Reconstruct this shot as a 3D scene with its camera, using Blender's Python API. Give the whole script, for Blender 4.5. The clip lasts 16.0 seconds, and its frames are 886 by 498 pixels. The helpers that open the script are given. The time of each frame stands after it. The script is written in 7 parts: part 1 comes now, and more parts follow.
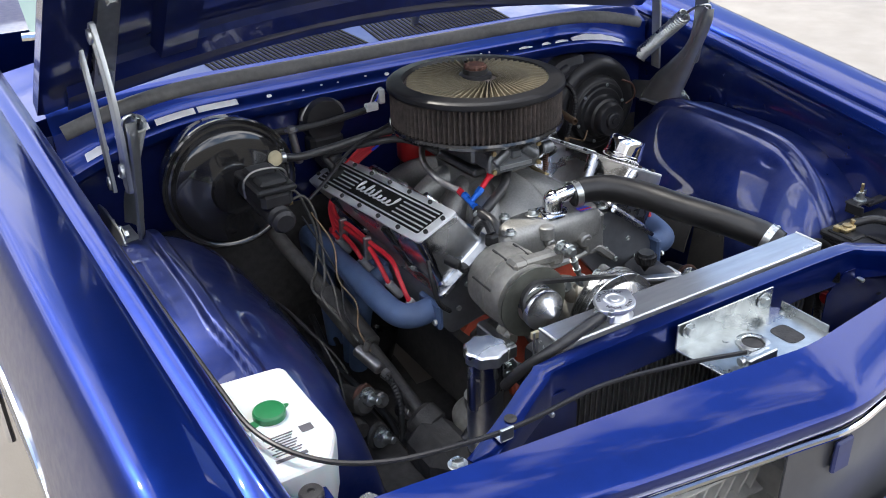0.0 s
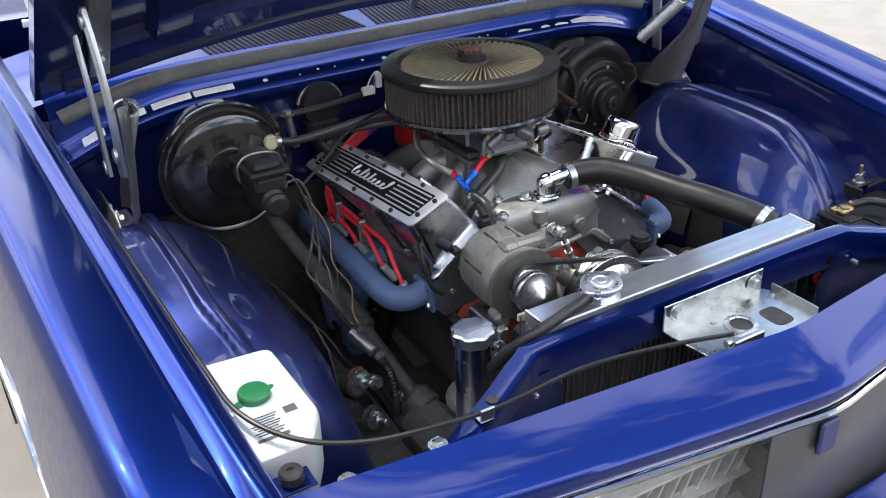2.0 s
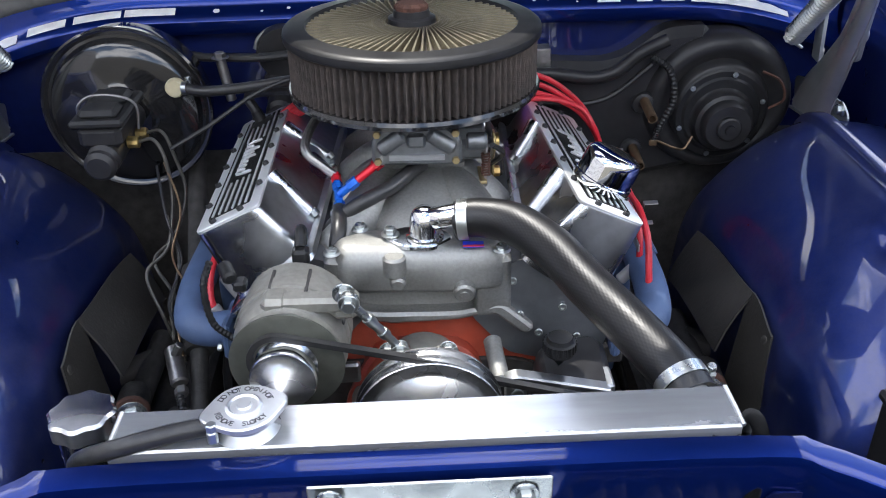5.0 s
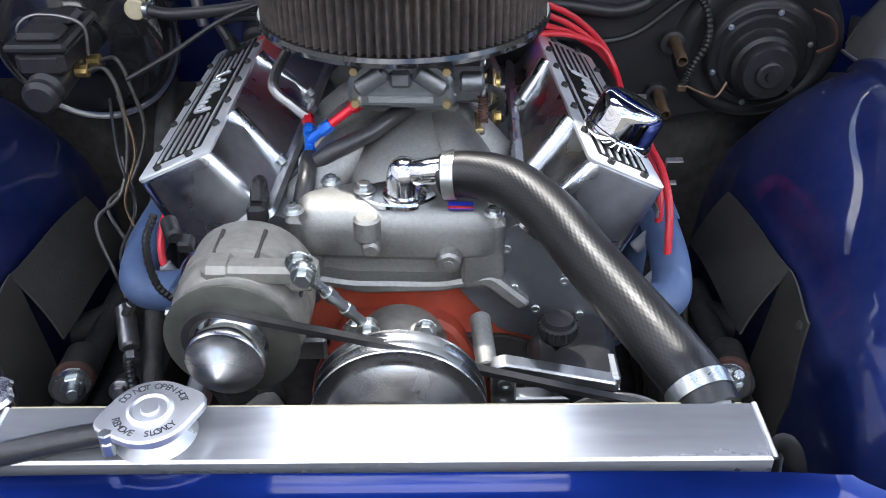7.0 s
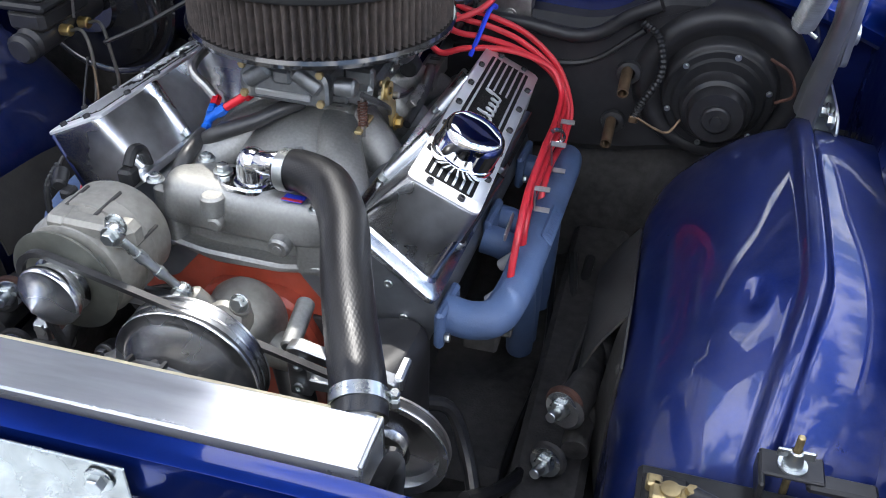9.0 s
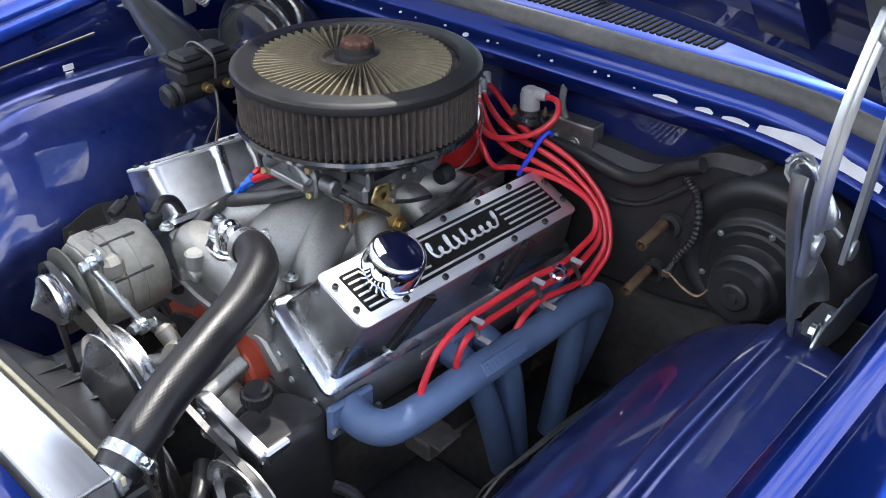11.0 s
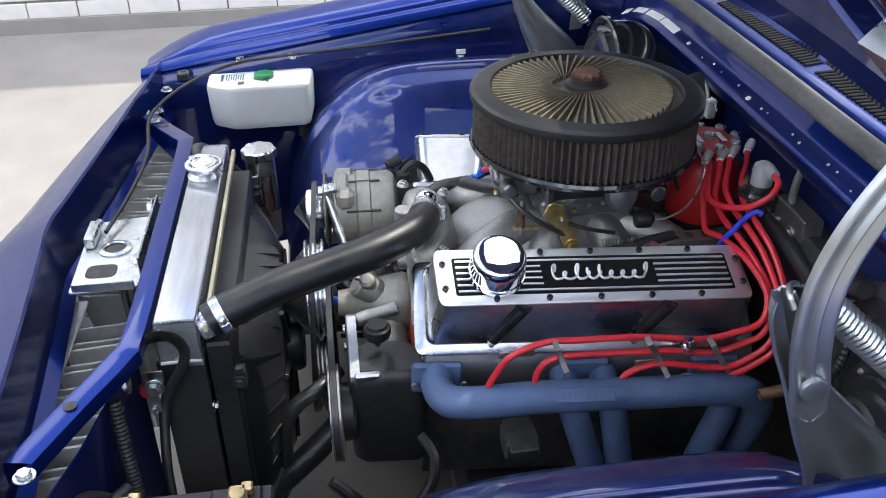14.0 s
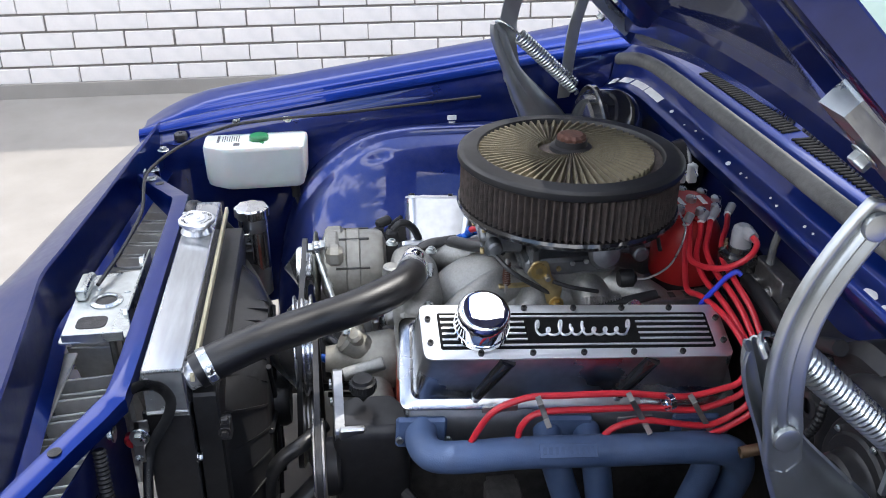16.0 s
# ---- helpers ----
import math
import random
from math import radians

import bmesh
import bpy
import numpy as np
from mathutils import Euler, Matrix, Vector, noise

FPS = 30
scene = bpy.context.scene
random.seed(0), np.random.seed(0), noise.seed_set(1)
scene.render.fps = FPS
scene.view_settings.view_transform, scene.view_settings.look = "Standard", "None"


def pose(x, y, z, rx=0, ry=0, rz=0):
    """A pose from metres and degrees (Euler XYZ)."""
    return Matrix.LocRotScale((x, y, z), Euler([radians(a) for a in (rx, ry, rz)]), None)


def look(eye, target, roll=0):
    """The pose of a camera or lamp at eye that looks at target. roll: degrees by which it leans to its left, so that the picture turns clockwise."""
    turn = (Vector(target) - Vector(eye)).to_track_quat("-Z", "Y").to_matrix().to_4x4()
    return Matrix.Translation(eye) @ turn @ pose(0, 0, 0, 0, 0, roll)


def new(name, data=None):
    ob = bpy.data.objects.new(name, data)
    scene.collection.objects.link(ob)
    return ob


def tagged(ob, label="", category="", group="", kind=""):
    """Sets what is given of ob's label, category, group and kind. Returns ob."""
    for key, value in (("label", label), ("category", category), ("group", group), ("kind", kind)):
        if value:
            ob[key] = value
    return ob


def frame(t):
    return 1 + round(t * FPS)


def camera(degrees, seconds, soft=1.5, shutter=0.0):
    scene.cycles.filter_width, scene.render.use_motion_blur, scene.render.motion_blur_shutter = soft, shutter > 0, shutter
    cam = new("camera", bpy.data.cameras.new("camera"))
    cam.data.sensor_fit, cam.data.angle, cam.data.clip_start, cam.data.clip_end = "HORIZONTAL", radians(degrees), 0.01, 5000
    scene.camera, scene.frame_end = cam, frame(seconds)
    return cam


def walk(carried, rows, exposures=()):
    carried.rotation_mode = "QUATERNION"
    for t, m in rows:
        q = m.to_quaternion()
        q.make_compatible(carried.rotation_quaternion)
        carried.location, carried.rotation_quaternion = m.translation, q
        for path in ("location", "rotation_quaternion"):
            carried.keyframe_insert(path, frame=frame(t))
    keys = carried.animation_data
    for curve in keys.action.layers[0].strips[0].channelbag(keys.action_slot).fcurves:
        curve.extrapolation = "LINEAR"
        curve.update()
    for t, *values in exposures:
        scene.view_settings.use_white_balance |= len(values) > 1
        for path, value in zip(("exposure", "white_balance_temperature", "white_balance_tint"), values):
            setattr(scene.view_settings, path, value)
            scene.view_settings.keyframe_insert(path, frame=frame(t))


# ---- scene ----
cam = camera(52.5, 16.0, 1.0)
PATH = [
    (0, (-0.983, -1.458, 1.5), (-0.076, 0.061, 0.567), -1.5),
    (0.5, (-0.983, -1.464, 1.497), (-0.075, 0.048, 0.554), -1.6),
    (1, (-0.98, -1.467, 1.497), (-0.078, 0.047, 0.551), -1.7),
    (1.5, (-0.973, -1.475, 1.499), (-0.073, 0.034, 0.543), -1.9),
    (2, (-0.945, -1.487, 1.495), (-0.082, 0.041, 0.536), -2.3),
    (2.5, (-0.793, -1.543, 1.499), (-0.033, 0.05, 0.558), -2.3),
    (3, (-0.59, -1.606, 1.503), (0.018, 0.052, 0.563), -1.4),
    (3.5, (-0.375, -1.521, 1.473), (0.077, 0.173, 0.51), -1.1),
    (3.7, (-0.295, -1.493, 1.46), (0.096, 0.211, 0.489), -1.5),
    (5.8, (0.021, -1.099, 1.259), (-0.003, 0.588, 0.185), -0.8),
    (6, (0.025, -1.088, 1.257), (0.017, 0.584, 0.159), -0.4),
    (6.5, (0.027, -1.069, 1.255), (0.031, 0.583, 0.127), -0.1),
    (7, (0.03, -1.065, 1.255), (0.03, 0.585, 0.125), -0.4),
    (7.5, (0.031, -1.067, 1.253), (0.004, 0.579, 0.118), -1.5),
    (8, (0.076, -1.081, 1.269), (-0.048, 0.547, 0.114), -2.2),
    (8.5, (0.251, -1.089, 1.294), (-0.039, 0.512, 0.13), -0.6),
    (9, (0.435, -1.062, 1.326), (0.031, 0.504, 0.15), 1.2),
    (9.2, (0.49, -1.017, 1.331), (0.05, 0.536, 0.151), 1.9),
    (11.3, (0.929, -0.769, 1.437), (-0.279, 0.4, 0.353), -0.3),
    (11.5, (0.943, -0.736, 1.43), (-0.307, 0.385, 0.344), -0.4),
    (12, (1.046, -0.656, 1.442), (-0.355, 0.285, 0.368), -0.6),
    (12.5, (1.166, -0.582, 1.467), (-0.34, 0.161, 0.381), 0.8),
    (13, (1.163, -0.493, 1.459), (-0.413, 0.052, 0.355), 1.5),
    (13.5, (1.212, -0.403, 1.476), (-0.438, -0.053, 0.402), 1.4),
    (14, (1.263, -0.367, 1.471), (-0.434, -0.16, 0.433), -1.0),
    (14.5, (1.276, -0.362, 1.476), (-0.425, -0.181, 0.439), -1.2),
    (15, (1.272, -0.362, 1.478), (-0.429, -0.17, 0.444), -0.3),
    (15.5, (1.273, -0.361, 1.476), (-0.446, -0.159, 0.474), -0.1),
    (16, (1.298, -0.36, 1.465), (-0.473, -0.129, 0.564), 0.0),
]
walk(cam, [(t, look(eye, target, roll)) for t, eye, target, roll in PATH], [(0, 1.26, 6500, 10), (3.5, 1.42, 6500, 10), (6, 1.66, 6250, 10), (9, 1.72, 6250, 10), (12, 1.70, 6350, 10), (14, 1.50, 6350, 10), (16, 1.52, 6350, 10)])

# ---- light ----
world = bpy.data.worlds.new("world")
scene.world = world
world.use_nodes = True
wn, wl = world.node_tree.nodes, world.node_tree.links
SUN_EL, SUN_AZ = 62.0, -25.0        # the sun stands high behind the raised bonnet
sky = wn.new("ShaderNodeTexSky")
sky.sky_type, sky.sun_disc = "NISHITA", False
sky.sun_elevation, sky.sun_rotation = radians(SUN_EL), radians(SUN_AZ)
wn["Background"].inputs["Strength"].default_value = 0.15
# broken cloud over the sky
tc, mp = wn.new("ShaderNodeTexCoord"), wn.new("ShaderNodeMapping")
mp.inputs["Scale"].default_value = (1.6, 1.6, 3.2)
mp.inputs["Location"].default_value = (3.8, -5.2, 6.0)
cl = wn.new("ShaderNodeTexNoise")
cl.inputs["Scale"].default_value, cl.inputs["Detail"].default_value, cl.inputs["Roughness"].default_value = 1.5, 7, 0.6
cr = wn.new("ShaderNodeValToRGB")
cr.color_ramp.elements[0].position, cr.color_ramp.elements[1].position = 0.47, 0.56
mx = wn.new("ShaderNodeMix")
mx.data_type = "RGBA"
mx.inputs["B"].default_value = (11.0, 11.0, 11.3, 1)
wl.new(tc.outputs["Generated"], mp.inputs["Vector"])
wl.new(mp.outputs["Vector"], cl.inputs["Vector"])
wl.new(cl.outputs["Fac"], cr.inputs["Fac"])
wl.new(cr.outputs["Color"], mx.inputs["Factor"])
wl.new(sky.outputs["Color"], mx.inputs["A"])
wl.new(mx.outputs["Result"], wn["Background"].inputs["Color"])

sun_data = bpy.data.lights.new("sun", "SUN")
sun_data.energy, sun_data.angle, sun_data.color = 1.5, radians(0.6), (1.0, 0.95, 0.87)
sun = new("sun", sun_data)
_a, _e = radians(SUN_AZ), radians(SUN_EL)
SUN_DIR = Vector((math.sin(_a) * math.cos(_e), math.cos(_a) * math.cos(_e), math.sin(_e)))
sun.matrix_world = look(SUN_DIR * 30, (0, 0, 0))


# ---- materials ----
def material(name, base, rough=0.5, metal=0.0, coat=0.0, vary=0.12, scale=40.0, bump=0.0, bump_scale=300.0,
             rough_vary=0.12, dust=0.0, dust_scale=9.0, dust_col=(0.30, 0.28, 0.25), spec=0.5, stretch=(1, 1, 1), trans=0.0, sss=0.0):
    """Principled surface with grain at two scales, fine relief and, where wanted, patches of dust."""
    m = bpy.data.materials.new(name)
    m.use_nodes = True
    n, l = m.node_tree.nodes, m.node_tree.links
    p = n["Principled BSDF"]
    co, mapg = n.new("ShaderNodeTexCoord"), n.new("ShaderNodeMapping")
    mapg.inputs["Scale"].default_value = stretch
    l.new(co.outputs["Object"], mapg.inputs["Vector"])
    info = n.new("ShaderNodeObjectInfo")
    no = n.new("ShaderNodeTexNoise")
    no.inputs["Scale"].default_value, no.inputs["Detail"].default_value = scale, 6
    l.new(mapg.outputs["Vector"], no.inputs["Vector"])
    big = n.new("ShaderNodeTexNoise")
    big.inputs["Scale"].default_value, big.inputs["Detail"].default_value = scale / 9, 4
    l.new(mapg.outputs["Vector"], big.inputs["Vector"])
    mixf = n.new("ShaderNodeMath")
    mixf.operation = "MULTIPLY_ADD"
    mixf.inputs[1].default_value = 0.5
    l.new(no.outputs["Fac"], mixf.inputs[0])
    half = n.new("ShaderNodeMath")
    half.operation = "MULTIPLY"
    half.inputs[1].default_value = 0.5
    l.new(big.outputs["Fac"], half.inputs[0])
    l.new(half.outputs[0], mixf.inputs[2])
    ramp = n.new("ShaderNodeValToRGB")
    lo = tuple(max(0.0, c * (1 - 2.2 * vary)) for c in base)
    hi = tuple(min(1.0, c * (1 + 2.2 * vary)) for c in base)
    ramp.color_ramp.elements[0].position, ramp.color_ramp.elements[1].position = 0.3, 0.7
    ramp.color_ramp.elements[0].color, ramp.color_ramp.elements[1].color = (*lo, 1), (*hi, 1)
    l.new(mixf.outputs[0], ramp.inputs["Fac"])
    colour = ramp.outputs["Color"]
    rr = n.new("ShaderNodeMapRange")
    rr.inputs["From Min"].default_value, rr.inputs["From Max"].default_value = 0.3, 0.7
    rr.inputs["To Min"].default_value = max(0.02, rough * (1 - rough_vary * 2))
    rr.inputs["To Max"].default_value = min(1.0, rough * (1 + rough_vary * 2))
    l.new(big.outputs["Fac"], rr.inputs["Value"])
    roughness = rr.outputs["Result"]
    if dust:
        dn = n.new("ShaderNodeTexNoise")
        dn.inputs["Scale"].default_value, dn.inputs["Detail"].default_value, dn.inputs["Roughness"].default_value = dust_scale, 8, 0.7
        l.new(co.outputs["Object"], dn.inputs["Vector"])
        dr = n.new("ShaderNodeMapRange")
        dr.inputs["From Min"].default_value, dr.inputs["From Max"].default_value = 0.35, 0.75
        dr.inputs["To Min"].default_value, dr.inputs["To Max"].default_value = dust * 0.15, dust
        l.new(dn.outputs["Fac"], dr.inputs["Value"])
        dm = n.new("ShaderNodeMix")
        dm.data_type = "RGBA"
        dm.inputs["B"].default_value = (*dust_col, 1)
        l.new(dr.outputs["Result"], dm.inputs["Factor"])
        l.new(colour, dm.inputs["A"])
        colour = dm.outputs["Result"]
        ra = n.new("ShaderNodeMath")
        ra.operation = "MULTIPLY_ADD"
        ra.inputs[1].default_value, ra.use_clamp = 0.6, True
        l.new(dr.outputs["Result"], ra.inputs[0])
        l.new(roughness, ra.inputs[2])
        roughness = ra.outputs[0]
    l.new(colour, p.inputs["Base Color"])
    l.new(roughness, p.inputs["Roughness"])
    p.inputs["Metallic"].default_value = metal
    p.inputs["Specular IOR Level"].default_value = spec
    p.inputs["Coat Weight"].default_value = coat
    p.inputs["Coat Roughness"].default_value = 0.03
    p.inputs["Transmission Weight"].default_value = trans
    if sss:
        p.inputs["Subsurface Weight"].default_value, p.inputs["Subsurface Scale"].default_value = sss, 0.02
    if bump:
        b = n.new("ShaderNodeBump")
        b.inputs["Strength"].default_value, b.inputs["Distance"].default_value = bump, 0.002
        bn = n.new("ShaderNodeTexNoise")
        bn.inputs["Scale"].default_value, bn.inputs["Detail"].default_value = bump_scale, 5
        l.new(mapg.outputs["Vector"], bn.inputs["Vector"])
        l.new(bn.outputs["Fac"], b.inputs["Height"])
        l.new(b.outputs["Normal"], p.inputs["Normal"])
    return m


PAINT = material("blue_paint", (0.0048, 0.0210, 0.165), 0.33, 0.80, coat=0.62, vary=0.03, scale=500, rough_vary=0.05, spec=0.05)
PAINT_BAY = material("blue_bay_paint", (0.0045, 0.017, 0.135), 0.34, 0.75, coat=1.0, vary=0.06, scale=300, dust=0.045, dust_scale=30, spec=0.05)
PAINT_HOUSE = material("dusty_blue_housing_paint", (0.005, 0.020, 0.150), 0.30, 0.75, coat=0.85, vary=0.06, scale=300, bump=0.04, bump_scale=9, dust=0.36, dust_scale=8, dust_col=(0.13, 0.135, 0.185), spec=0.05)
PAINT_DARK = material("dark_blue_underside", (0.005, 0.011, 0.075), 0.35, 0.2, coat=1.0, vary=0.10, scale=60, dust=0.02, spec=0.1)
BLACK_SATIN = material("satin_black", (0.017, 0.017, 0.019), 0.32, 0.0, spec=0.3, vary=0.2, scale=60, dust=0.10, dust_scale=40, dust_col=(0.12, 0.11, 0.10))
BLACK_GLOSS = material("gloss_black", (0.012, 0.012, 0.013), 0.10, 0.0, coat=0.6, vary=0.2, dust=0.06, dust_scale=40, dust_col=(0.12, 0.11, 0.10))
HOSE = material("ribbed_hose_rubber", (0.008, 0.008, 0.009), 0.36, 0.0, vary=0.12, scale=200, bump=0.03, bump_scale=1400)
RUBBER = material("black_rubber", (0.023, 0.023, 0.024), 0.33, 0.0, vary=0.2, scale=120, bump=0.15, bump_scale=500, dust=0.05, dust_col=(0.15, 0.14, 0.12))
SEAL = material("dusty_rubber_seal", (0.085, 0.086, 0.086), 0.7, 0.0, vary=0.2, scale=80, bump=0.2, dust=0.30)
PLASTIC = material("black_plastic", (0.013, 0.013, 0.014), 0.40, 0.0, vary=0.2, scale=90, bump=0.1, dust=0.05, dust_col=(0.09, 0.09, 0.085), spec=0.3)
CARB = material("zinc_grey_casting", (0.19, 0.20, 0.21), 0.34, 0.9, vary=0.14, scale=80, bump=0.35, bump_scale=700, dust=0.12, dust_scale=30, dust_col=(0.22, 0.20, 0.16))
CAST = material("cast_aluminium", (0.345, 0.345, 0.33), 0.46, 0.92, vary=0.09, scale=260, bump=0.30, bump_scale=1200, dust=0.16, dust_scale=25, dust_col=(0.16, 0.155, 0.14))
CAST_DULL = material("dull_cast_alloy", (0.36, 0.35, 0.315), 0.5, 0.7, vary=0.12, scale=90, bump=0.2, bump_scale=1500, dust=0.28, dust_col=(0.17, 0.16, 0.135))
MILLED = material("milled_aluminium", (0.50, 0.51, 0.52), 0.36, 1.0, vary=0.08, scale=60, bump=0.08, bump_scale=250, stretch=(1, 1, 8))
TURNED = material("turned_bright_aluminium", (0.80, 0.81, 0.82), 0.40, 1.0, vary=0.06, scale=50, bump=0.03, bump_scale=120, rough_vary=0.2)
SPUN = material("spun_bright_aluminium", (0.84, 0.85, 0.86), 0.28, 1.0, vary=0.06, scale=50, rough_vary=0.2)
_t = SPUN.node_tree.nodes.new("ShaderNodeTangent")
_t.direction_type, _t.axis = "RADIAL", "Y"
SPUN.node_tree.links.new(_t.outputs["Tangent"], SPUN.node_tree.nodes["Principled BSDF"].inputs["Tangent"])
SPUN.node_tree.nodes["Principled BSDF"].inputs["Anisotropic"].default_value = 0.85
POLISHED = material("polished_aluminium", (0.64, 0.65, 0.66), 0.27, 1.0, vary=0.08, scale=70, bump=0.05, bump_scale=420, rough_vary=0.35)
TANK = material("brushed_tank_aluminium", (0.50, 0.51, 0.52), 0.19, 0.68, vary=0.10, scale=40, stretch=(0.35, 2.5, 2.5), rough_vary=0.45, dust=0.10, dust_scale=40, dust_col=(0.34, 0.34, 0.33))
HEAD = material("machined_head_alloy", (0.30, 0.315, 0.34), 0.42, 0.9, vary=0.08, scale=60, bump=0.1, bump_scale=300, dust=0.12, dust_scale=30, dust_col=(0.25, 0.24, 0.22))
PLATE = material("satin_polished_plate", (0.84, 0.85, 0.86), 0.52, 1.0, vary=0.05, scale=60, bump=0.06, bump_scale=200, stretch=(1, 0.2, 1))
COVER = material("satin_polished_cover", (0.56, 0.575, 0.595), 0.29, 1.0, vary=0.10, scale=60, bump=0.05, bump_scale=350, rough_vary=0.3, dust=0.06, dust_scale=30, dust_col=(0.2, 0.2, 0.19))
CHROME = material("chrome", (0.82, 0.83, 0.84), 0.04, 1.0, vary=0.02, rough_vary=0.2)
ELBOW = material("bright_plated_casting", (0.80, 0.81, 0.82), 0.13, 1.0, vary=0.03, rough_vary=0.2)
# pale worn paint, whitened for the sun that falls on the cowl flange
WORN_SUNLIT = material("worn_and_sunlit_patch", (0.74, 0.75, 0.77), 0.45, 0.0, vary=0.12, scale=60, bump=0.2, bump_scale=200, dust=0.25, dust_scale=60, dust_col=(0.16, 0.17, 0.34))
ZINC = material("zinc_plated_steel", (0.52, 0.545, 0.54), 0.27, 0.95, vary=0.14, scale=50, bump=0.1, bump_scale=300, dust=0.08, dust_scale=30, dust_col=(0.32, 0.33, 0.30))
HINGE = material("dull_zinc_hinge", (0.44, 0.46, 0.46), 0.33, 0.9, vary=0.10, scale=30, bump=0.06, bump_scale=300, dust=0.12, dust_scale=60, dust_col=(0.30, 0.30, 0.28))
BRACKET = material("dark_zinc_bracket", (0.36, 0.38, 0.39), 0.45, 0.8, vary=0.12, scale=30, dust=0.1, dust_scale=60, dust_col=(0.16, 0.16, 0.15))
PIPE = material("dull_brake_pipe", (0.10, 0.095, 0.085), 0.45, 0.7, vary=0.2, scale=80)
STEEL = material("plain_steel", (0.32, 0.31, 0.30), 0.38, 0.9, vary=0.15, scale=90, bump=0.1)
BRASS = material("brass_fitting", (0.50, 0.36, 0.14), 0.35, 0.9, vary=0.15, scale=90)
OLD_BRASS = material("tarnished_brass", (0.17, 0.115, 0.070), 0.45, 0.7, vary=0.2, scale=60)
GOLD = material("yellow_zinc", (0.42, 0.33, 0.17), 0.4, 0.8, vary=0.2, scale=70)
FAN_GREEN = material("olive_grey_steel", (0.16, 0.165, 0.14), 0.42, 0.6, vary=0.12, scale=60, dust=0.2, dust_col=(0.16, 0.16, 0.13))
FIN_BLACK = material("crackle_black", (0.008, 0.008, 0.008), 0.7, 0.0, vary=0.2, scale=200, bump=0.4, bump_scale=1500, spec=0.12)
RED_LEAD = material("red_silicone_lead", (0.55, 0.022, 0.035), 0.38, 0.0, vary=0.08, scale=60)
RED_ANOD = material("red_anodised", (0.60, 0.015, 0.03), 0.28, 0.3, vary=0.06)
BLUE_ANOD = material("blue_anodised", (0.015, 0.13, 0.60), 0.28, 0.3, vary=0.06)
RED_CAP = material("red_distributor_plastic", (0.40, 0.020, 0.022), 0.34, 0.0, vary=0.06)
ORANGE = material("orange_engine_paint", (0.42, 0.050, 0.018), 0.36, 0.0, coat=0.2, vary=0.15, scale=40, bump=0.25, bump_scale=200, dust=0.2)
CERAMIC = material("blue_grey_header_coating", (0.055, 0.098, 0.205), 0.50, 0.15, vary=0.16, scale=22, bump=0.2, bump_scale=500, dust=0.2, dust_scale=14, dust_col=(0.22, 0.24, 0.28))
FILTER = material("oiled_filter_gauze", (0.075, 0.060, 0.053), 0.85, 0.0, vary=0.3, scale=90, bump=0.9, bump_scale=1400)
FILTER_TOP = material("dusty_filter_gauze", (0.150, 0.128, 0.082), 0.50, 0.35, vary=0.25, scale=60, bump=0.6, bump_scale=1400, dust=0.2, dust_scale=24, dust_col=(0.33, 0.29, 0.21))
WHITE_PL = material("white_translucent_plastic", (0.50, 0.53, 0.525), 0.35, 0.0, vary=0.03, sss=0.3)
GREEN_PL = material("green_plastic", (0.015, 0.14, 0.05), 0.3, 0.0, vary=0.08)
GREY_BOOT = material("grey_boot", (0.30, 0.30, 0.31), 0.5, 0.0, vary=0.1)
BLUE_TIE = material("blue_cable_tie", (0.02, 0.05, 0.60), 0.4)
WHITE_TIE = material("white_plastic_clip", (0.75, 0.75, 0.72), 0.45)
YELLOWISH = material("cream_plastic_cap", (0.52, 0.46, 0.30), 0.45, vary=0.12)
YELLOW_LABEL = material("yellow_label", (0.75, 0.42, 0.04), 0.4)
WHITE_LABEL = material("white_label", (0.75, 0.75, 0.75), 0.4)
RED_LABEL = material("red_label", (0.5, 0.03, 0.04), 0.4)
BLUE_LABEL = material("blue_label", (0.02, 0.03, 0.12), 0.4)
PRINT = material("dark_print", (0.06, 0.06, 0.07), 0.6)
CORE = material("dusty_radiator_core", (0.035, 0.033, 0.032), 0.7, 0.2, vary=0.3, scale=150, bump=0.6, bump_scale=900)
FLAP = material("dark_rubber_flap", (0.026, 0.024, 0.021), 0.6, vary=0.2, scale=40, bump=0.3, bump_scale=200, dust=0.25, dust_col=(0.07, 0.065, 0.058))
# black grime; also serves as painted shade low on the block
GRIME_SHADE = material("black_grime_and_shade", (0.050, 0.048, 0.046), 0.6, 0.1, vary=0.35, scale=60, bump=0.4, bump_scale=250, dust=0.2, dust_scale=30, dust_col=(0.085, 0.078, 0.07), spec=0.4)
RUST = material("rusty_steel", (0.085, 0.038, 0.026), 0.75, 0.2, vary=0.3, scale=60, bump=0.4)
CONCRETE = material("concrete_driveway", (0.27, 0.25, 0.225), 0.85, vary=0.09, scale=5, bump=0.3, bump_scale=120, dust=0.35, dust_scale=0.9, dust_col=(0.22, 0.205, 0.18))
BRICK = material("white_painted_brick", (0.72, 0.69, 0.66), 0.7, vary=0.07, scale=14, bump=0.35, bump_scale=90, dust=0.3, dust_scale=4, dust_col=(0.55, 0.47, 0.42))
MORTAR = material("grey_mortar", (0.22, 0.20, 0.18), 0.9, vary=0.15, scale=60, bump=0.5, bump_scale=150)
GLASS = material("green_tinted_glass", (0.25, 0.34, 0.30), 0.03, 0.0, spec=0.8, vary=0.02)
TYRE = material("tyre_rubber", (0.02, 0.02, 0.02), 0.75, vary=0.2)
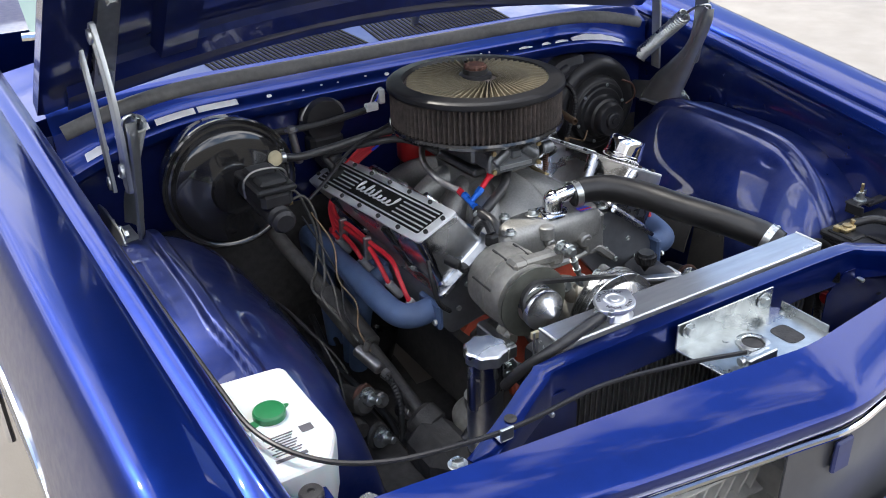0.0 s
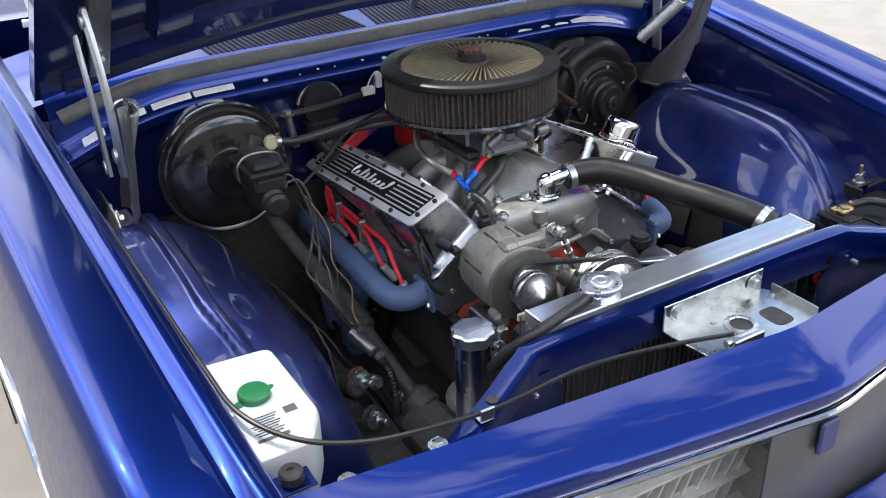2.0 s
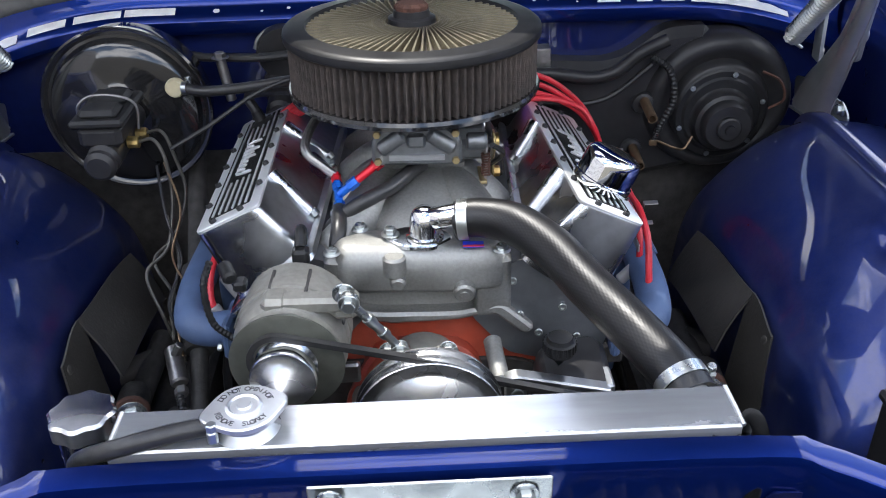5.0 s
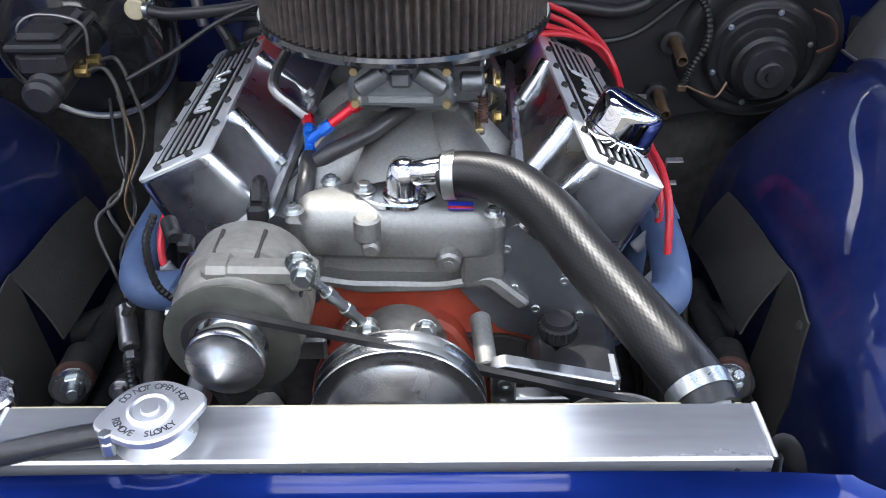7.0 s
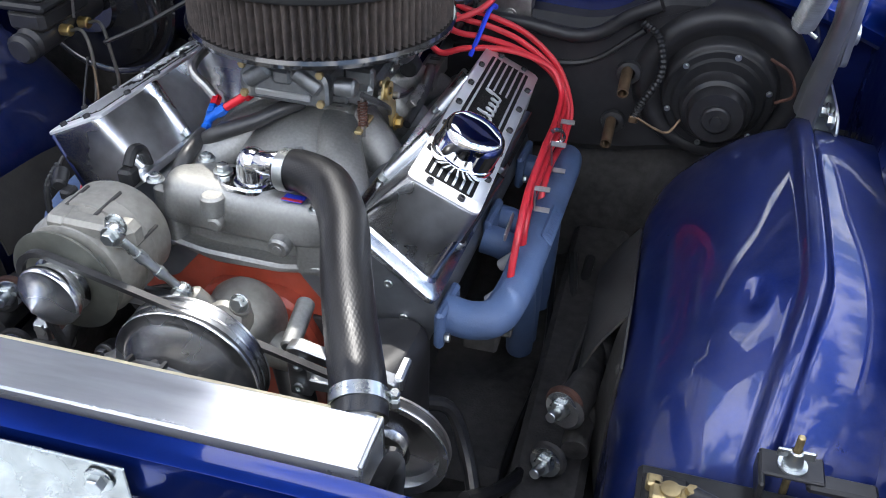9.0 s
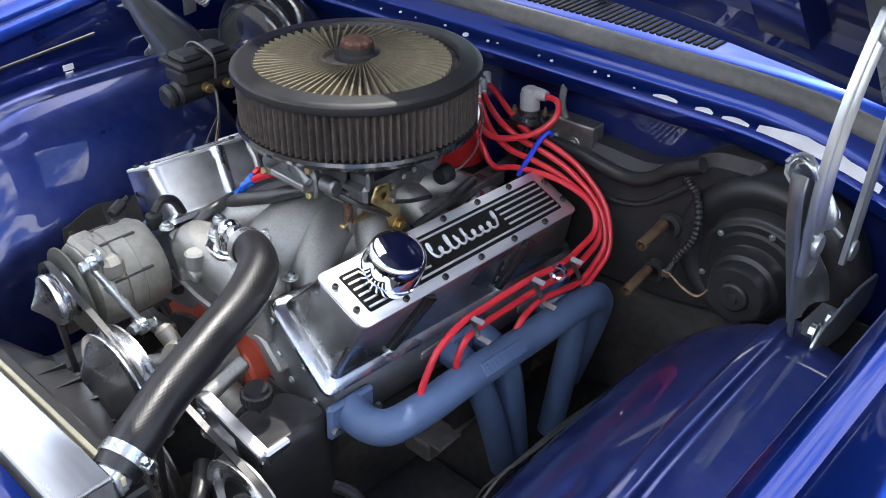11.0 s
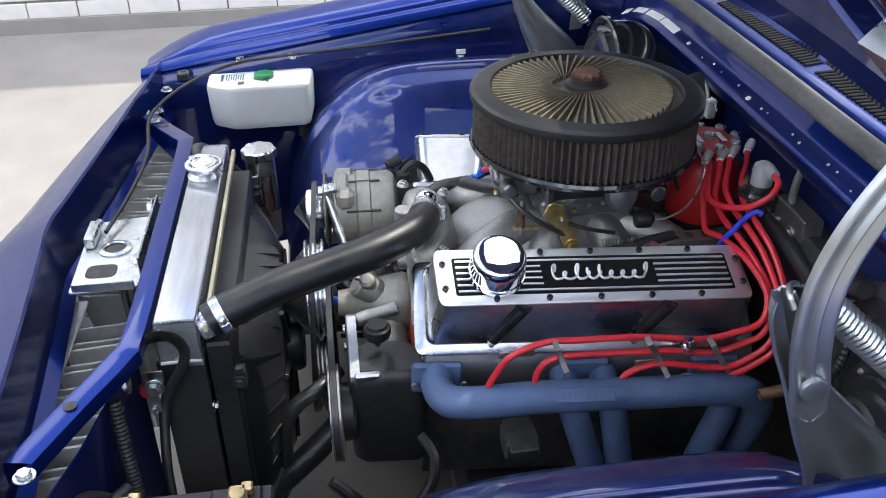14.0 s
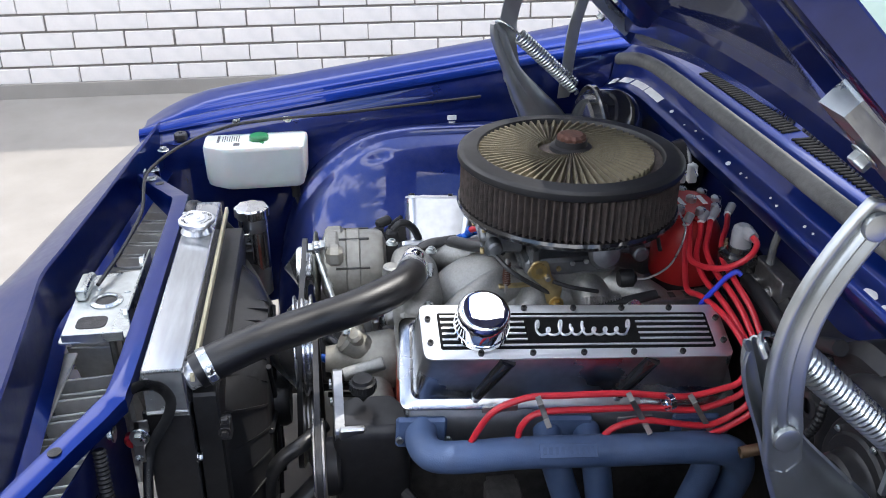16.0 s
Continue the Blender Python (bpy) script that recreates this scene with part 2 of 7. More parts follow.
GRILLE = material("dulled_bright_trim", (0.55, 0.56, 0.57), 0.25, 0.9, vary=0.1, dust=0.2)
SURROUND = material("dull_grey_surround", (0.075, 0.078, 0.085), 0.35, 0.2, vary=0.08, scale=30)
SLAT = material("grey_grille_plastic", (0.55, 0.55, 0.53), 0.45, 0.0, vary=0.1, scale=60, dust=0.3)
PLAIN_WALL = material("unseen_added_wall", (0.17, 0.155, 0.135), 0.85, vary=0.12, scale=2, bump=0.2, bump_scale=40, dust=0.3, dust_scale=0.6, dust_col=(0.11, 0.12, 0.09))
RIM = material("moulded_black_rim", (0.014, 0.014, 0.015), 0.42, 0.0, vary=0.15, scale=90, dust=0.04, dust_col=(0.10, 0.10, 0.09), spec=0.35)


# ---- mesh helpers ----
def T(x, y, z):
    return Matrix.Translation((x, y, z))


def along(a, b):
    """Matrix whose z runs from a to b, at a; and the length."""
    a, b = Vector(a), Vector(b)
    return T(*a) @ (b - a).to_track_quat("Z", "Y").to_matrix().to_4x4(), (b - a).length


def moved(geo, m):
    return [tuple(m @ Vector(v)) for v in geo[0]], geo[1]


def joined(*geos):
    vs, fs = [], []
    for v, f in geos:
        k = len(vs)
        vs += v
        fs += [tuple(i + k for i in q) for q in f]
    return vs, fs


def box(cx, cy, cz, sx, sy, sz, bev=0.002, m=None):
    """A box with chamfered edges."""
    h = (sx / 2, sy / 2, sz / 2)
    bev = min(bev, 0.45 * min(sx, sy, sz))
    idx, vs = {}, []
    for sxn in (-1, 1):
        for syn in (-1, 1):
            for szn in (-1, 1):
                s = (sxn, syn, szn)
                for ax in range(3):
                    p = [s[i] * (h[i] - (0 if i == ax else bev)) for i in range(3)]
                    idx[s, ax] = len(vs)
                    vs.append((p[0] + cx, p[1] + cy, p[2] + cz))
    fs = []
    for ax in range(3):
        o1, o2 = [i for i in range(3) if i != ax]
        for sg in (-1, 1):
            q = []
            for a, b in ((-1, -1), (1, -1), (1, 1), (-1, 1)):
                s = [0, 0, 0]
                s[ax], s[o1], s[o2] = sg, a, b
                q.append(idx[tuple(s), ax])
            fs.append(tuple(q))
        for a in (-1, 1):
            for b in (-1, 1):
                s1, s2 = [0, 0, 0], [0, 0, 0]
                s1[ax], s2[ax] = -1, 1
                s1[o1] = s2[o1] = a
                s1[o2] = s2[o2] = b
                s1, s2 = tuple(s1), tuple(s2)
                fs.append((idx[s1, o1], idx[s1, o2], idx[s2, o2], idx[s2, o1]))
    for s in [(a, b, c) for a in (-1, 1) for b in (-1, 1) for c in (-1, 1)]:
        fs.append((idx[s, 0], idx[s, 1], idx[s, 2]))
    return moved((vs, fs), m) if m is not None else (vs, fs)


def lathe(profile, seg=28, m=None, arc=1.0):
    """Turn (radius, height) pairs about z."""
    vs, fs, rows = [], [], []
    for r, h in profile:
        if r < 1e-6:
            rows.append([len(vs)])
            vs.append((0, 0, h))
        else:
            rows.append(list(range(len(vs), len(vs) + seg)))
            vs += [(r * math.cos(2 * math.pi * arc * i / seg), r * math.sin(2 * math.pi * arc * i / seg), h) for i in range(seg)]
    for a, b in zip(rows, rows[1:]):
        for i in range(seg):
            j = (i + 1) % seg
            if len(a) == 1 and len(b) == 1:
                continue
            if len(a) == 1:
                fs.append((a[0], b[j], b[i]))
            elif len(b) == 1:
                fs.append((a[i], a[j], b[0]))
            else:
                fs.append((a[i], a[j], b[j], b[i]))
    return moved((vs, fs), m) if m is not None else (vs, fs)


def rod(a, b, r, seg=14, bev=0.001):
    m, n = along(a, b)
    bev = min(bev, r * 0.4, n * 0.4)
    return lathe([(0, 0), (r - bev, 0), (r, bev), (r, n - bev), (r - bev, n), (0, n)], seg, m)


def spline(pts, step=6):
    """Points along a smooth curve through pts."""
    p = [Vector(q) for q in pts]
    if len(p) < 3:
        return p
    p = [2 * p[0] - p[1]] + p + [2 * p[-1] - p[-2]]
    out = []
    for i in range(1, len(p) - 2):
        for k in range(step):
            t = k / step
            a, b, c, d = p[i - 1], p[i], p[i + 1], p[i + 2]
            out.append(0.5 * ((2 * b) + (c - a) * t + (2 * a - 5 * b + 4 * c - d) * t * t + (3 * b - a - 3 * c + d) * t ** 3))
    out.append(p[-2])
    return out


def tube(pts, r, seg=10, step=6, hollow=0.0, rings=0.0):
    """A round tube along a smooth curve; r may be a list for each point given; rings: depth of corrugation."""
    line = spline(pts, step)
    n = len(line)
    if isinstance(r, (list, tuple)):
        rad = np.interp(np.linspace(0, 1, n), np.linspace(0, 1, len(r)), r)
    else:
        rad = np.full(n, r)
    if rings:
        rad = rad + rings * np.where(np.arange(n) % 2, 1, -1)
    vs, fs = [], []
    side = None
    for i, q in enumerate(line):
        d = (line[min(i + 1, n - 1)] - line[max(i - 1, 0)]).normalized()
        if side is None:
            side = d.orthogonal().normalized()
        side = (side - d * side.dot(d)).normalized()
        up = d.cross(side)
        for k in range(seg):
            a = 2 * math.pi * k / seg
            vs.append(tuple(q + float(rad[i]) * (math.cos(a) * side + math.sin(a) * up)))
    for i in range(n - 1):
        for k in range(seg):
            j = (k + 1) % seg
            fs.append((i * seg + k, i * seg + j, (i + 1) * seg + j, (i + 1) * seg + k))
    fs.append(tuple(reversed(range(seg))))
    fs.append(tuple(range((n - 1) * seg, n * seg)))
    return vs, fs


def braided(pts, r, seg=168, step=40, depth=0.00011, cords=42):
    """A hose whose skin shows a fine woven cord."""
    line = spline(pts, step)
    n = len(line)
    rad = np.interp(np.linspace(0, 1, n), np.linspace(0, 1, len(r)), r)
    rings, side = [], None
    for i, q in enumerate(line):
        d = (line[min(i + 1, n - 1)] - line[max(i - 1, 0)]).normalized()
        if side is None:
            side = d.orthogonal().normalized()
        side = (side - d * side.dot(d)).normalized()
        up = d.cross(side)
        ring = []
        for k in range(seg):
            a = 2 * math.pi * k / seg
            rr = float(rad[i]) + depth * max(math.sin(cords * a + 1.1 * i), math.sin(cords * a - 1.1 * i))
            ring.append(tuple(q + rr * (math.cos(a) * side + math.sin(a) * up)))
        rings.append(ring)
    return loft(rings)


def outline(geo_pts, close=True):
    return [(float(a), float(b)) for a, b in geo_pts]


def rounded(pts, r=0.004, n=3):
    """Round the corners of a polygon."""
    out = []
    k = len(pts)
    for i in range(k):
        a, b, c = Vector(pts[i - 1]), Vector(pts[i]), Vector(pts[(i + 1) % k])
        u, v = (a - b), (c - b)
        q = min(r, u.length * 0.45, v.length * 0.45)
        p0, p1 = b + u.normalized() * q, b + v.normalized() * q
        for s in range(n + 1):
            t = s / n
            out.append(tuple((1 - t) ** 2 * p0 + 2 * t * (1 - t) * b + t * t * p1))
    return out


def prism(poly, h, m=None, bev=0.0015):
    """A polygon in xy raised by h along z, its top edge chamfered."""
    k = len(poly)
    area = sum(poly[i - 1][0] * poly[i][1] - poly[i][0] * poly[i - 1][1] for i in range(k))
    if area < 0:
        poly = poly[::-1]
    ins = []
    for i in range(k):
        a, b, c = Vector(poly[i - 1]), Vector(poly[i]), Vector(poly[(i + 1) % k])
        u, v = (b - a), (c - b)
        nn = Vector((-(u.y), u.x)).normalized() + Vector((-(v.y), v.x)).normalized()
        if nn.length < 1e-6:
            nn = Vector((-u.y, u.x))
        ins.append(tuple(b + nn.normalized() * bev))
    vs = [(x, y, 0) for x, y in poly] + [(x, y, h - bev) for x, y in poly] + [(x, y, h) for x, y in ins]
    fs = [tuple(reversed(range(k)))]
    for i in range(k):
        j = (i + 1) % k
        fs += [(i, j, k + j, k + i), (k + i, k + j, 2 * k + j, 2 * k + i)]
    fs.append(tuple(range(2 * k, 3 * k)))
    return moved((vs, fs), m) if m is not None else (vs, fs)


def loft(rings, cap=True, closed=True):
    """Skin a run of rings with equal counts."""
    vs, fs, k = [], [], len(rings[0])
    for ring in rings:
        vs += [tuple(p) for p in ring]
    for i in range(len(rings) - 1):
        for a in range(k if closed else k - 1):
            b = (a + 1) % k
            fs.append((i * k + a, i * k + b, (i + 1) * k + b, (i + 1) * k + a))
    if cap and closed:
        fs.append(tuple(reversed(range(k))))
        fs.append(tuple(range((len(rings) - 1) * k, len(rings) * k)))
    return vs, fs


def sheet(rows, thick=0.002):
    """A grid of points given a thickness."""
    nr, nc = len(rows), len(rows[0])
    pts = np.array([[tuple(p) for p in row] for row in rows], float)
    du = np.gradient(pts, axis=0)
    dv = np.gradient(pts, axis=1)
    nrm = np.cross(du, dv)
    nrm /= np.maximum(np.linalg.norm(nrm, axis=2, keepdims=True), 1e-9)
    back = pts - nrm * thick
    vs = [tuple(p) for p in pts.reshape(-1, 3)] + [tuple(p) for p in back.reshape(-1, 3)]
    o = nr * nc
    fs = []
    for i in range(nr - 1):
        for j in range(nc - 1):
            a, b, c, d = i * nc + j, i * nc + j + 1, (i + 1) * nc + j + 1, (i + 1) * nc + j
            fs += [(a, d, c, b), (o + a, o + b, o + c, o + d)]
    for i in range(nr - 1):
        for j in (0, nc - 1):
            a, b = i * nc + j, (i + 1) * nc + j
            fs.append((a, b, o + b, o + a) if j else (b, a, o + a, o + b))
    for j in range(nc - 1):
        for i in (0, nr - 1):
            a, b = i * nc + j, i * nc + j + 1
            fs.append((a, b, o + b, o + a) if i == 0 else (b, a, o + a, o + b))
    return vs, fs


def mesh_of(name, geo, mat, smooth=32):
    me = bpy.data.meshes.new(name)
    me.from_pydata(geo[0], [], geo[1])
    b = bmesh.new()
    b.from_mesh(me)
    bmesh.ops.recalc_face_normals(b, faces=b.faces)
    b.to_mesh(me)
    b.free()
    if smooth:
        me.shade_smooth()
        me.set_sharp_from_angle(angle=radians(smooth))
    me.materials.append(mat)
    me.update()
    return me


def thing(name, at, label, category, group="", kind=""):
    ob = new(name)
    ob.location = at
    return tagged(ob, label, category, group, kind)


def part(name, geo, mat, parent, label="", smooth=32, data=None, at=None):
    """One mesh under a thing or a part; the geometry is in world places, its own origin at its middle."""
    if data is None:
        c = np.mean(np.array(geo[0]), axis=0) if at is None else np.array(at)
        geo = [tuple(np.array(v) - c) for v in geo[0]], geo[1]
        data = mesh_of(name, geo, mat, smooth)
        at = c
    ob = new(name, data)
    root = parent
    off = Vector((0, 0, 0))
    while root is not None:
        off += root.location
        root = root.parent
    ob.parent = parent
    ob.location = Vector(at) - off
    return tagged(ob, label)


def solid(name, geo, mat, label, category, kind="", group="", smooth=32, at=None):
    """A top-level thing that is one mesh."""
    c = np.mean(np.array(geo[0]), axis=0) if at is None else np.array(at)
    ob = new(name, mesh_of(name, ([tuple(np.array(v) - c) for v in geo[0]], geo[1]), mat, smooth))
    ob.location = c
    return tagged(ob, label, category, group, kind)


def hexbolt(at, way, r=0.007, h=0.006, washer=True):
    """A hexagon head with a washer."""
    m, _ = along(at, Vector(at) + Vector(way))
    g = [lathe([(r * 0.93, 0), (r, 0.001), (r, h - 0.001), (r * 0.88, h), (0, h)], 6, m @ T(0, 0, 0.0015))]
    if washer:
        g.append(lathe([(0, 0), (r * 1.5, 0), (r * 1.5, 0.0012), (r * 1.4, 0.0018), (0, 0.0018)], 18, m))
    return joined(*g)


def capscrew(at, way, r=0.0045, h=0.005):
    m, _ = along(at, Vector(at) + Vector(way))
    return lathe([(r, 0), (r, h - 0.0008), (r * 0.85, h), (r * 0.5, h), (r * 0.5, h * 0.4), (0, h * 0.4)], 12, m)


def clamp(at, way, r, w=0.012):
    """A worm-drive hose clamp."""
    m, _ = along(at, Vector(at) + Vector(way))
    g = [lathe([(r, -w / 2), (r + 0.0014, -w / 2), (r + 0.0014, w / 2), (r, w / 2)], 28, m)]
    g.append(box(r + 0.005, 0, 0, 0.009, 0.014, w * 1.05, 0.002, m))
    g.append(lathe([(0, 0), (0.005, 0), (0.005, 0.006), (0.004, 0.007), (0, 0.007)], 6, m @ T(r + 0.005, 0.007, 0) @ pose(0, 0, 0, -90)))
    return joined(*g)


def lettering(text, size, depth):
    """Text in the built-in font as raised geometry, centred."""
    cu = bpy.data.curves.new("lettering", "FONT")
    cu.body, cu.size, cu.extrude, cu.align_x, cu.align_y = text, size, depth, "CENTER", "CENTER"
    ob = bpy.data.objects.new("lettering", cu)
    me = bpy.data.meshes.new_from_object(ob)
    geo = [tuple(v.co) for v in me.vertices], [tuple(p.vertices) for p in me.polygons]
    bpy.data.objects.remove(ob)
    bpy.data.meshes.remove(me)
    bpy.data.curves.remove(cu)
    return geo


XC = -0.022                      # middle of the car

# ---- ground and house ----
def ground_height(x, y):
    """The driveway rises gently towards the house."""
    return 0.0 + 0.125 * min(1.0, max(0.0, (-1.0 - x) / 2.2))


xs = [-400, -60, -12, -6, -4, -3.2, -2.6, -2.1, -1.6, -1.0, 0, 1.5, 4, 12, 60, 400]
ys = [-400, -60, -12, -6, -3, -1, 0, 1, 3, 6, 12, 60, 400]
solid("ground", sheet([[(x, y, ground_height(x, y)) for y in ys] for x in xs], 0.1), CONCRETE,
      "pale concrete driveway around the car", "ground", "structure", at=(0, 0, 0))

WALL_X = -3.25
W_Y0, W_Y1, W_H = -4.9, 9.0, 2.3
house = tagged(solid("wall_brick", box(WALL_X - 0.13, (W_Y0 + W_Y1) / 2, W_H / 2 + 0.1, 0.25, W_Y1 - W_Y0, W_H, 0.002), MORTAR,
                     "white painted brick house wall with dark raked joints", "wall", "structure", at=(WALL_X, 0, 0)))
part("plinth", box(WALL_X - 0.10, (W_Y0 + W_Y1) / 2, 0.15, 0.23, W_Y1 - W_Y0 + 0.02, 0.10, 0.004), CONCRETE, house, "grey concrete footing")
part("coping", box(WALL_X - 0.13, (W_Y0 + W_Y1) / 2, W_H + 0.13, 0.29, W_Y1 - W_Y0 + 0.04, 0.06, 0.01), CONCRETE, house, "grey coping along the wall top")

# plain unseen walls, far from the car, added to darken reflections of the horizon
for nm, cx, cy, sx, sy in (("wall_front", 3.0, -11.0, 30.0, 0.3), ("wall_side", 11.5, 2.0, 0.3, 26.0), ("wall_back", 3.0, 15.0, 30.0, 0.3)):
    solid(nm, box(cx, cy, 1.9, sx, sy, 3.8, 0.02), PLAIN_WALL, "unseen dull wall added to darken horizon reflections", "wall", "structure")

# ---- car body ----
car = thing("car", (XC, 0, 0.0), "blue metallic car with its bonnet raised", "car")


def edge(y):
    """Inner edge of a front wing: distance from the middle, and height."""
    return 0.722 + 0.055 * (y + 0.7), 0.793 + 0.130 * (y + 0.7)


WING = [(0.0, -0.030), (0.0, -0.013), (0.003, -0.0095), (0.013, 0.0), (0.018, 0.0030), (0.0235, 0.0040), (0.028, 0.0028), (0.032, 0.000),
        (0.046, -0.001), (0.051, 0.005), (0.060, 0.011), (0.085, 0.018), (0.115, 0.024), (0.135, 0.0265), (0.146, 0.0255), (0.155, 0.020), (0.162, 0.010),
        (0.168, -0.006), (0.177, -0.04), (0.188, -0.09), (0.198, -0.16), (0.206, -0.24), (0.205, -0.34), (0.190, -0.46), (0.170, -0.56)]


def wing(s):
    rows = []
    for y in np.linspace(-0.80, 1.15, 40):
        u, z = edge(min(y, 0.62))
        k = max(0.0, (-0.62 - y) / 0.18)               # the wing dips and narrows to the nose
        rows.append([(XC + s * (u + d * (1 - 0.10 * k * k)), y, z + h - 0.045 * k * k * min(1.0, d / 0.1)) for d, h in WING])
    return sheet(rows if s > 0 else [r[::-1] for r in rows], 0.002)


for s in (-1, 1):
    w = part("wing", wing(s), PAINT, car, "glossy blue metallic front wing")
    arch = []
    for a in np.linspace(-10, 190, 24):
        yy, zz = -0.06 + 0.36 * math.cos(radians(a)), 0.34 + 0.33 * math.sin(radians(a))
        arch.append((XC + s * (edge(yy)[0] + 0.205), yy, zz))
    part("arch_trim", tube(arch, 0.008, 8, 2), CHROME, w, "bright wheel arch trim")

# inner aprons, below the wing edges
for s in (-1, 1):
    rows = []
    for y in np.linspace(-0.80, 0.42, 14):
        u, z = edge(y)
        rows.append([(XC + s * (u - d), y, z - h) for d, h in ((-0.002, 0.010), (0.002, 0.030), (0.010, 0.045), (0.012, 0.09), (0.018, 0.13), (0.022, 0.30), (0.02, 0.5))])
    part("apron", sheet(rows if s < 0 else [r[::-1] for r in rows], 0.002), PAINT_BAY, car, "dusty blue inner wing panel")


# height of the housing's flat top across the car, from the wing to the inner wall
HOUSE = [(0.780, 0.748), (0.740, 0.757), (0.700, 0.764), (0.660, 0.768), (0.640, 0.766), (0.615, 0.757), (0.590, 0.744), (0.560, 0.722), (0.530, 0.692), (0.505, 0.662),
         (0.488, 0.634), (0.478, 0.608), (0.472, 0.570), (0.468, 0.50), (0.466, 0.42), (0.465, 0.34), (0.464, 0.27)]


def wheelhouse(s):
    """The housing that swells into the bay: square at the rear, rounded to the front, with a pressed bead that ends low down and a small dent."""
    rows = []
    for p in spline([(u, z, 0) for u, z in HOUSE], 8):
        u, top = p.x, p.y
        row = []
        for th in np.linspace(0, math.pi, 73):
            c, q = math.cos(th), max(0.0, math.sin(th))
            n, a = (6.0, 0.300) if c > 0 else (2.75, 0.405)
            d = (abs(c) ** n + q ** n) ** (-1 / n)
            y, z = a * c * d, (top - 0.25) * q * d
            crest = 0.648 - 0.245 * max(0.0, -(y - 0.11) - 0.26) if y < 0 else 0.648
            near = abs(u - crest)
            k = min(1.0, max(0.0, (0.015 - near) / 0.006)) * min(1.0, max(0.0, (y + 0.345) / 0.03))
            k = k * k * (3 - 2 * k) * 0.010
            k -= 0.008 * math.exp(-((u - 0.592) / 0.011) ** 2 - ((y + 0.150) / 0.013) ** 2)
            lip = math.exp(-((u - 0.476) / 0.010) ** 2) if -0.20 < y < 0.18 else 0.0
            row.append((XC + s * (u - 0.006 * lip + (0.010 if s < 0 else 0.0)), -0.11 + y * (1 + k / 0.4), 0.25 + z * (1 + k / 0.45)))
        rows.append(row)
    return sheet(rows if s > 0 else [r[::-1] for r in rows], 0.002)


for s in (-1, 1):
    part("wheelhouse", wheelhouse(s), PAINT_HOUSE, car, "dusty dark blue wheel housing with a pressed bead", smooth=60)

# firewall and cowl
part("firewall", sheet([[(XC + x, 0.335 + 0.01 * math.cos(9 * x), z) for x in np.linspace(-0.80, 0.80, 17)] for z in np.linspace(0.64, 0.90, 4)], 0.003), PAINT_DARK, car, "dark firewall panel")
# lower part of the firewall, in a darker material than the upper
part("lower_firewall", sheet([[(XC + x, 0.333 + 0.01 * math.cos(9 * x) + 0.08 * max(0.0, 0.5 - z), z) for x in np.linspace(-0.80, 0.80, 17)] for z in np.linspace(0.25, 0.645, 5)], 0.003), GRIME_SHADE, car, "black lower part of the firewall")


def crown(x):
    """How the cowl drops towards both ends."""
    a = abs(x - XC) / 0.72
    return -0.004 * a * a - 0.052 * max(0.0, a - 0.62) ** 2 / 0.1444


rows = []
for x in np.linspace(XC - 0.76, XC + 0.76, 45):
    c = crown(x)
    a = abs(x - XC) / 0.76
    rows.append([(x, 0.330, 0.872 + c), (x, 0.303, 0.871 + c), (x, 0.300, 0.876 + c), (x, 0.299, 0.892 + c), (x, 0.3015, 0.8965 + c), (x, 0.312, 0.9025 + c), (x, 0.3235, 0.9085 + c * 0.9),
                 (x, 0.3275, 0.913 + c * 0.8), (x, 0.331, 0.926 + c * 0.7), (x, 0.3345, 0.937 + c * 0.5), (x, 0.342, 0.942 + c * 0.5), (x, 0.360, 0.945 + c * 0.4), (x, 0.368, 0.953 + c * 0.4), (x, 0.385, 0.957 + c * 0.3)])
cowl = part("cowl", sheet(rows[::-1], 0.002), PAINT, car, "blue cowl lip above the firewall")
def flange(x, k, up=0.0):
    """A point on the cowl's front flange: k from its front edge to the step behind it."""
    c = crown(x)
    return (x, 0.3020 + 0.0215 * k, 0.8968 + 0.0117 * k + c * (1 - 0.1 * k) + 0.0030 + up)


# white strips that paint the patches of sun onto the flange
for xa, xb in ((-0.672, -0.604), (-0.590, -0.508), (-0.502, -0.416)):
    part("strip", sheet([[flange(x, k) for k in (0.28, 0.5, 0.72, 0.94)] for x in np.linspace(xa, xb, 7)], 0.0006), WHITE_LABEL, cowl, "white strip painted as a patch of sun")
rag = random.Random(4)
# worn spots whose near-white colour also holds the sunlight on them
for xa, xb, ka, kb in ((0.303, 0.343, 0.10, 0.42), (0.372, 0.399, 0.08, 0.45), (0.414, 0.454, 0.05, 0.42), (0.466, 0.640, 0.02, 0.95)):
    part("worn_patch", sheet([[flange(x, ka + (kb - ka) * k * math.sin(0.35 + 2.44 * (x - xa) / (xb - xa)) ** 0.7 * rag.uniform(0.85, 1.0), 0.0009) for k in (0.0, 0.35, 0.7, 1.0)] for x in np.linspace(xa, xb, 12)], 0.0006), WORN_SUNLIT, cowl, "pale worn patch with sunlight put into its colour")
part("worn_patch", sheet([[flange(x, k * rag.uniform(0.85, 1.0), 0.0008) for k in (0.02, 0.4, 0.8)] for x in np.linspace(-0.735, -0.690, 8)], 0.0006), WORN_SUNLIT, cowl, "pale worn patch with sunlight put into its colour")
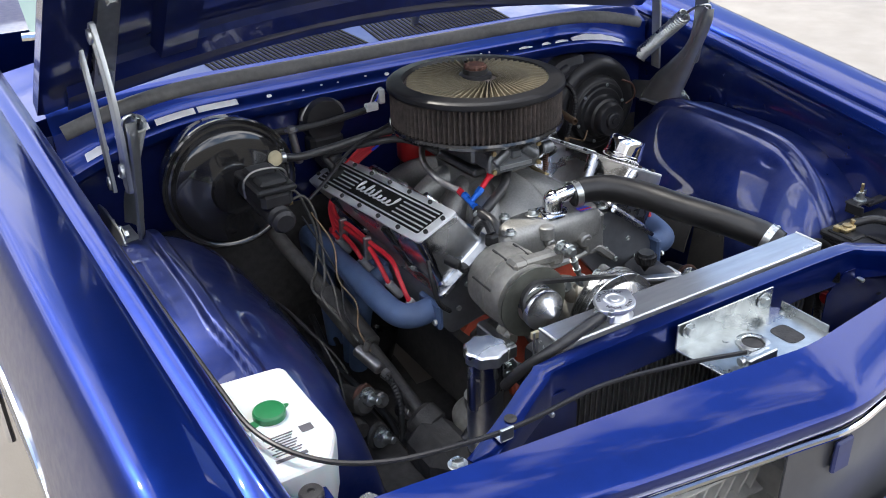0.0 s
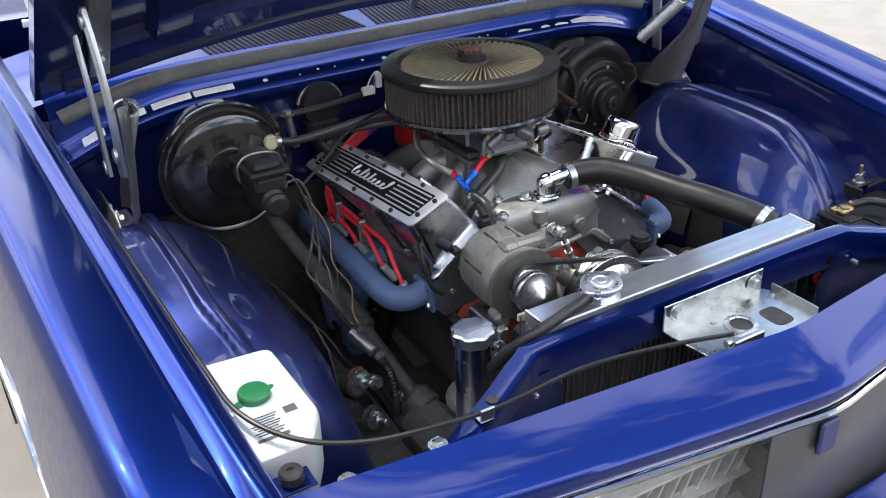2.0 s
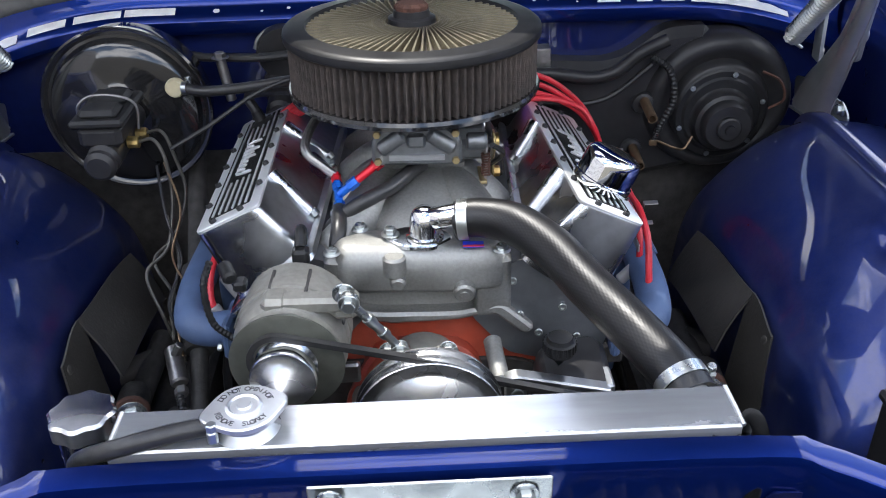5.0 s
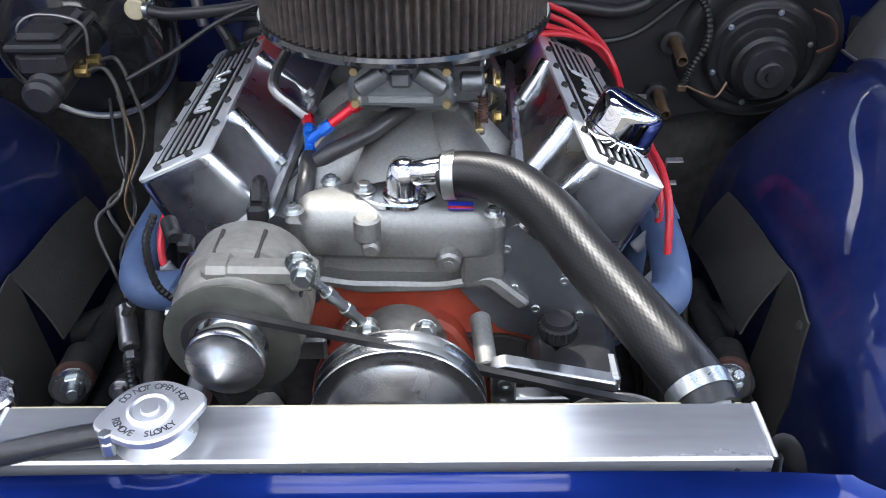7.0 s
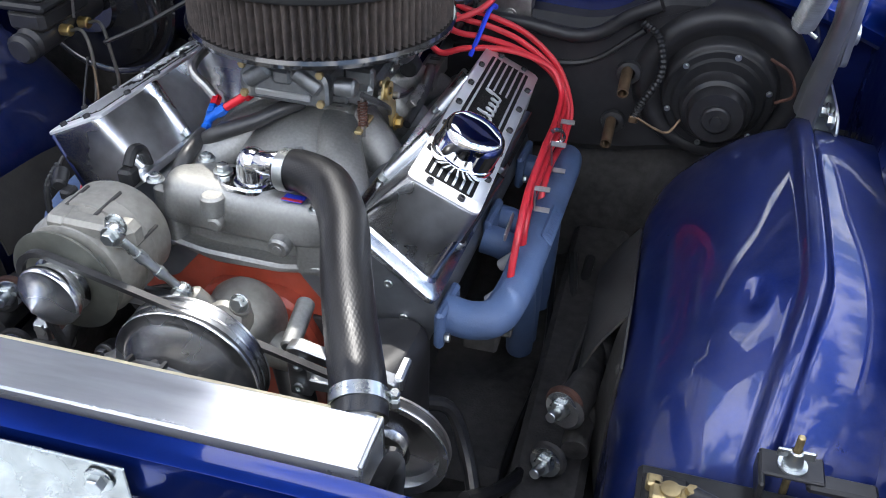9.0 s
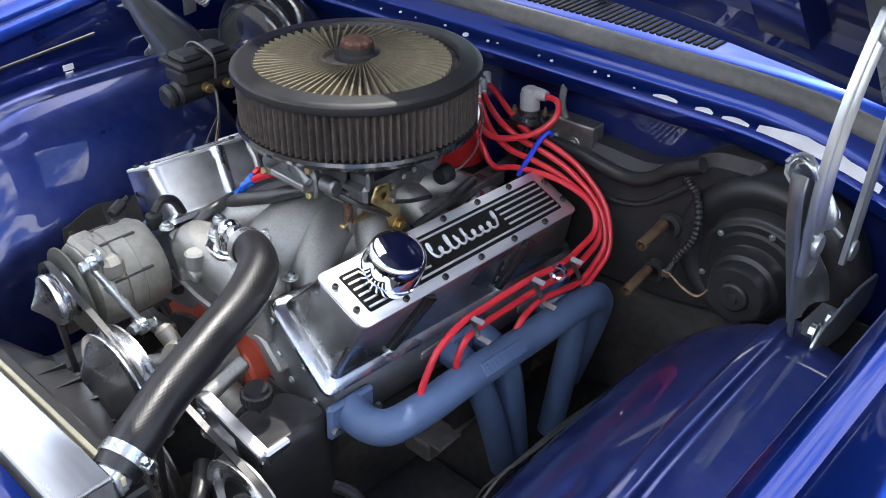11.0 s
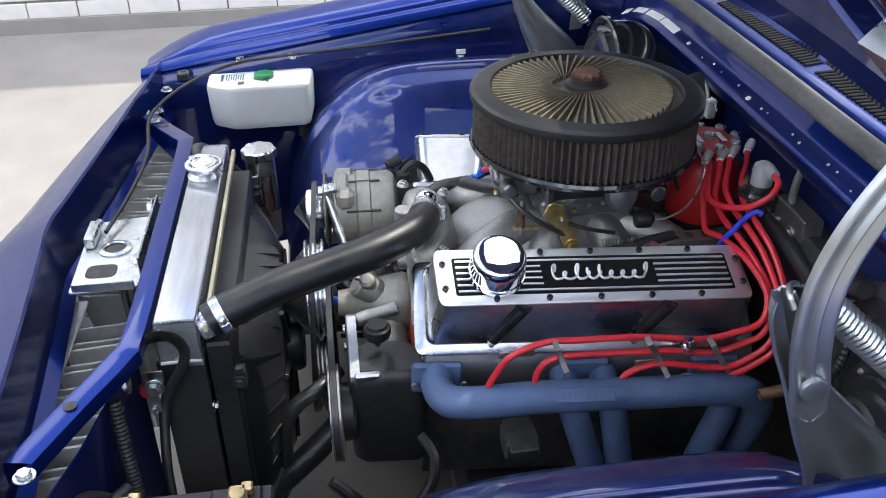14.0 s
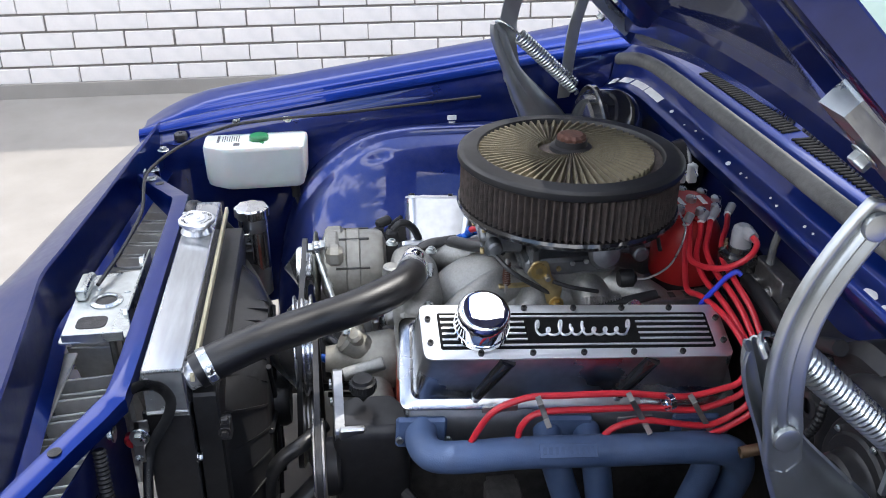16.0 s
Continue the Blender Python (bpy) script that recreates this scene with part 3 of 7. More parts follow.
for i in range(13):
    x = -0.33 + 0.05 * i + rag.uniform(-0.02, 0.02)
    n_ = rag.randint(5, 8)
    r_ = rag.choice((0.0013, 0.0018, 0.0022, 0.0045))
    cx, ck = x + rag.uniform(-0.008, 0.008), rag.uniform(0.25, 0.6)
    ring = [(r_ * rag.uniform(0.7, 1.2) * 1.5 * math.cos(6.283 * q / n_), r_ * rag.uniform(0.7, 1.2) * math.sin(6.283 * q / n_)) for q in range(n_)]
    part("paint_chip", loft([[flange(cx + a, ck + b / 0.024, up) for a, b in ring] for up in (-0.0004, 0.0007)]), WORN_SUNLIT, cowl, "pale paint chip", smooth=0)
part("bonnet_seal", tube([(x, 0.344 - 0.004 * abs(x - XC) / 0.7, 0.948 + crown(x) * 0.75) for x in np.linspace(XC - 0.74, XC + 0.74, 15)], 0.016, 12, 3), SEAL, car, "thick dusty rubber bonnet seal")
rows = []
for x in np.linspace(XC - 0.80, XC + 0.80, 21):
    c = crown(x) * 0.4
    rows.append([(x, 0.383, 0.950 + c), (x, 0.45, 0.955 + c), (x, 0.56, 0.962 + c), (x, 0.66, 0.985 + c)])
deck = part("scuttle", sheet(rows[::-1], 0.003), PAINT, car, "blue scuttle panel with air slots")
vent_mesh = mesh_of("slot", box(0, 0, 0, 0.0072, 0.1474, 0.010, 0.0012), FIN_BLACK)
for s in (-1, 1):
    for i in range(30):
        x = XC - 0.024 + s * (0.026 + 0.0125 * i)
        slot = part("slot", None, None, deck, data=vent_mesh, at=(x, 0.470, 0.9545 + crown(x) * 0.4 + 0.0026))
        slot.rotation_euler = (0.065, 0, -0.10 * s)
part("wiper_spindle", rod((0.106, 0.478, 0.955), (0.107, 0.460, 0.994), 0.0095), ZINC, car, "dull wiper spindle")

# windscreen and its surround
scr = part("windscreen", sheet([[(XC + x, 0.72 + 0.55 * k - 0.10 * (x / 0.7) ** 2 * -1, 0.985 + 0.42 * k) for x in np.linspace(-0.70, 0.70, 11)] for k in (0, 0.33, 0.66, 1)], 0.005), GLASS, car, "green tinted windscreen")
part("screen_trim", tube([(XC + x, 0.715 + 0.10 * (x / 0.7) ** 2, 0.985) for x in np.linspace(-0.72, 0.72, 9)], 0.010, 8, 2), CHROME, scr, "bright screen surround")
part("roof", loft([[(XC + x, 1.28 + 0.1 * (x / 0.7) ** 2, 1.40), (XC + x * 1.02, 2.6, 1.42), (XC + x, 2.6, 1.36), (XC + x, 1.32, 1.36)] for x in np.linspace(-0.70, 0.70, 7)]), PAINT, car)
part("cabin", loft([[(XC - 0.93, y, 0.25), (XC - 0.96, y, 0.60), (XC - 0.90, y, 0.93), (XC + 0.90, y, 0.93), (XC + 0.96, y, 0.60), (XC + 0.93, y, 0.25)] for y in (1.14, 2.6, 3.6)]), PAINT, car)
part("floorpan", box(XC, 1.9, 0.24, 1.7, 3.0, 0.05), GRIME_SHADE, car)

# radiator support: a pressed bar across the front of the radiator that bends down to the nose at both ends
SUP = [(-0.500, -0.752, 0.757), (-0.418, -0.709, 0.764), (-0.345, -0.668, 0.772), (-0.290, -0.655, 0.776), (0.0, -0.654, 0.777), (0.290, -0.655, 0.776), (0.345, -0.668, 0.772), (0.418, -0.709, 0.764), (0.500, -0.752, 0.757)]
rows = []
for x, y, z in spline(SUP, 4):
    a = abs(x)
    wv = 0.036 if a > 0.33 else 0.030
    dn = 0.060 if a < 0.30 else max(0.03, 0.060 - 0.2 * (a - 0.30))
    k = -0.35 * math.copysign(1, x) * min(1.0, max(0.0, (a - 0.28) / 0.06))
    px, py = (0.5 * k, -1.0)
    n = math.hypot(px, py)
    px, py = px / n, py / n
    row = [(-0.5, -0.020), (-0.5, -0.003), (-0.46, 0.0), (-0.1, 0.0015), (0.3, 0.001), (0.44, 0.0), (0.48, -0.004), (0.5, -0.010), (0.5, -dn)]
    rows.append([(XC + x + px * q * wv, y + py * q * wv, z + h) for q, h in row])
sup = part("radiator_support", sheet(rows[::-1], 0.002), PAINT, car, "blue pressed radiator support bar")
for s in (-1, 1):
    part("hole", lathe([(0, 0), (0.0085, 0), (0.0085, 0.0012), (0, 0.0012)], 18, T(XC + s * 0.420, -0.710, 0.7655) @ pose(0, 0, 0, 3)), GRIME_SHADE, sup, "dark oval hole")
    part("nut", joined(hexbolt((XC + s * 0.333, -0.664, 0.721), (0, -1, 0), 0.008, 0.007), rod((XC + s * 0.333, -0.664, 0.721), (XC + s * 0.333, -0.69, 0.719), 0.004)), ZINC, sup, "zinc nut on a stud")
# lower front of the support: side panels beside the core
for s in (-1, 1):
    rows = [[(XC + s * u, y, z) for z in np.linspace(0.30, zt, 6)] for u, y, zt in ((0.272, -0.667, 0.70), (0.30, -0.675, 0.74), (0.36, -0.676, 0.738), (0.46, -0.70, 0.730), (0.56, -0.735, 0.72), (0.72, -0.77, 0.71))]
    part("side_panel", sheet(rows if s > 0 else rows[::-1], 0.002), PAINT_BAY, car, "blue panel beside the radiator")

# nose panel across the front, and the grille below it
NOSE = [(-0.745, -0.752, -0.790), (-0.62, -0.764, -0.824), (-0.50, -0.777, -0.848), (-0.30, -0.795, -0.880), (-0.10, -0.816, -0.909), (0.0, -0.826, -0.922), (0.10, -0.816, -0.909), (0.30, -0.795, -0.880), (0.50, -0.777, -0.848), (0.62, -0.764, -0.824), (0.745, -0.752, -0.790)]
rows = []
for i, (x, y0, y1) in enumerate(spline(NOSE, 4)):
    d = y1 - y0
    zb = 0.790
    zf = 0.742 + 0.004 * max(0.0, 1 - abs(x) / 0.12)
    rows.append([(XC + x, y0 + 0.022, zb - 0.112), (XC + x, y0 + 0.016, zb - 0.108), (XC + x, y0 + 0.004, zb - 0.10), (XC + x, y0, zb - 0.004), (XC + x, y0 - 0.003, zb), (XC + x, y0 + d * 0.25, zb - 0.008), (XC + x, y0 + d * 0.6, zb - 0.024), (XC + x, y0 + d * 0.93, zf + 0.006), (XC + x, y1, zf),
                 (XC + x, y1 - 0.001, zf - 0.006), (XC + x, y1 + 0.008, zf - 0.032), (XC + x, y1 + 0.020, zf - 0.038)])
nose = part("nose_panel", sheet(rows[::-1], 0.002), PAINT, car, "blue nose panel with a centre peak")
part("nose_trim", tube([(XC + x, y1 + 0.006, 0.703) for x, y0, y1 in NOSE], 0.005, 8, 4), CHROME, nose, "bright trim strip")
grille = part("grille", joined(box(XC, -0.835, 0.660, 1.30, 0.012, 0.016, 0.003), box(XC, -0.865, 0.395, 1.30, 0.012, 0.016, 0.003)), GRILLE, car, "grey slatted grille")
bar_mesh = mesh_of("bar", box(0, 0, 0, 0.62, 0.020, 0.005, 0.0015), SLAT)
rib_mesh = mesh_of("slat", box(0, 0, 0, 0.0035, 0.085, 0.27, 0.0015), SLAT)
for s in (-1, 1):
    for i in range(4):
        part("bar", None, None, grille, data=bar_mesh, at=(XC + s * 0.335, -0.800, 0.655 - 0.06 * i))
        grille.children[-1].rotation_euler = (0.3, 0, s * 0.03)
    for i in range(22):
        part("slat", None, None, grille, data=rib_mesh, at=(XC + s * (0.045 + 0.027 * i), -0.768 + 0.0012 * i, 0.525))
        grille.children[-1].rotation_euler = (0.0, 0.42 if i % 2 else 0.36, s * 0.10)
part("surround", sheet([[(XC + x, -0.905 + 0.045 * min(1.0, max(0.0, (abs(x) - 0.02) / 0.5)), z) for z in (0.400, 0.55, 0.698)] for x in (-0.10, -0.05, 0.0, 0.06, 0.15, 0.3, 0.45, 0.62)], 0.004), SURROUND, grille, "dull grey grille surround")
part("badge", box(XC + 0.0, -0.911, 0.655, 0.036, 0.008, 0.055, 0.003), BLUE_LABEL, grille, "small dark blue badge")
part("valance", loft([[(XC + x, y + 0.04 * (x / 0.7) ** 2, z) for y, z in ((-0.93, 0.20), (-0.955, 0.46), (-0.945, 0.50), (-0.915, 0.505), (-0.90, 0.21))] for x in np.linspace(-0.80, 0.80, 13)]), PAINT, car, "blue panel below the grille")
part("bumper", loft([[(XC + x, -0.98 + 0.12 * (x / 0.9) ** 2 + dy, 0.40 + dz) for dy, dz in ((0.05, 0.06), (0.0, 0.065), (-0.02, 0.03), (-0.02, -0.03), (0.0, -0.065), (0.05, -0.06))] for x in np.linspace(-0.9, 0.9, 15)]), CHROME, car, "chrome bumper")

# underneath: crossmember, chassis rails and steering parts in the dark
part("crossmember", box(XC, -0.10, 0.24, 0.95, 0.22, 0.10, 0.02), GRIME_SHADE, car, "grimy crossmember")
for s in (-1, 1):
    part("chassis_rail", box(XC + s * 0.40, -0.15, 0.33, 0.10, 1.1, 0.12, 0.01), GRIME_SHADE, car, "grimy black chassis rail")
    part("control_arm", joined(rod((XC + s * 0.43, -0.26, 0.44), (XC + s * 0.43, 0.02, 0.44), 0.018), rod((XC + s * 0.43, -0.20, 0.44), (XC + s * 0.56, -0.12, 0.42), 0.02),
                               rod((XC + s * 0.43, -0.04, 0.44), (XC + s * 0.56, -0.12, 0.42), 0.02)), GRIME_SHADE, car)
    for k, (x, y, z) in enumerate(((0.409, -0.230, 0.492), (0.400, -0.262, 0.420))):
        ab = part("arm_bolt", lathe([(0, 0.0), (0.024, 0.0), (0.026, 0.004), (0.023, 0.009), (0.012, 0.012), (0, 0.012)], 24, along((XC + s * x, y, z), (XC + s * (x - 0.3), y - 1.0, z + 0.25))[0]), RUST if k == 0 else GRIME_SHADE, car, "rusty dished pivot washer")
        part("nut", joined(hexbolt((XC + s * (x - 0.004), y - 0.012, z + 0.003), (-0.3 * s, -1, 0.25), 0.014, 0.013), rod((XC + s * (x - 0.006), y - 0.02, z + 0.004), (XC + s * (x - 0.014), y - 0.042, z + 0.010), 0.007, 12)), ZINC, ab, "zinc nut on a stud")
    part("arm_bush", rod((XC + s * 0.412, y + 0.012, 0.489), (XC + s * 0.43, -0.15, 0.46), 0.023, 18, 0.006), GRIME_SHADE, car, "black rubber bush")
    part("wheel", lathe([(0.12, -0.10), (0.30, -0.11), (0.325, -0.08), (0.33, 0), (0.325, 0.08), (0.30, 0.11), (0.12, 0.10)], 32, T(XC + s * 0.78, -0.06, 0.33) @ pose(0, 0, 0, 0, 90)), TYRE, car)
    # torn rubber flap inside the housing
    def quad(a, b, c, d, sag):
        """A hanging sheet between corners a-b (top) and d-c (bottom)."""
        a, b, c, d = Vector(a), Vector(b), Vector(c), Vector(d)
        return [[tuple(((a.lerp(b, t)).lerp(d.lerp(c, t), k) + Vector((-sag * math.sin(math.pi * k), 0, 0.004 * math.sin(5 * t)))) * 1.0) for k in np.linspace(0, 1, 6)] for t in np.linspace(0, 1, 9)]

    def side(rows):
        return [[(p[0] if s > 0 else 2 * XC - p[0], p[1], p[2]) for p in r] for r in (rows if s > 0 else rows[::-1])]
    flap = part("flap", sheet(side(quad((0.446, 0.055, 0.584), (0.449, -0.190, 0.624), (0.401, -0.203, 0.536), (0.397, 0.032, 0.509), 0.005)), 0.003), FLAP, car, "torn dark rubber splash flap")
    part("flap_strip", sheet(side(quad((0.4485, -0.188, 0.622), (0.449, -0.268, 0.606), (0.444, -0.285, 0.500), (0.436, -0.193, 0.566), 0.002)), 0.003), FLAP, flap, "uncut strip of the flap")
    part("flap_strip", sheet(side(quad((0.436, -0.193, 0.566), (0.4445, -0.285, 0.502), (0.446, -0.262, 0.36), (0.424, -0.189, 0.40), 0.002)), 0.003), FLAP, flap, "uncut strip of the flap")
    for y, z, x in ((0.030, 0.572, 0.440), (-0.103, 0.589, 0.443), (-0.255, 0.588, 0.445)):
        part("flap_button", lathe([(0.0075, 0), (0.0065, 0.003), (0.0035, 0.0045), (0, 0.0045)], 14, T(x if s > 0 else 2 * XC - x, y, z) @ pose(0, 0, 0, 0, -75 * s)), FLAP, flap, "round push-in button")

    part("lower_panel", sheet([[(XC + s * x, y, 0.275 + 0.03 * math.sin(7 * y) + 0.02 * math.sin(23 * x)) for y in np.linspace(-0.34, 0.34, 9)] for x in (np.linspace(0.16, 0.47, 6) if s > 0 else np.linspace(0.47, 0.16, 6))], 0.004), GRIME_SHADE, car, "oily dark panel low beside the engine")

# bonnet, raised on its hinges, with an opening above the air cleaner
HOOD_A = 44.0
HM = T(XC, 0.365, 0.938) @ pose(0, 0, 0, -HOOD_A)


def hood_pt(u, v, w):
    """u across, v forward along the bonnet, w up from its inside; the panel is crowned and its rear edge bows forward."""
    c = max(0.0, 1 - (u / 0.78) ** 2)
    return tuple(HM @ Vector((u, -v - 0.062 * c * (1 - v / 1.25), w + (0.057 + 0.020 * v / 1.25) * c)))


def half(v):
    return 0.775 - 0.055 * v


OPEN = (-0.24, 0.262, 0.40, 0.80)       # both sides of the opening, and where it starts and ends


def hood_pieces(w, t, inset=0.0):
    g = []
    a, b, v0, v1 = OPEN
    lo, hi = inset, 1.25 - inset
    for ua, ub, va, vb in ((-1, a, lo, hi), (b, 1, lo, hi), (a, b, lo, v0), (a, b, v1, hi)):
        rows = []
        for v in np.linspace(va, vb, 9):
            h = half(v) - inset
            x0, x1 = (-h if ua == -1 else ua), (h if ub == 1 else ub)
            rows.append([hood_pt(u, v, w) for u in np.linspace(x0, x1, 11)])
        g.append(sheet(rows, t))
    return g


def hood_sheet(w, t):
    return joined(*hood_pieces(w, t))


hood = part("bonnet", hood_sheet(0.030, 0.002), PAINT, car, "blue bonnet panel raised on its hinges, with a square opening")
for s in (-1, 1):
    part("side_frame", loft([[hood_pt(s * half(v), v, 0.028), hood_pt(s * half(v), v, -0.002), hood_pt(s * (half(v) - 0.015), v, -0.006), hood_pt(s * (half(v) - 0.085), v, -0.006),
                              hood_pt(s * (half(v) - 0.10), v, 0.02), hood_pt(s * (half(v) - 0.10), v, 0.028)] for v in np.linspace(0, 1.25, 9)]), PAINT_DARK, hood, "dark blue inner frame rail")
    part("hinge_plate", loft([[hood_pt(s * 0.672, v, 0.0), hood_pt(s * 0.672, v, -0.022), hood_pt(s * 0.635, v, -0.028), hood_pt(s * 0.635, v, 0.0)] for v in (0.05, 0.2, 0.42)]), ZINC, hood, "zinc plated hinge plate")
    for v in (0.12, 0.36):
        part("plate_bolt", hexbolt(hood_pt(s * 0.653, v, -0.028), tuple(HM.to_3x3() @ Vector((0, 0, -1))), 0.010, 0.010), ZINC, hood)
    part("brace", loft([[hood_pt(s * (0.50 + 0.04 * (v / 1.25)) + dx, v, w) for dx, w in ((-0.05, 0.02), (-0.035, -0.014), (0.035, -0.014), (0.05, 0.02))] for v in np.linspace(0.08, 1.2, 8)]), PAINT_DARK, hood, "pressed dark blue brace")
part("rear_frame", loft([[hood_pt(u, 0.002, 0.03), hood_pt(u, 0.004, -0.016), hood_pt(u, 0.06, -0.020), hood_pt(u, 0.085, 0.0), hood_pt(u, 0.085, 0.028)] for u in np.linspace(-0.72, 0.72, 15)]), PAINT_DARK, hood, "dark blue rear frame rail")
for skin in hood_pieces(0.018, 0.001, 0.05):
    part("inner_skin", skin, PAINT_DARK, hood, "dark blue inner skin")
a, b, v0, v1 = OPEN
part("opening_lip", loft([[hood_pt(u, v, w) for u, v in rounded([(a, v0), (b, v0), (b, v1), (a, v1)], 0.01)] for w in (0.045, 0.008)], cap=False), PAINT, hood, "blue lip round the opening")

# ---- radiator ----
TZ = 0.780
radiator = thing("radiator", (XC, -0.605, 0.32), "bare aluminium radiator behind the support bar", "radiator")
top = [(-0.274, -0.632), (0.282, -0.632), (0.284, -0.576), (-0.274, -0.576)]
tank = part("top_tank", loft([[(XC + x * 1.0, y, 0.705) for x, y in top], [(XC + x, y, TZ - 0.002) for x, y in top],
                              [(XC + x * 0.995, y + (0.002 if y < -0.6 else -0.002), TZ) for x, y in top]]), TANK, radiator, "brushed aluminium top tank", smooth=20)
for s, x in ((-1, -0.274), (1, 0.283)):
    part("weld", tube([(XC + x, -0.631, TZ - 0.001), (XC + x, -0.604, TZ - 0.0005), (XC + x, -0.577, TZ - 0.001)], 0.0022, 10, 26, rings=0.0006), MILLED, tank, "bead of weld")
part("core", box(XC, -0.607, 0.52, 0.54, 0.045, 0.37, 0.002), CORE, radiator, "dark finned core")
fin_mesh = mesh_of("fin", box(0, 0, 0, 0.0016, 0.004, 0.36, 0.0005), MILLED)
for i in range(48):
    part("fin", None, None, radiator, data=fin_mesh, at=(XC - 0.258 + 0.011 * i, -0.631, 0.52))
for s in (-1, 1):
    part("side_bracket", joined(box(XC + s * 0.280, -0.607, 0.515, 0.006, 0.064, 0.40, 0.002), box(XC + s * 0.274, -0.576, 0.515, 0.018, 0.003, 0.40, 0.001)), BLACK_SATIN, radiator, "black painted side channel")
    part("side_bolt", joined(hexbolt((XC + s * 0.279, -0.5745, 0.628), (0, 1, 0), 0.006, 0.006), rod((XC + s * 0.279, -0.574, 0.628), (XC + s * 0.279, -0.603, 0.628), 0.003)), ZINC, radiator)
    part("bottom_weld", tube([(XC + s * 0.2825, -0.632, 0.712), (XC + s * 0.283, -0.60, 0.713), (XC + s * 0.2825, -0.577, 0.712)], 0.0028, 8), MILLED, radiator, "bead of weld under the tank end")
    part("end_weld", tube([(XC + s * 0.2825, -0.577, 0.708), (XC + s * 0.2830, -0.577, 0.775)], 0.0018, 8), MILLED, radiator, "bead of weld")
part("bottom_tank", box(XC, -0.604, 0.315, 0.55, 0.055, 0.06, 0.004), TANK, radiator)
cap_at = Vector((-0.178, -0.604, TZ))
neck = part("filler_neck", lathe([(0.030, 0), (0.027, 0.004), (0.0235, 0.008), (0.0235, 0.014), (0.027, 0.0155), (0.027, 0.018), (0, 0.018)], 32, T(*cap_at)), TANK, radiator, "welded filler neck")
ears = []
for i in range(72):
    a = 2 * math.pi * i / 72
    r = 0.0315 + 0.0075 * max(0.0, math.cos(a - 0.35)) ** 14 + 0.0075 * max(0.0, math.cos(a - 0.35 - math.pi)) ** 14
    ears.append((r * math.cos(a), r * math.sin(a)))
cap = part("pressure_cap", joined(prism(ears, 0.006, T(*cap_at) @ T(0, 0, 0.017), 0.0015), lathe([(0.0165, 0), (0.0165, 0.002), (0.014, 0.003), (0.012, 0.0015), (0.007, 0.0015), (0.006, 0.003), (0, 0.003)], 28, T(*cap_at) @ T(0, 0, 0.0225))),
           TURNED, radiator, "bright stamped pressure cap")
letters = []
for text, start, sign in (("DO NOT OPEN HOT", 155, -1), ("REMOVE  SLOWLY", 205, 1)):
    for i, ch in enumerate(text):
        a = radians(start + sign * 9.2 * i)
        if ch != " ":
            letters.append(moved(lettering(ch, 0.0078, 0.0003), T(*cap_at) @ T(0.0238 * math.cos(a), 0.0238 * math.sin(a), 0.0231) @ pose(0, 0, 0, 0, 0, math.degrees(a) + (-90 if sign < 0 else 90))))
part("cap_lettering", joined(*letters), PRINT, cap, "dark stamped warning words", smooth=0)

hose = thing("overflow_hose", (-0.26, -0.60, 0.78), "thin black fuel hose from the filler neck", "hose")
part("hose", tube([(-0.200, -0.612, 0.790), (-0.235, -0.622, 0.792), (-0.285, -0.628, 0.783), (-0.325, -0.618, 0.762), (-0.345, -0.590, 0.725), (-0.348, -0.565, 0.69)], 0.0085, 12), RUBBER, hose)
part("clamp", clamp((-0.206, -0.613, 0.790), (-1, -0.2, 0), 0.009, 0.009), ZINC, hose, "small worm clamp")

# fan shroud and electric fan behind the core
fan = thing("radiator_fan", (XC, -0.545, 0.32), "black plastic electric fan and shroud", "fan")
part("shroud", loft([[(XC + x * k, y, 0.525 + z * k) for x, z in rounded([(-0.272, -0.20), (0.272, -0.20), (0.272, 0.205), (-0.272, 0.205)], 0.012)] for y, k in ((-0.573, 0.985), (-0.571, 1.0), (-0.540, 1.0), (-0.537, 0.985))]), PLASTIC, fan, "black plastic shroud")
cone = []
for y, k in ((-0.538, 0.0), (-0.515, 0.35), (-0.492, 0.85), (-0.486, 1.0), (-0.484, 1.05)):
    ring = []
    for i in range(64):
        a = 2 * math.pi * i / 64
        e = 5 - 3 * k
        sup_r = (abs(math.cos(a)) ** e + abs(math.sin(a)) ** e) ** (-1 / e)
        ring.append((XC + (0.250 - 0.084 * k) * sup_r * math.cos(a), y, 0.520 + (0.178 - 0.012 * k) * sup_r * math.sin(a)))
    cone.append(ring)
part("cowling", loft(cone), PLASTIC, fan, "ribbed black fan cowling")
for i in range(28):
    a = 2 * math.pi * (i + 0.5) / 28
    ca, sa = math.cos(a), math.sin(a)
    r0 = min(0.246 / max(0.01, abs(ca)), 0.176 / max(0.01, abs(sa)))
    part("cowling_rib", loft([[(XC + r * ca - sa * w, y, 0.520 + r * sa + ca * w) for r, w in ((r1, -0.0018), (r1, 0.0018), (r2, 0.0018), (r2, -0.0018))] for y, r1, r2 in ((-0.537, 0.14, r0), (-0.510, 0.14, 0.6 * r0 + 0.4 * 0.172), (-0.484, 0.14, 0.172))]), PLASTIC, fan)
for s in (-1, 1):
    for z in (0.668, 0.42):
        part("clip", joined(box(XC + s * 0.268, -0.532, z, 0.022, 0.016, 0.030, 0.002), box(XC + s * 0.276, -0.532, z + 0.018, 0.010, 0.012, 0.010, 0.002), hexbolt((XC + s * 0.280, -0.533, z), (s, 0, 0), 0.006, 0.006)), BLACK_SATIN, fan, "black shroud clip")
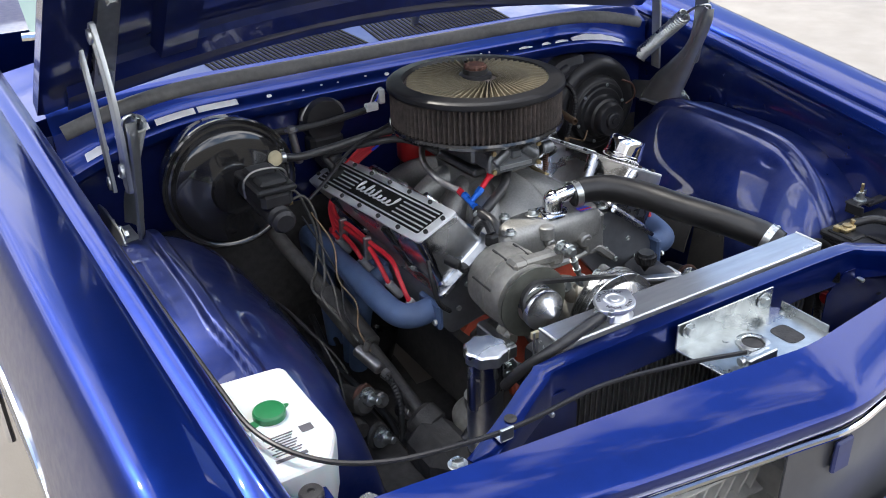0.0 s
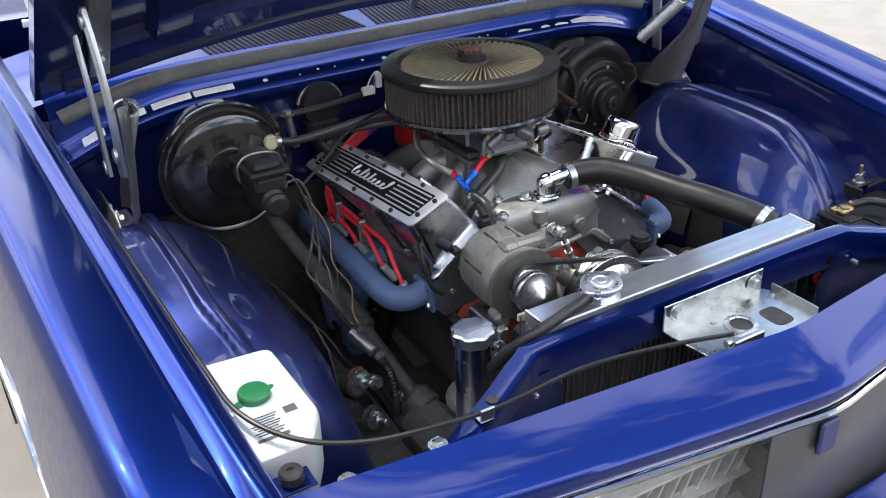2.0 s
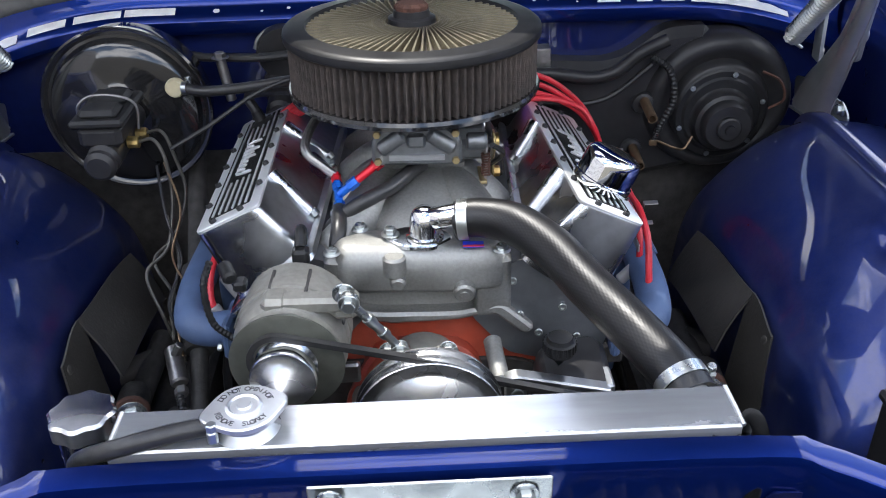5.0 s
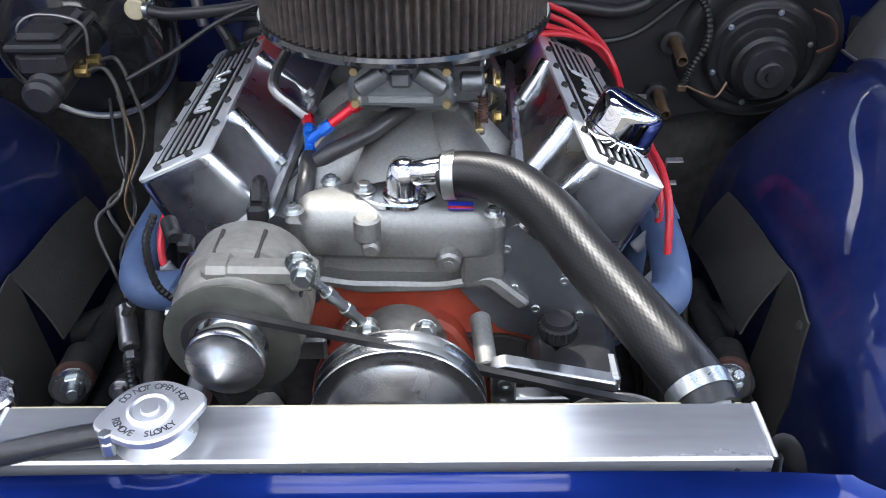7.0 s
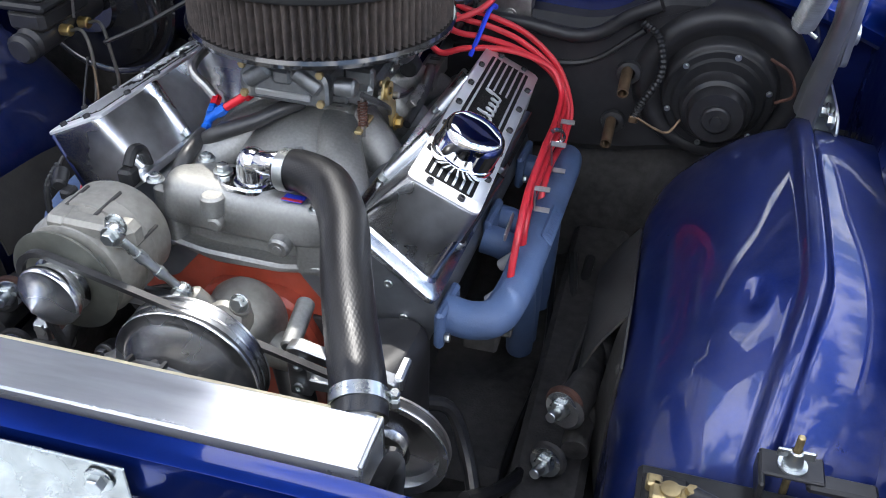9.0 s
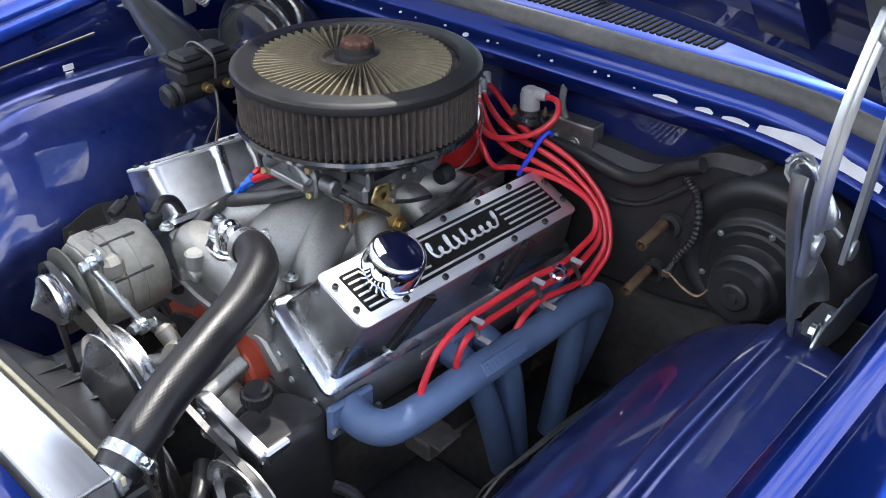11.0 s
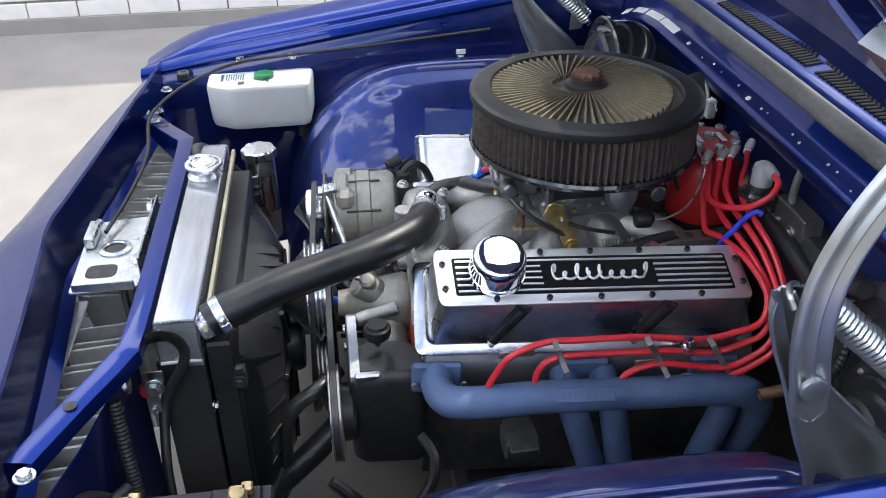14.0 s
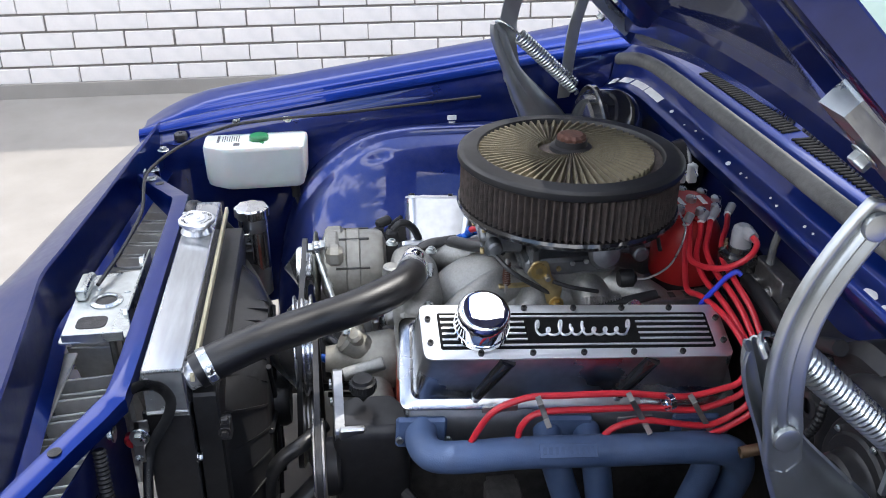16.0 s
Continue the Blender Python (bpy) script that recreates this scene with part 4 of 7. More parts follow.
for i in range(10):
    a = 2 * math.pi * i / 10
    part("spoke", rod((XC + 0.04 * math.cos(a), -0.482, 0.52 + 0.04 * math.sin(a)), (XC + 0.164 * math.cos(a + 0.3), -0.482, 0.520 + 0.164 * math.sin(a + 0.3)), 0.005, 8), PLASTIC, fan)
part("motor", lathe([(0, 0.032), (0.045, 0.032), (0.05, 0.024), (0.05, 0), (0, 0)], 24, T(XC, -0.490, 0.52) @ pose(0, 0, 0, -90)), PLASTIC, fan)
part("mount_strip", box(XC + 0.0, -0.566, 0.762, 0.56, 0.006, 0.012, 0.001), YELLOWISH, fan, "cream coloured mounting strip")
lower = thing("lower_hose", (0.15, -0.45, 0.54), "black lower coolant hose behind the fan", "hose")
part("hose", tube([(0.10, -0.40, 0.545), (0.14, -0.435, 0.542), (0.152, -0.465, 0.528), (0.154, -0.487, 0.497), (0.154, -0.495, 0.45), (0.154, -0.499, 0.388), (0.152, -0.516, 0.327), (0.14, -0.55, 0.30)], 0.0125, 14), RUBBER, lower)

# catch can
can = thing("overflow_can", (-0.357, -0.526, 0.56), "polished overflow can with a fluted cap", "canister")
part("body", lathe([(0, 0.55), (0.0265, 0.55), (0.0285, 0.552), (0.0285, 0.722), (0.027, 0.724), (0, 0.724)], 36, T(-0.357, -0.526, 0)), POLISHED, can)
flute = [((0.0325 + 0.0016 * math.cos(8 * a)) * math.cos(a), (0.0325 + 0.0016 * math.cos(8 * a)) * math.sin(a)) for a in np.linspace(0, 2 * math.pi, 73)[:-1]]
part("cap", prism(flute, 0.020, T(-0.357, -0.526, 0.7225), 0.003), POLISHED, can, "fluted polished cap")
part("bracket", joined(box(-0.319, -0.530, 0.688, 0.022, 0.003, 0.034, 0.001), box(-0.309, -0.536, 0.688, 0.003, 0.014, 0.034, 0.001), hexbolt((-0.318, -0.532, 0.696), (0, -1, 0), 0.004, 0.004), hexbolt((-0.318, -0.532, 0.680), (0, -1, 0), 0.004, 0.004)), ZINC, can)

# ---- engine ----
EM = T(-0.012, 0, 0.78) @ pose(0, 0, 0, 0, 0, -2.0) @ pose(0, 0, 0, -3.2) @ T(0, 0, -0.78)


def E(x, y, z):
    return tuple(EM @ Vector((x, y, z)))


def EG(geo):
    return moved(geo, EM)


engine = thing("engine", E(0, 0, 0.35), "V8 engine with polished covers and an orange block", "engine")
blk = [(-0.17, 0.40), (-0.17, 0.50), (-0.205, 0.54), (-0.10, 0.645), (0.10, 0.645), (0.205, 0.54), (0.17, 0.50), (0.17, 0.40), (0.12, 0.33), (-0.12, 0.33)]
part("block", EG(loft([[(x, y, z) for x, z in rounded(blk, 0.012)] for y in (-0.236, -0.232, 0.26)])), ORANGE, engine, "orange painted cylinder block")
# dark sheets added over the orange block to paint the shade low down
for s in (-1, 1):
    part("block_side", EG(loft([[(s * x, y, z) for x, z in ((0.176, 0.34), (0.178, 0.50), (0.214, 0.545), (0.206, 0.56), (0.15, 0.50), (0.12, 0.33))] for y in (-0.244, 0.26)])), GRIME_SHADE, engine, "dark sheet added as shade on the lower block side")
part("front_plate", EG(prism(rounded([(-0.165, 0.34), (-0.165, 0.50), (-0.19, 0.54), (-0.13, 0.565), (0.13, 0.565), (0.19, 0.54), (0.165, 0.50), (0.165, 0.34)], 0.02), 0.006, T(0, -0.236, 0) @ pose(0, 0, 0, 90), 0.002)), GRIME_SHADE, engine, "dark sheet added as shade on the lower block front")
part("timing_cover", EG(joined(prism(rounded([(-0.10, 0.36), (-0.11, 0.50), (-0.06, 0.60), (0.06, 0.60), (0.11, 0.50), (0.10, 0.36)], 0.03), 0.03, T(0, -0.232, 0) @ pose(0, 0, 0, 90), 0.006))), ORANGE, engine)
for s in (-1, 1):
    y0, y1 = (-0.236, 0.236) if s > 0 else (-0.222, 0.25)
    hd = [(0.112, 0.712), (0.135, 0.722), (0.232, 0.655), (0.248, 0.620), (0.238, 0.575), (0.222, 0.555), (0.115, 0.582), (0.066, 0.640)]
    part("cylinder_head", EG(loft([[(s * x, y, z) for x, z in rounded(hd, 0.010)] for y in (y0 - 0.016, y0 - 0.013, y1 + 0.012)])), HEAD, engine, "milled alloy cylinder head")

for s in (-1, 1):
    y = -0.253 if s > 0 else -0.239
    for x, z in ((0.130, 0.640), (0.155, 0.612), (0.185, 0.650), (0.205, 0.605), (0.120, 0.690)):
        part("head_bolt", EG(capscrew((s * x, y, z), (0, -1, 0), 0.0055, 0.003)), ZINC, engine)

# tall valve covers with a finned top plate
N2 = Vector((0.609, 0.793))      # square to the plate
T2 = Vector((0.793, -0.609))     # outward along the plate
C2 = Vector((0.2355, 0.7640))


NP, TP = Vector((0.418, 0.909)), Vector((0.909, -0.418))      # the plates lie flatter than the heads
EMI = EM.inverted()


def cover_pt(s, t, y, h):
    """t outward along the plate, h up from the plate; the foot of the cover follows the head."""
    if h < -0.05:
        p = C2 + T2 * t + N2 * h
        return (s * p.x, y, p.y)
    p = TP * t + NP * h
    return tuple(EMI @ Vector((s * p.x + (0.2176 if s > 0 else -0.2635) - 0.026 * y, y, p.y + (0.7682 if s > 0 else 0.7703) - 0.088 * y)))


def rrect(hw, y0, y1, r=0.014, n=5):
    return rounded([(-hw, y0), (hw, y0), (hw, y1), (-hw, y1)], r, n)


LOGO = []
for i in range(150):
    q = i / 149
    a = q * 2 * math.pi * 8.5
    tall = 0.0215 if (q < 0.10 or 0.24 < q < 0.31 or 0.40 < q < 0.47 or 0.51 < q < 0.57 or q > 0.93) else 0.0105
    h = tall * (0.5 + 0.5 * math.sin(a)) - 0.0085
    LOGO.append((-0.058 + 0.116 * q + 0.0045 * math.cos(a) + 0.25 * h, h))
for s in (-1, 1):
    y0, y1 = (-0.250, 0.209) if s > 0 else (-0.227, 0.232)
    f0, f1 = (-0.238, 0.216) if s > 0 else (-0.222, 0.232)
    rings = []
    for ti, to, ext, h in ((0.062, 0.083, 0.030, -0.094), (0.062, 0.083, 0.030, -0.087), (0.060, 0.080, 0.026, -0.085), (0.053, 0.069, 0.014, -0.083), (0.051, 0.066, 0.011, -0.079), (0.0465, 0.0465, 0.002, -0.008), (0.0450, 0.0450, 0.001, -0.004)):
        g0, g1 = (f0, f1) if h < -0.05 else (y0, y1)
        rings.append([cover_pt(s, t, y, h) for t, y in rounded([(-ti, g0 - ext), (to, g0 - ext), (to, g1 + ext), (-ti, g1 + ext)], 0.016, 5)])
    cov = part("valve_cover", EG(loft(rings)), COVER, engine, "tall polished valve cover with a black finned top plate")
    part("plate", EG(loft([[cover_pt(s, t, y, h) for t, y in rrect(hw, y0 + e, y1 - e, 0.012)] for hw, e, h in ((0.0455, 0.0, -0.005), (0.046, 0.0, -0.003), (0.046, 0.0, -0.001), (0.0445, 0.0015, 0.0))])), PLATE, cov, "polished top plate")
    part("black_panel", EG(loft([[cover_pt(s, t, y, h) for t, y in rrect(0.0310, y0 + 0.024, y1 - 0.024, 0.004)] for h in (-0.001, 0.0004)])), FIN_BLACK, cov, "crackle black recess")
    yc = (y0 + y1) / 2 + (0.006 if s > 0 else -0.006)
    for i in range(6):
        t = -0.0245 + 0.0098 * i
        for a, b in ((y0 + 0.028, yc - 0.085), (yc + 0.085, y1 - 0.028)) if 0 < i < 5 else ((y0 + 0.028, y1 - 0.028),):
            part("fin", EG(loft([[cover_pt(s, t + i_, y, h) for i_, h in ((-0.0017, -0.0005), (-0.0013, 0.0020), (0.0013, 0.0020), (0.0017, -0.0005))] for y in (a, b)])), PLATE, cov)
    part("nameplate", EG(loft([[cover_pt(s, t, y, h) for t, y in rrect(0.0205, yc - 0.082, yc + 0.082, 0.003)] for h in (0.0, 0.0014)])), FIN_BLACK, cov, "black name panel")
    pts = []
    for a, b in LOGO:
        p = cover_pt(s, -b * 1.15, yc + 1.26 * (a if s > 0 else -a), 0.0032)
        pts.append(p)
    part("script", EG(tube(pts, 0.0019, 6, 2)), PLATE, cov, "raised silver script shape")
    for i in range(5):
        for t in (-0.0385, 0.0385):
            y = (y0 + y1) / 2 + 0.075 * (i - 2)
            part("screw", EG(capscrew(cover_pt(s, t, y, 0.0), Vector((s * NP.x, 0, NP.y)))), BLACK_SATIN, cov, "black socket screw")
    for y in (y0 + 0.010, y1 - 0.010):
        for t in (-0.020, 0.020):
            part("screw", EG(capscrew(cover_pt(s, t, y, 0.0), Vector((s * NP.x, 0, NP.y)))), BLACK_SATIN, cov, "black socket screw")
    # hold-down ribs, cover metal on the inner face and black on the outer
    for y in (y0 + 0.118, y0 + 0.333):
        for side in (-1, 1):
            e_ = 0.066 if side > 0 else 0.053
            a, b = cover_pt(s, side * 0.0455, y, -0.006), cover_pt(s, side * e_, y - 0.022, -0.076)
            part("rib", EG(tube([a, tuple((Vector(a) + Vector(b)) / 2), b], [0.0125, 0.0105, 0.0085], 14)), BLACK_GLOSS if side > 0 else COVER, cov, "rounded hold-down rib")
            part("hold_down_bolt", EG(capscrew(cover_pt(s, side * (e_ + 0.004), y - 0.024, -0.082), Vector((s * N2.x, 0, N2.y)), 0.006, 0.010)), ZINC, cov)

# intake manifold
man = part("intake_manifold", EG(joined(
    prism(rounded([(-0.14, -0.242), (0.14, -0.242), (0.13, -0.18), (0.125, 0.22), (-0.125, 0.22), (-0.13, -0.18)], 0.02), 0.048, T(0, 0, 0.650), 0.008),
    loft([[(x * (1 - e / 0.115), -0.228 + (y + 0.228) * (1 - e / 0.045), z) for x, y in rounded([(-0.105, -0.268), (-0.06, -0.272), (0.06, -0.274), (0.112, -0.266), (0.120, -0.225), (0.06, -0.19), (-0.06, -0.19), (-0.115, -0.225)], 0.018, 5)]
          for e, z in ((0.006, 0.684), (0.001, 0.690), (0.0, 0.698), (0.0, 0.718), (0.002, 0.728), (0.006, 0.736), (0.012, 0.7415), (0.020, 0.744))]),
    prism(rounded([(-0.118, -0.262), (-0.088, -0.266), (-0.082, -0.24), (-0.118, -0.235)], 0.008), 0.080, T(0, 0, 0.650), 0.006),
    prism(rounded([(0.118, -0.262), (0.072, -0.268), (0.068, -0.24), (0.118, -0.235)], 0.008), 0.080, T(0, 0, 0.648), 0.006),
    loft([[(x * 1.0, y, 0.69) for x, y in rrect(0.10, -0.10, 0.12, 0.03)], [(x * 0.8, y, 0.735) for x, y in rrect(0.09, -0.09, 0.10, 0.03)], [(x, y, 0.775) for x, y in rrect(0.064, -0.075, 0.085, 0.012)], [(x, y, 0.783) for x, y in rrect(0.066, -0.080, 0.088, 0.012)]]))),
    CAST, engine, "cast aluminium intake manifold")
part("plenum", EG(loft([[(0.098 * math.sqrt(1 - q * q) * math.cos(a), -0.045 + 0.170 * math.sqrt(1 - q * q) * math.sin(a), 0.683 + 0.098 * q) for a in np.linspace(0, 2 * math.pi, 49)[:-1]] for q in (0.0, 0.12, 0.24, 0.36, 0.47, 0.57, 0.66, 0.74, 0.81, 0.87, 0.91, 0.94)])), CAST, man, "smooth domed plenum", smooth=70)
for s in (-1, 1):
    for ya, yb in ((-0.05, -0.175), (-0.02, -0.055), (0.03, 0.065), (0.06, 0.185)):
        part("runner", EG(tube([(s * 0.035, ya, 0.748), (s * 0.065, (ya + yb) / 2, 0.742), (s * 0.105, yb, 0.708), (s * 0.135, yb, 0.668)], [0.030, 0.031, 0.030, 0.028], 18)), CAST, man, "cast runner")
for x, y in ((-0.105, -0.268), (0.105, -0.268), (-0.075, -0.20), (0.118, -0.22)):
    part("manifold_bolt", EG(joined(lathe([(0, 0), (0.011, 0), (0.010, 0.003), (0, 0.003)], 16, T(x, y, 0.742)), capscrew((x, y, 0.744), (0, 0, 1), 0.007, 0.006))), ZINC, man)
part("boss", EG(joined(rod((0.058, -0.262, 0.692), (0.058, -0.284, 0.688), 0.014, 18, 0.003), rod((0.058, -0.284, 0.688), (0.058, -0.2855, 0.6878), 0.006))), CAST, man, "round threaded boss")
part("pad", EG(rod((-0.028, -0.272, 0.712), (-0.028, -0.272, 0.739), 0.0145, 20, 0.003)), CAST, man, "round cast pad")
part("pad_foot", EG(rod((-0.024, -0.266, 0.706), (-0.024, -0.284, 0.703), 0.010, 16, 0.003)), CAST, man)
part("sticker", EG(box(0.070, -0.256, 0.7445, 0.026, 0.016, 0.001, 0.0002)), BLUE_TIE, man, "small red white and blue sticker")
part("sticker_stripe", EG(box(0.070, -0.261, 0.7452, 0.026, 0.005, 0.0008, 0.0002)), RED_LABEL, man, "red stripe of a small sticker")
part("lower_lip", EG(prism(rounded([(-0.150, 0.625), (-0.120, 0.664), (-0.05, 0.652), (0.05, 0.652), (0.105, 0.664), (0.150, 0.625), (0.135, 0.615), (0.095, 0.650), (0.05, 0.640), (-0.04, 0.636), (-0.095, 0.650), (-0.135, 0.615)], 0.010), 0.026, T(0, -0.240, 0) @ pose(0, 0, 0, 90), 0.004)), CAST, man, "machined lower flange")

# header pipes: four primaries a side into one long sweep
for s in (-1, 1):
    yo = 0.0 if s > 0 else 0.014
    hdr = part("header", EG(tube([(s * 0.250, -0.236 + yo, 0.612), (s * 0.285, -0.236 + yo, 0.608), (s * 0.312, -0.218 + yo, 0.609), (s * 0.322, -0.165 + yo, 0.616), (s * 0.323, -0.10 + yo, 0.622), (s * 0.323, 0.05 + yo, 0.624), (s * 0.322, 0.17 + yo, 0.625), (s * 0.314, 0.225 + yo, 0.605), (s * 0.30, 0.245 + yo, 0.55), (s * 0.28, 0.22 + yo, 0.43)], 0.0235, 20)), CERAMIC, engine, "matt blue-grey coated exhaust header")
    for i, (ya, yb) in enumerate(((-0.045, 0.04), (0.015, 0.07), (0.185, 0.16))):
        part("primary", EG(tube([(s * 0.250, ya + yo, 0.605), (s * 0.280, ya + yo, 0.598), (s * 0.298, ya + 0.01 + yo, 0.570), (s * 0.304, (ya + yb) / 2 + yo, 0.48), (s * 0.30, yb + yo, 0.36)], 0.0215, 16)), CERAMIC, hdr)
    for y in (-0.236, -0.015, 0.185):
        part("flange", EG(box(s * 0.254, y + yo, 0.608, 0.012, 0.075, 0.052, 0.004)), CERAMIC, hdr)
    for y in (-0.268, -0.196, -0.05, 0.022, 0.15, 0.22):
        part("flange_bolt", EG(hexbolt((s * 0.260, y + yo, 0.600), (s, 0, 0.1), 0.006, 0.006, False)), ZINC, hdr)
    if s > 0:
        mp = T(0.3405, -0.035, 0.6385) @ pose(0, 0, 0, 0, -42)
        part("maker_plate", EG(box(0, 0, 0, 0.004, 0.084, 0.021, 0.0012, mp)), CERAMIC, hdr, "raised maker's plate with illegible bars")
        for i in range(9):
            part("bar", EG(box(0.0022, -0.034 + 0.0085 * i, 0, 0.0012, 0.0052, 0.010, 0.0004, mp)), CERAMIC, hdr)

# thermostat housing, chrome elbow
elb = thing("thermostat_elbow", E(-0.02, -0.235, 0.745), "chrome thermostat outlet elbow", "pipe elbow")
part("elbow", EG(joined(lathe([(0.0195, 0.742), (0.0195, 0.766), (0.0188, 0.7735), (0.0165, 0.7805), (0.0125, 0.7860), (0.007, 0.7895), (0, 0.7905)], 36, T(0.010, -0.238, 0)),
                        rod((0.012, -0.2385, 0.772), (0.052, -0.2475, 0.782), 0.0148, 28, 0.001))), ELBOW, elb, smooth=50)
part("base", EG(joined(prism(rounded([(-0.046, -0.232), (-0.020, -0.262), (0.022, -0.266), (0.048, -0.238), (0.024, -0.206), (-0.020, -0.206)], 0.012), 0.006, T(0, 0, 0.742), 0.002), lathe([(0.0195, 0.747), (0.0240, 0.748), (0.0235, 0.751), (0.0192, 0.7525)], 32, T(0.010, -0.238, 0)))), ELBOW, elb)
part("bolt", EG(hexbolt((-0.034, -0.232, 0.749), (0, 0, 1), 0.008, 0.008)), ZINC, elb)

uh = thing("upper_radiator_hose", (0.15, -0.4, 0.79), "thick ribbed black radiator hose", "hose")
part("hose", braided([(0.030, -0.244, 0.786), (0.060, -0.250, 0.791), (0.100, -0.275, 0.793), (0.137, -0.330, 0.789), (0.165, -0.400, 0.783), (0.195, -0.470, 0.778), (0.222, -0.528, 0.769), (0.2315, -0.550, 0.763), (0.236, -0.564, 0.757)], [0.0235, 0.0245, 0.0260, 0.0262, 0.0258, 0.0256, 0.0256, 0.0252, 0.0252]), HOSE, uh, smooth=60)
part("cuff", rod((0.0285, -0.2435, 0.785), (0.044, -0.2468, 0.7885), 0.0240, 28, 0.002), HOSE, uh, "plain rubber cuff")
part("neck", rod((0.232, -0.552, 0.761), (0.2385, -0.578, 0.752), 0.021, 24, 0.002), TANK, uh, "welded aluminium hose neck")
part("clamp", clamp((0.038, -0.2455, 0.787), (1, -0.15, 0.1), 0.0243, 0.013), ZINC, uh, "worm clamp")
part("clamp", clamp((0.2305, -0.548, 0.7635), (0.3, -0.9, -0.3), 0.0258, 0.013), ZINC, uh, "worm clamp")

# ---- air cleaner ----
AX, AY = -0.016, 0.0
ac = thing("air_cleaner", (AX, AY, 0.868), "round black air cleaner with a dusty gauze top", "air cleaner")
AM = T(AX, AY, 0) @ pose(0, 0, 0, -1.0) 
pleat = []
for i in range(100 * 8):
    a = 2 * math.pi * i / 800
    k = math.cos(100 * a)
    r = 0.1690 + 0.0062 * math.copysign(abs(k) ** 0.55, k)
    pleat.append((r * math.cos(a), r * math.sin(a)))
part("element", moved(loft([[(x, y, z) for x, y in pleat] for z in (0.872, 0.952)]), AM), FILTER, ac, "oiled pleated gauze element", smooth=40)
part("base_plate", lathe([(0.10, 0.862), (0.168, 0.866), (0.178, 0.868), (0.180, 0.874), (0.178, 0.879), (0.166, 0.879), (0.166, 0.874), (0.10, 0.868)], 72, AM), BLACK_GLOSS, ac, "black base plate")
part("lid", lathe([(0.166, 0.946), (0.1785, 0.946), (0.1805, 0.948), (0.181, 0.953), (0.180, 0.9575), (0.1765, 0.9605), (0.170, 0.962), (0.156, 0.9625), (0.1515, 0.9635), (0.1490, 0.9635), (0.1470, 0.961), (0.1455, 0.955)], 72, AM), RIM, ac, "black moulded rubber rim")
gauze = part("top_gauze", lathe([(0.147, 0.948), (0.085, 0.953), (0.030, 0.962), (0.0, 0.962)], 66, AM), FILTER, ac, "dark gauze between the top pleats")
pitch = 2 * math.pi / 66
fold = []
for r, h, z0 in ((0.146, 0.013, 0.949), (0.120, 0.013, 0.951), (0.085, 0.012, 0.954), (0.032, 0.006, 0.962)):
    w = 0.36 * pitch * r
    fold.append([(r, -w, z0 - 0.002), (r, -w * 0.35, z0 + h), (r, w * 0.35, z0 + h), (r, w, z0 - 0.002)])
pleat_mesh = mesh_of("pleat", loft(fold), FILTER_TOP, 0)
for i in range(66):
    part("pleat", None, None, gauze, data=pleat_mesh, at=(AX, AY, 0.0))
    gauze.children[-1].rotation_euler = (radians(-1.0), 0, pitch * i)
part("hub", lathe([(0.034, 0.962), (0.033, 0.968), (0.026, 0.970), (0.025, 0.979), (0, 0.979)], 32, AM), BLACK_SATIN, ac)
knob = [((0.0225 + 0.0012 * math.cos(12 * a)) * math.cos(a), (0.0225 + 0.0012 * math.cos(12 * a)) * math.sin(a)) for a in np.linspace(0, 2 * math.pi, 73)[:-1]]
part("nut", prism(knob, 0.010, AM @ T(0, 0, 0.978), 0.004), RUST, ac, "faded red-brown wing nut")

# ---- carburettor ----
carb = thing("carburettor", E(0, 0, 0.783), "four-barrel carburettor with bowls and linkage", "carburettor")
part("main_body", EG(joined(box(0, 0.005, 0.822, 0.105, 0.115, 0.055, 0.008), box(0, 0.005, 0.790, 0.125, 0.155, 0.014, 0.003), lathe([(0, 0.84), (0.066, 0.84), (0.066, 0.868), (0.060, 0.872), (0, 0.872)], 40))), CARB, carb)
for s in (-1, 1):
    yb = -0.092 if s < 0 else 0.102
    bowl = part("float_bowl", EG(joined(box(0, yb, 0.826, 0.115, 0.060, 0.044, 0.008), prism(rounded([(-0.060, 0.800), (-0.060, 0.835), (-0.045, 0.853), (0.045, 0.853), (0.060, 0.835), (0.060, 0.800)], 0.008), 0.016, T(0, yb - 0.02, 0) @ pose(0, 0, 0, 90), 0.004))), CARB, carb, "zinc-grey float bowl")
    for x, z in ((-0.052, 0.846), (0.052, 0.846), (-0.052, 0.808), (0.052, 0.808)):
        part("bowl_screw", EG(hexbolt((x, yb - 0.036, z), (0, -1, 0), 0.0055, 0.006, False)), GOLD, bowl)
    for sx in (-1, 1):
        part("cast_rib", EG(rod((sx * 0.050, yb - 0.034, 0.822), (sx * 0.016, yb - 0.036, 0.846), 0.011, 12, 0.004)), CARB, bowl, "diagonal cast rib")
    part("sight_boss", EG(box(0, yb - 0.036, 0.836, 0.026, 0.012, 0.020, 0.004)), CARB, bowl)
    part("bar", EG(box(0, yb - 0.038, 0.812, 0.075, 0.004, 0.008, 0.001)), MILLED, bowl, "raised plain name bar")
part("throttle_body", box(0.045, 0.005, 0.800, 0.07, 0.15, 0.030, 0.006), CARB, carb, "dark stained base casting")
part("metering_block", box(0.060, -0.055, 0.815, 0.040, 0.016, 0.040, 0.004), CARB, carb)
part("metering_block", box(0.060, 0.065, 0.815, 0.040, 0.016, 0.040, 0.004), CARB, carb)
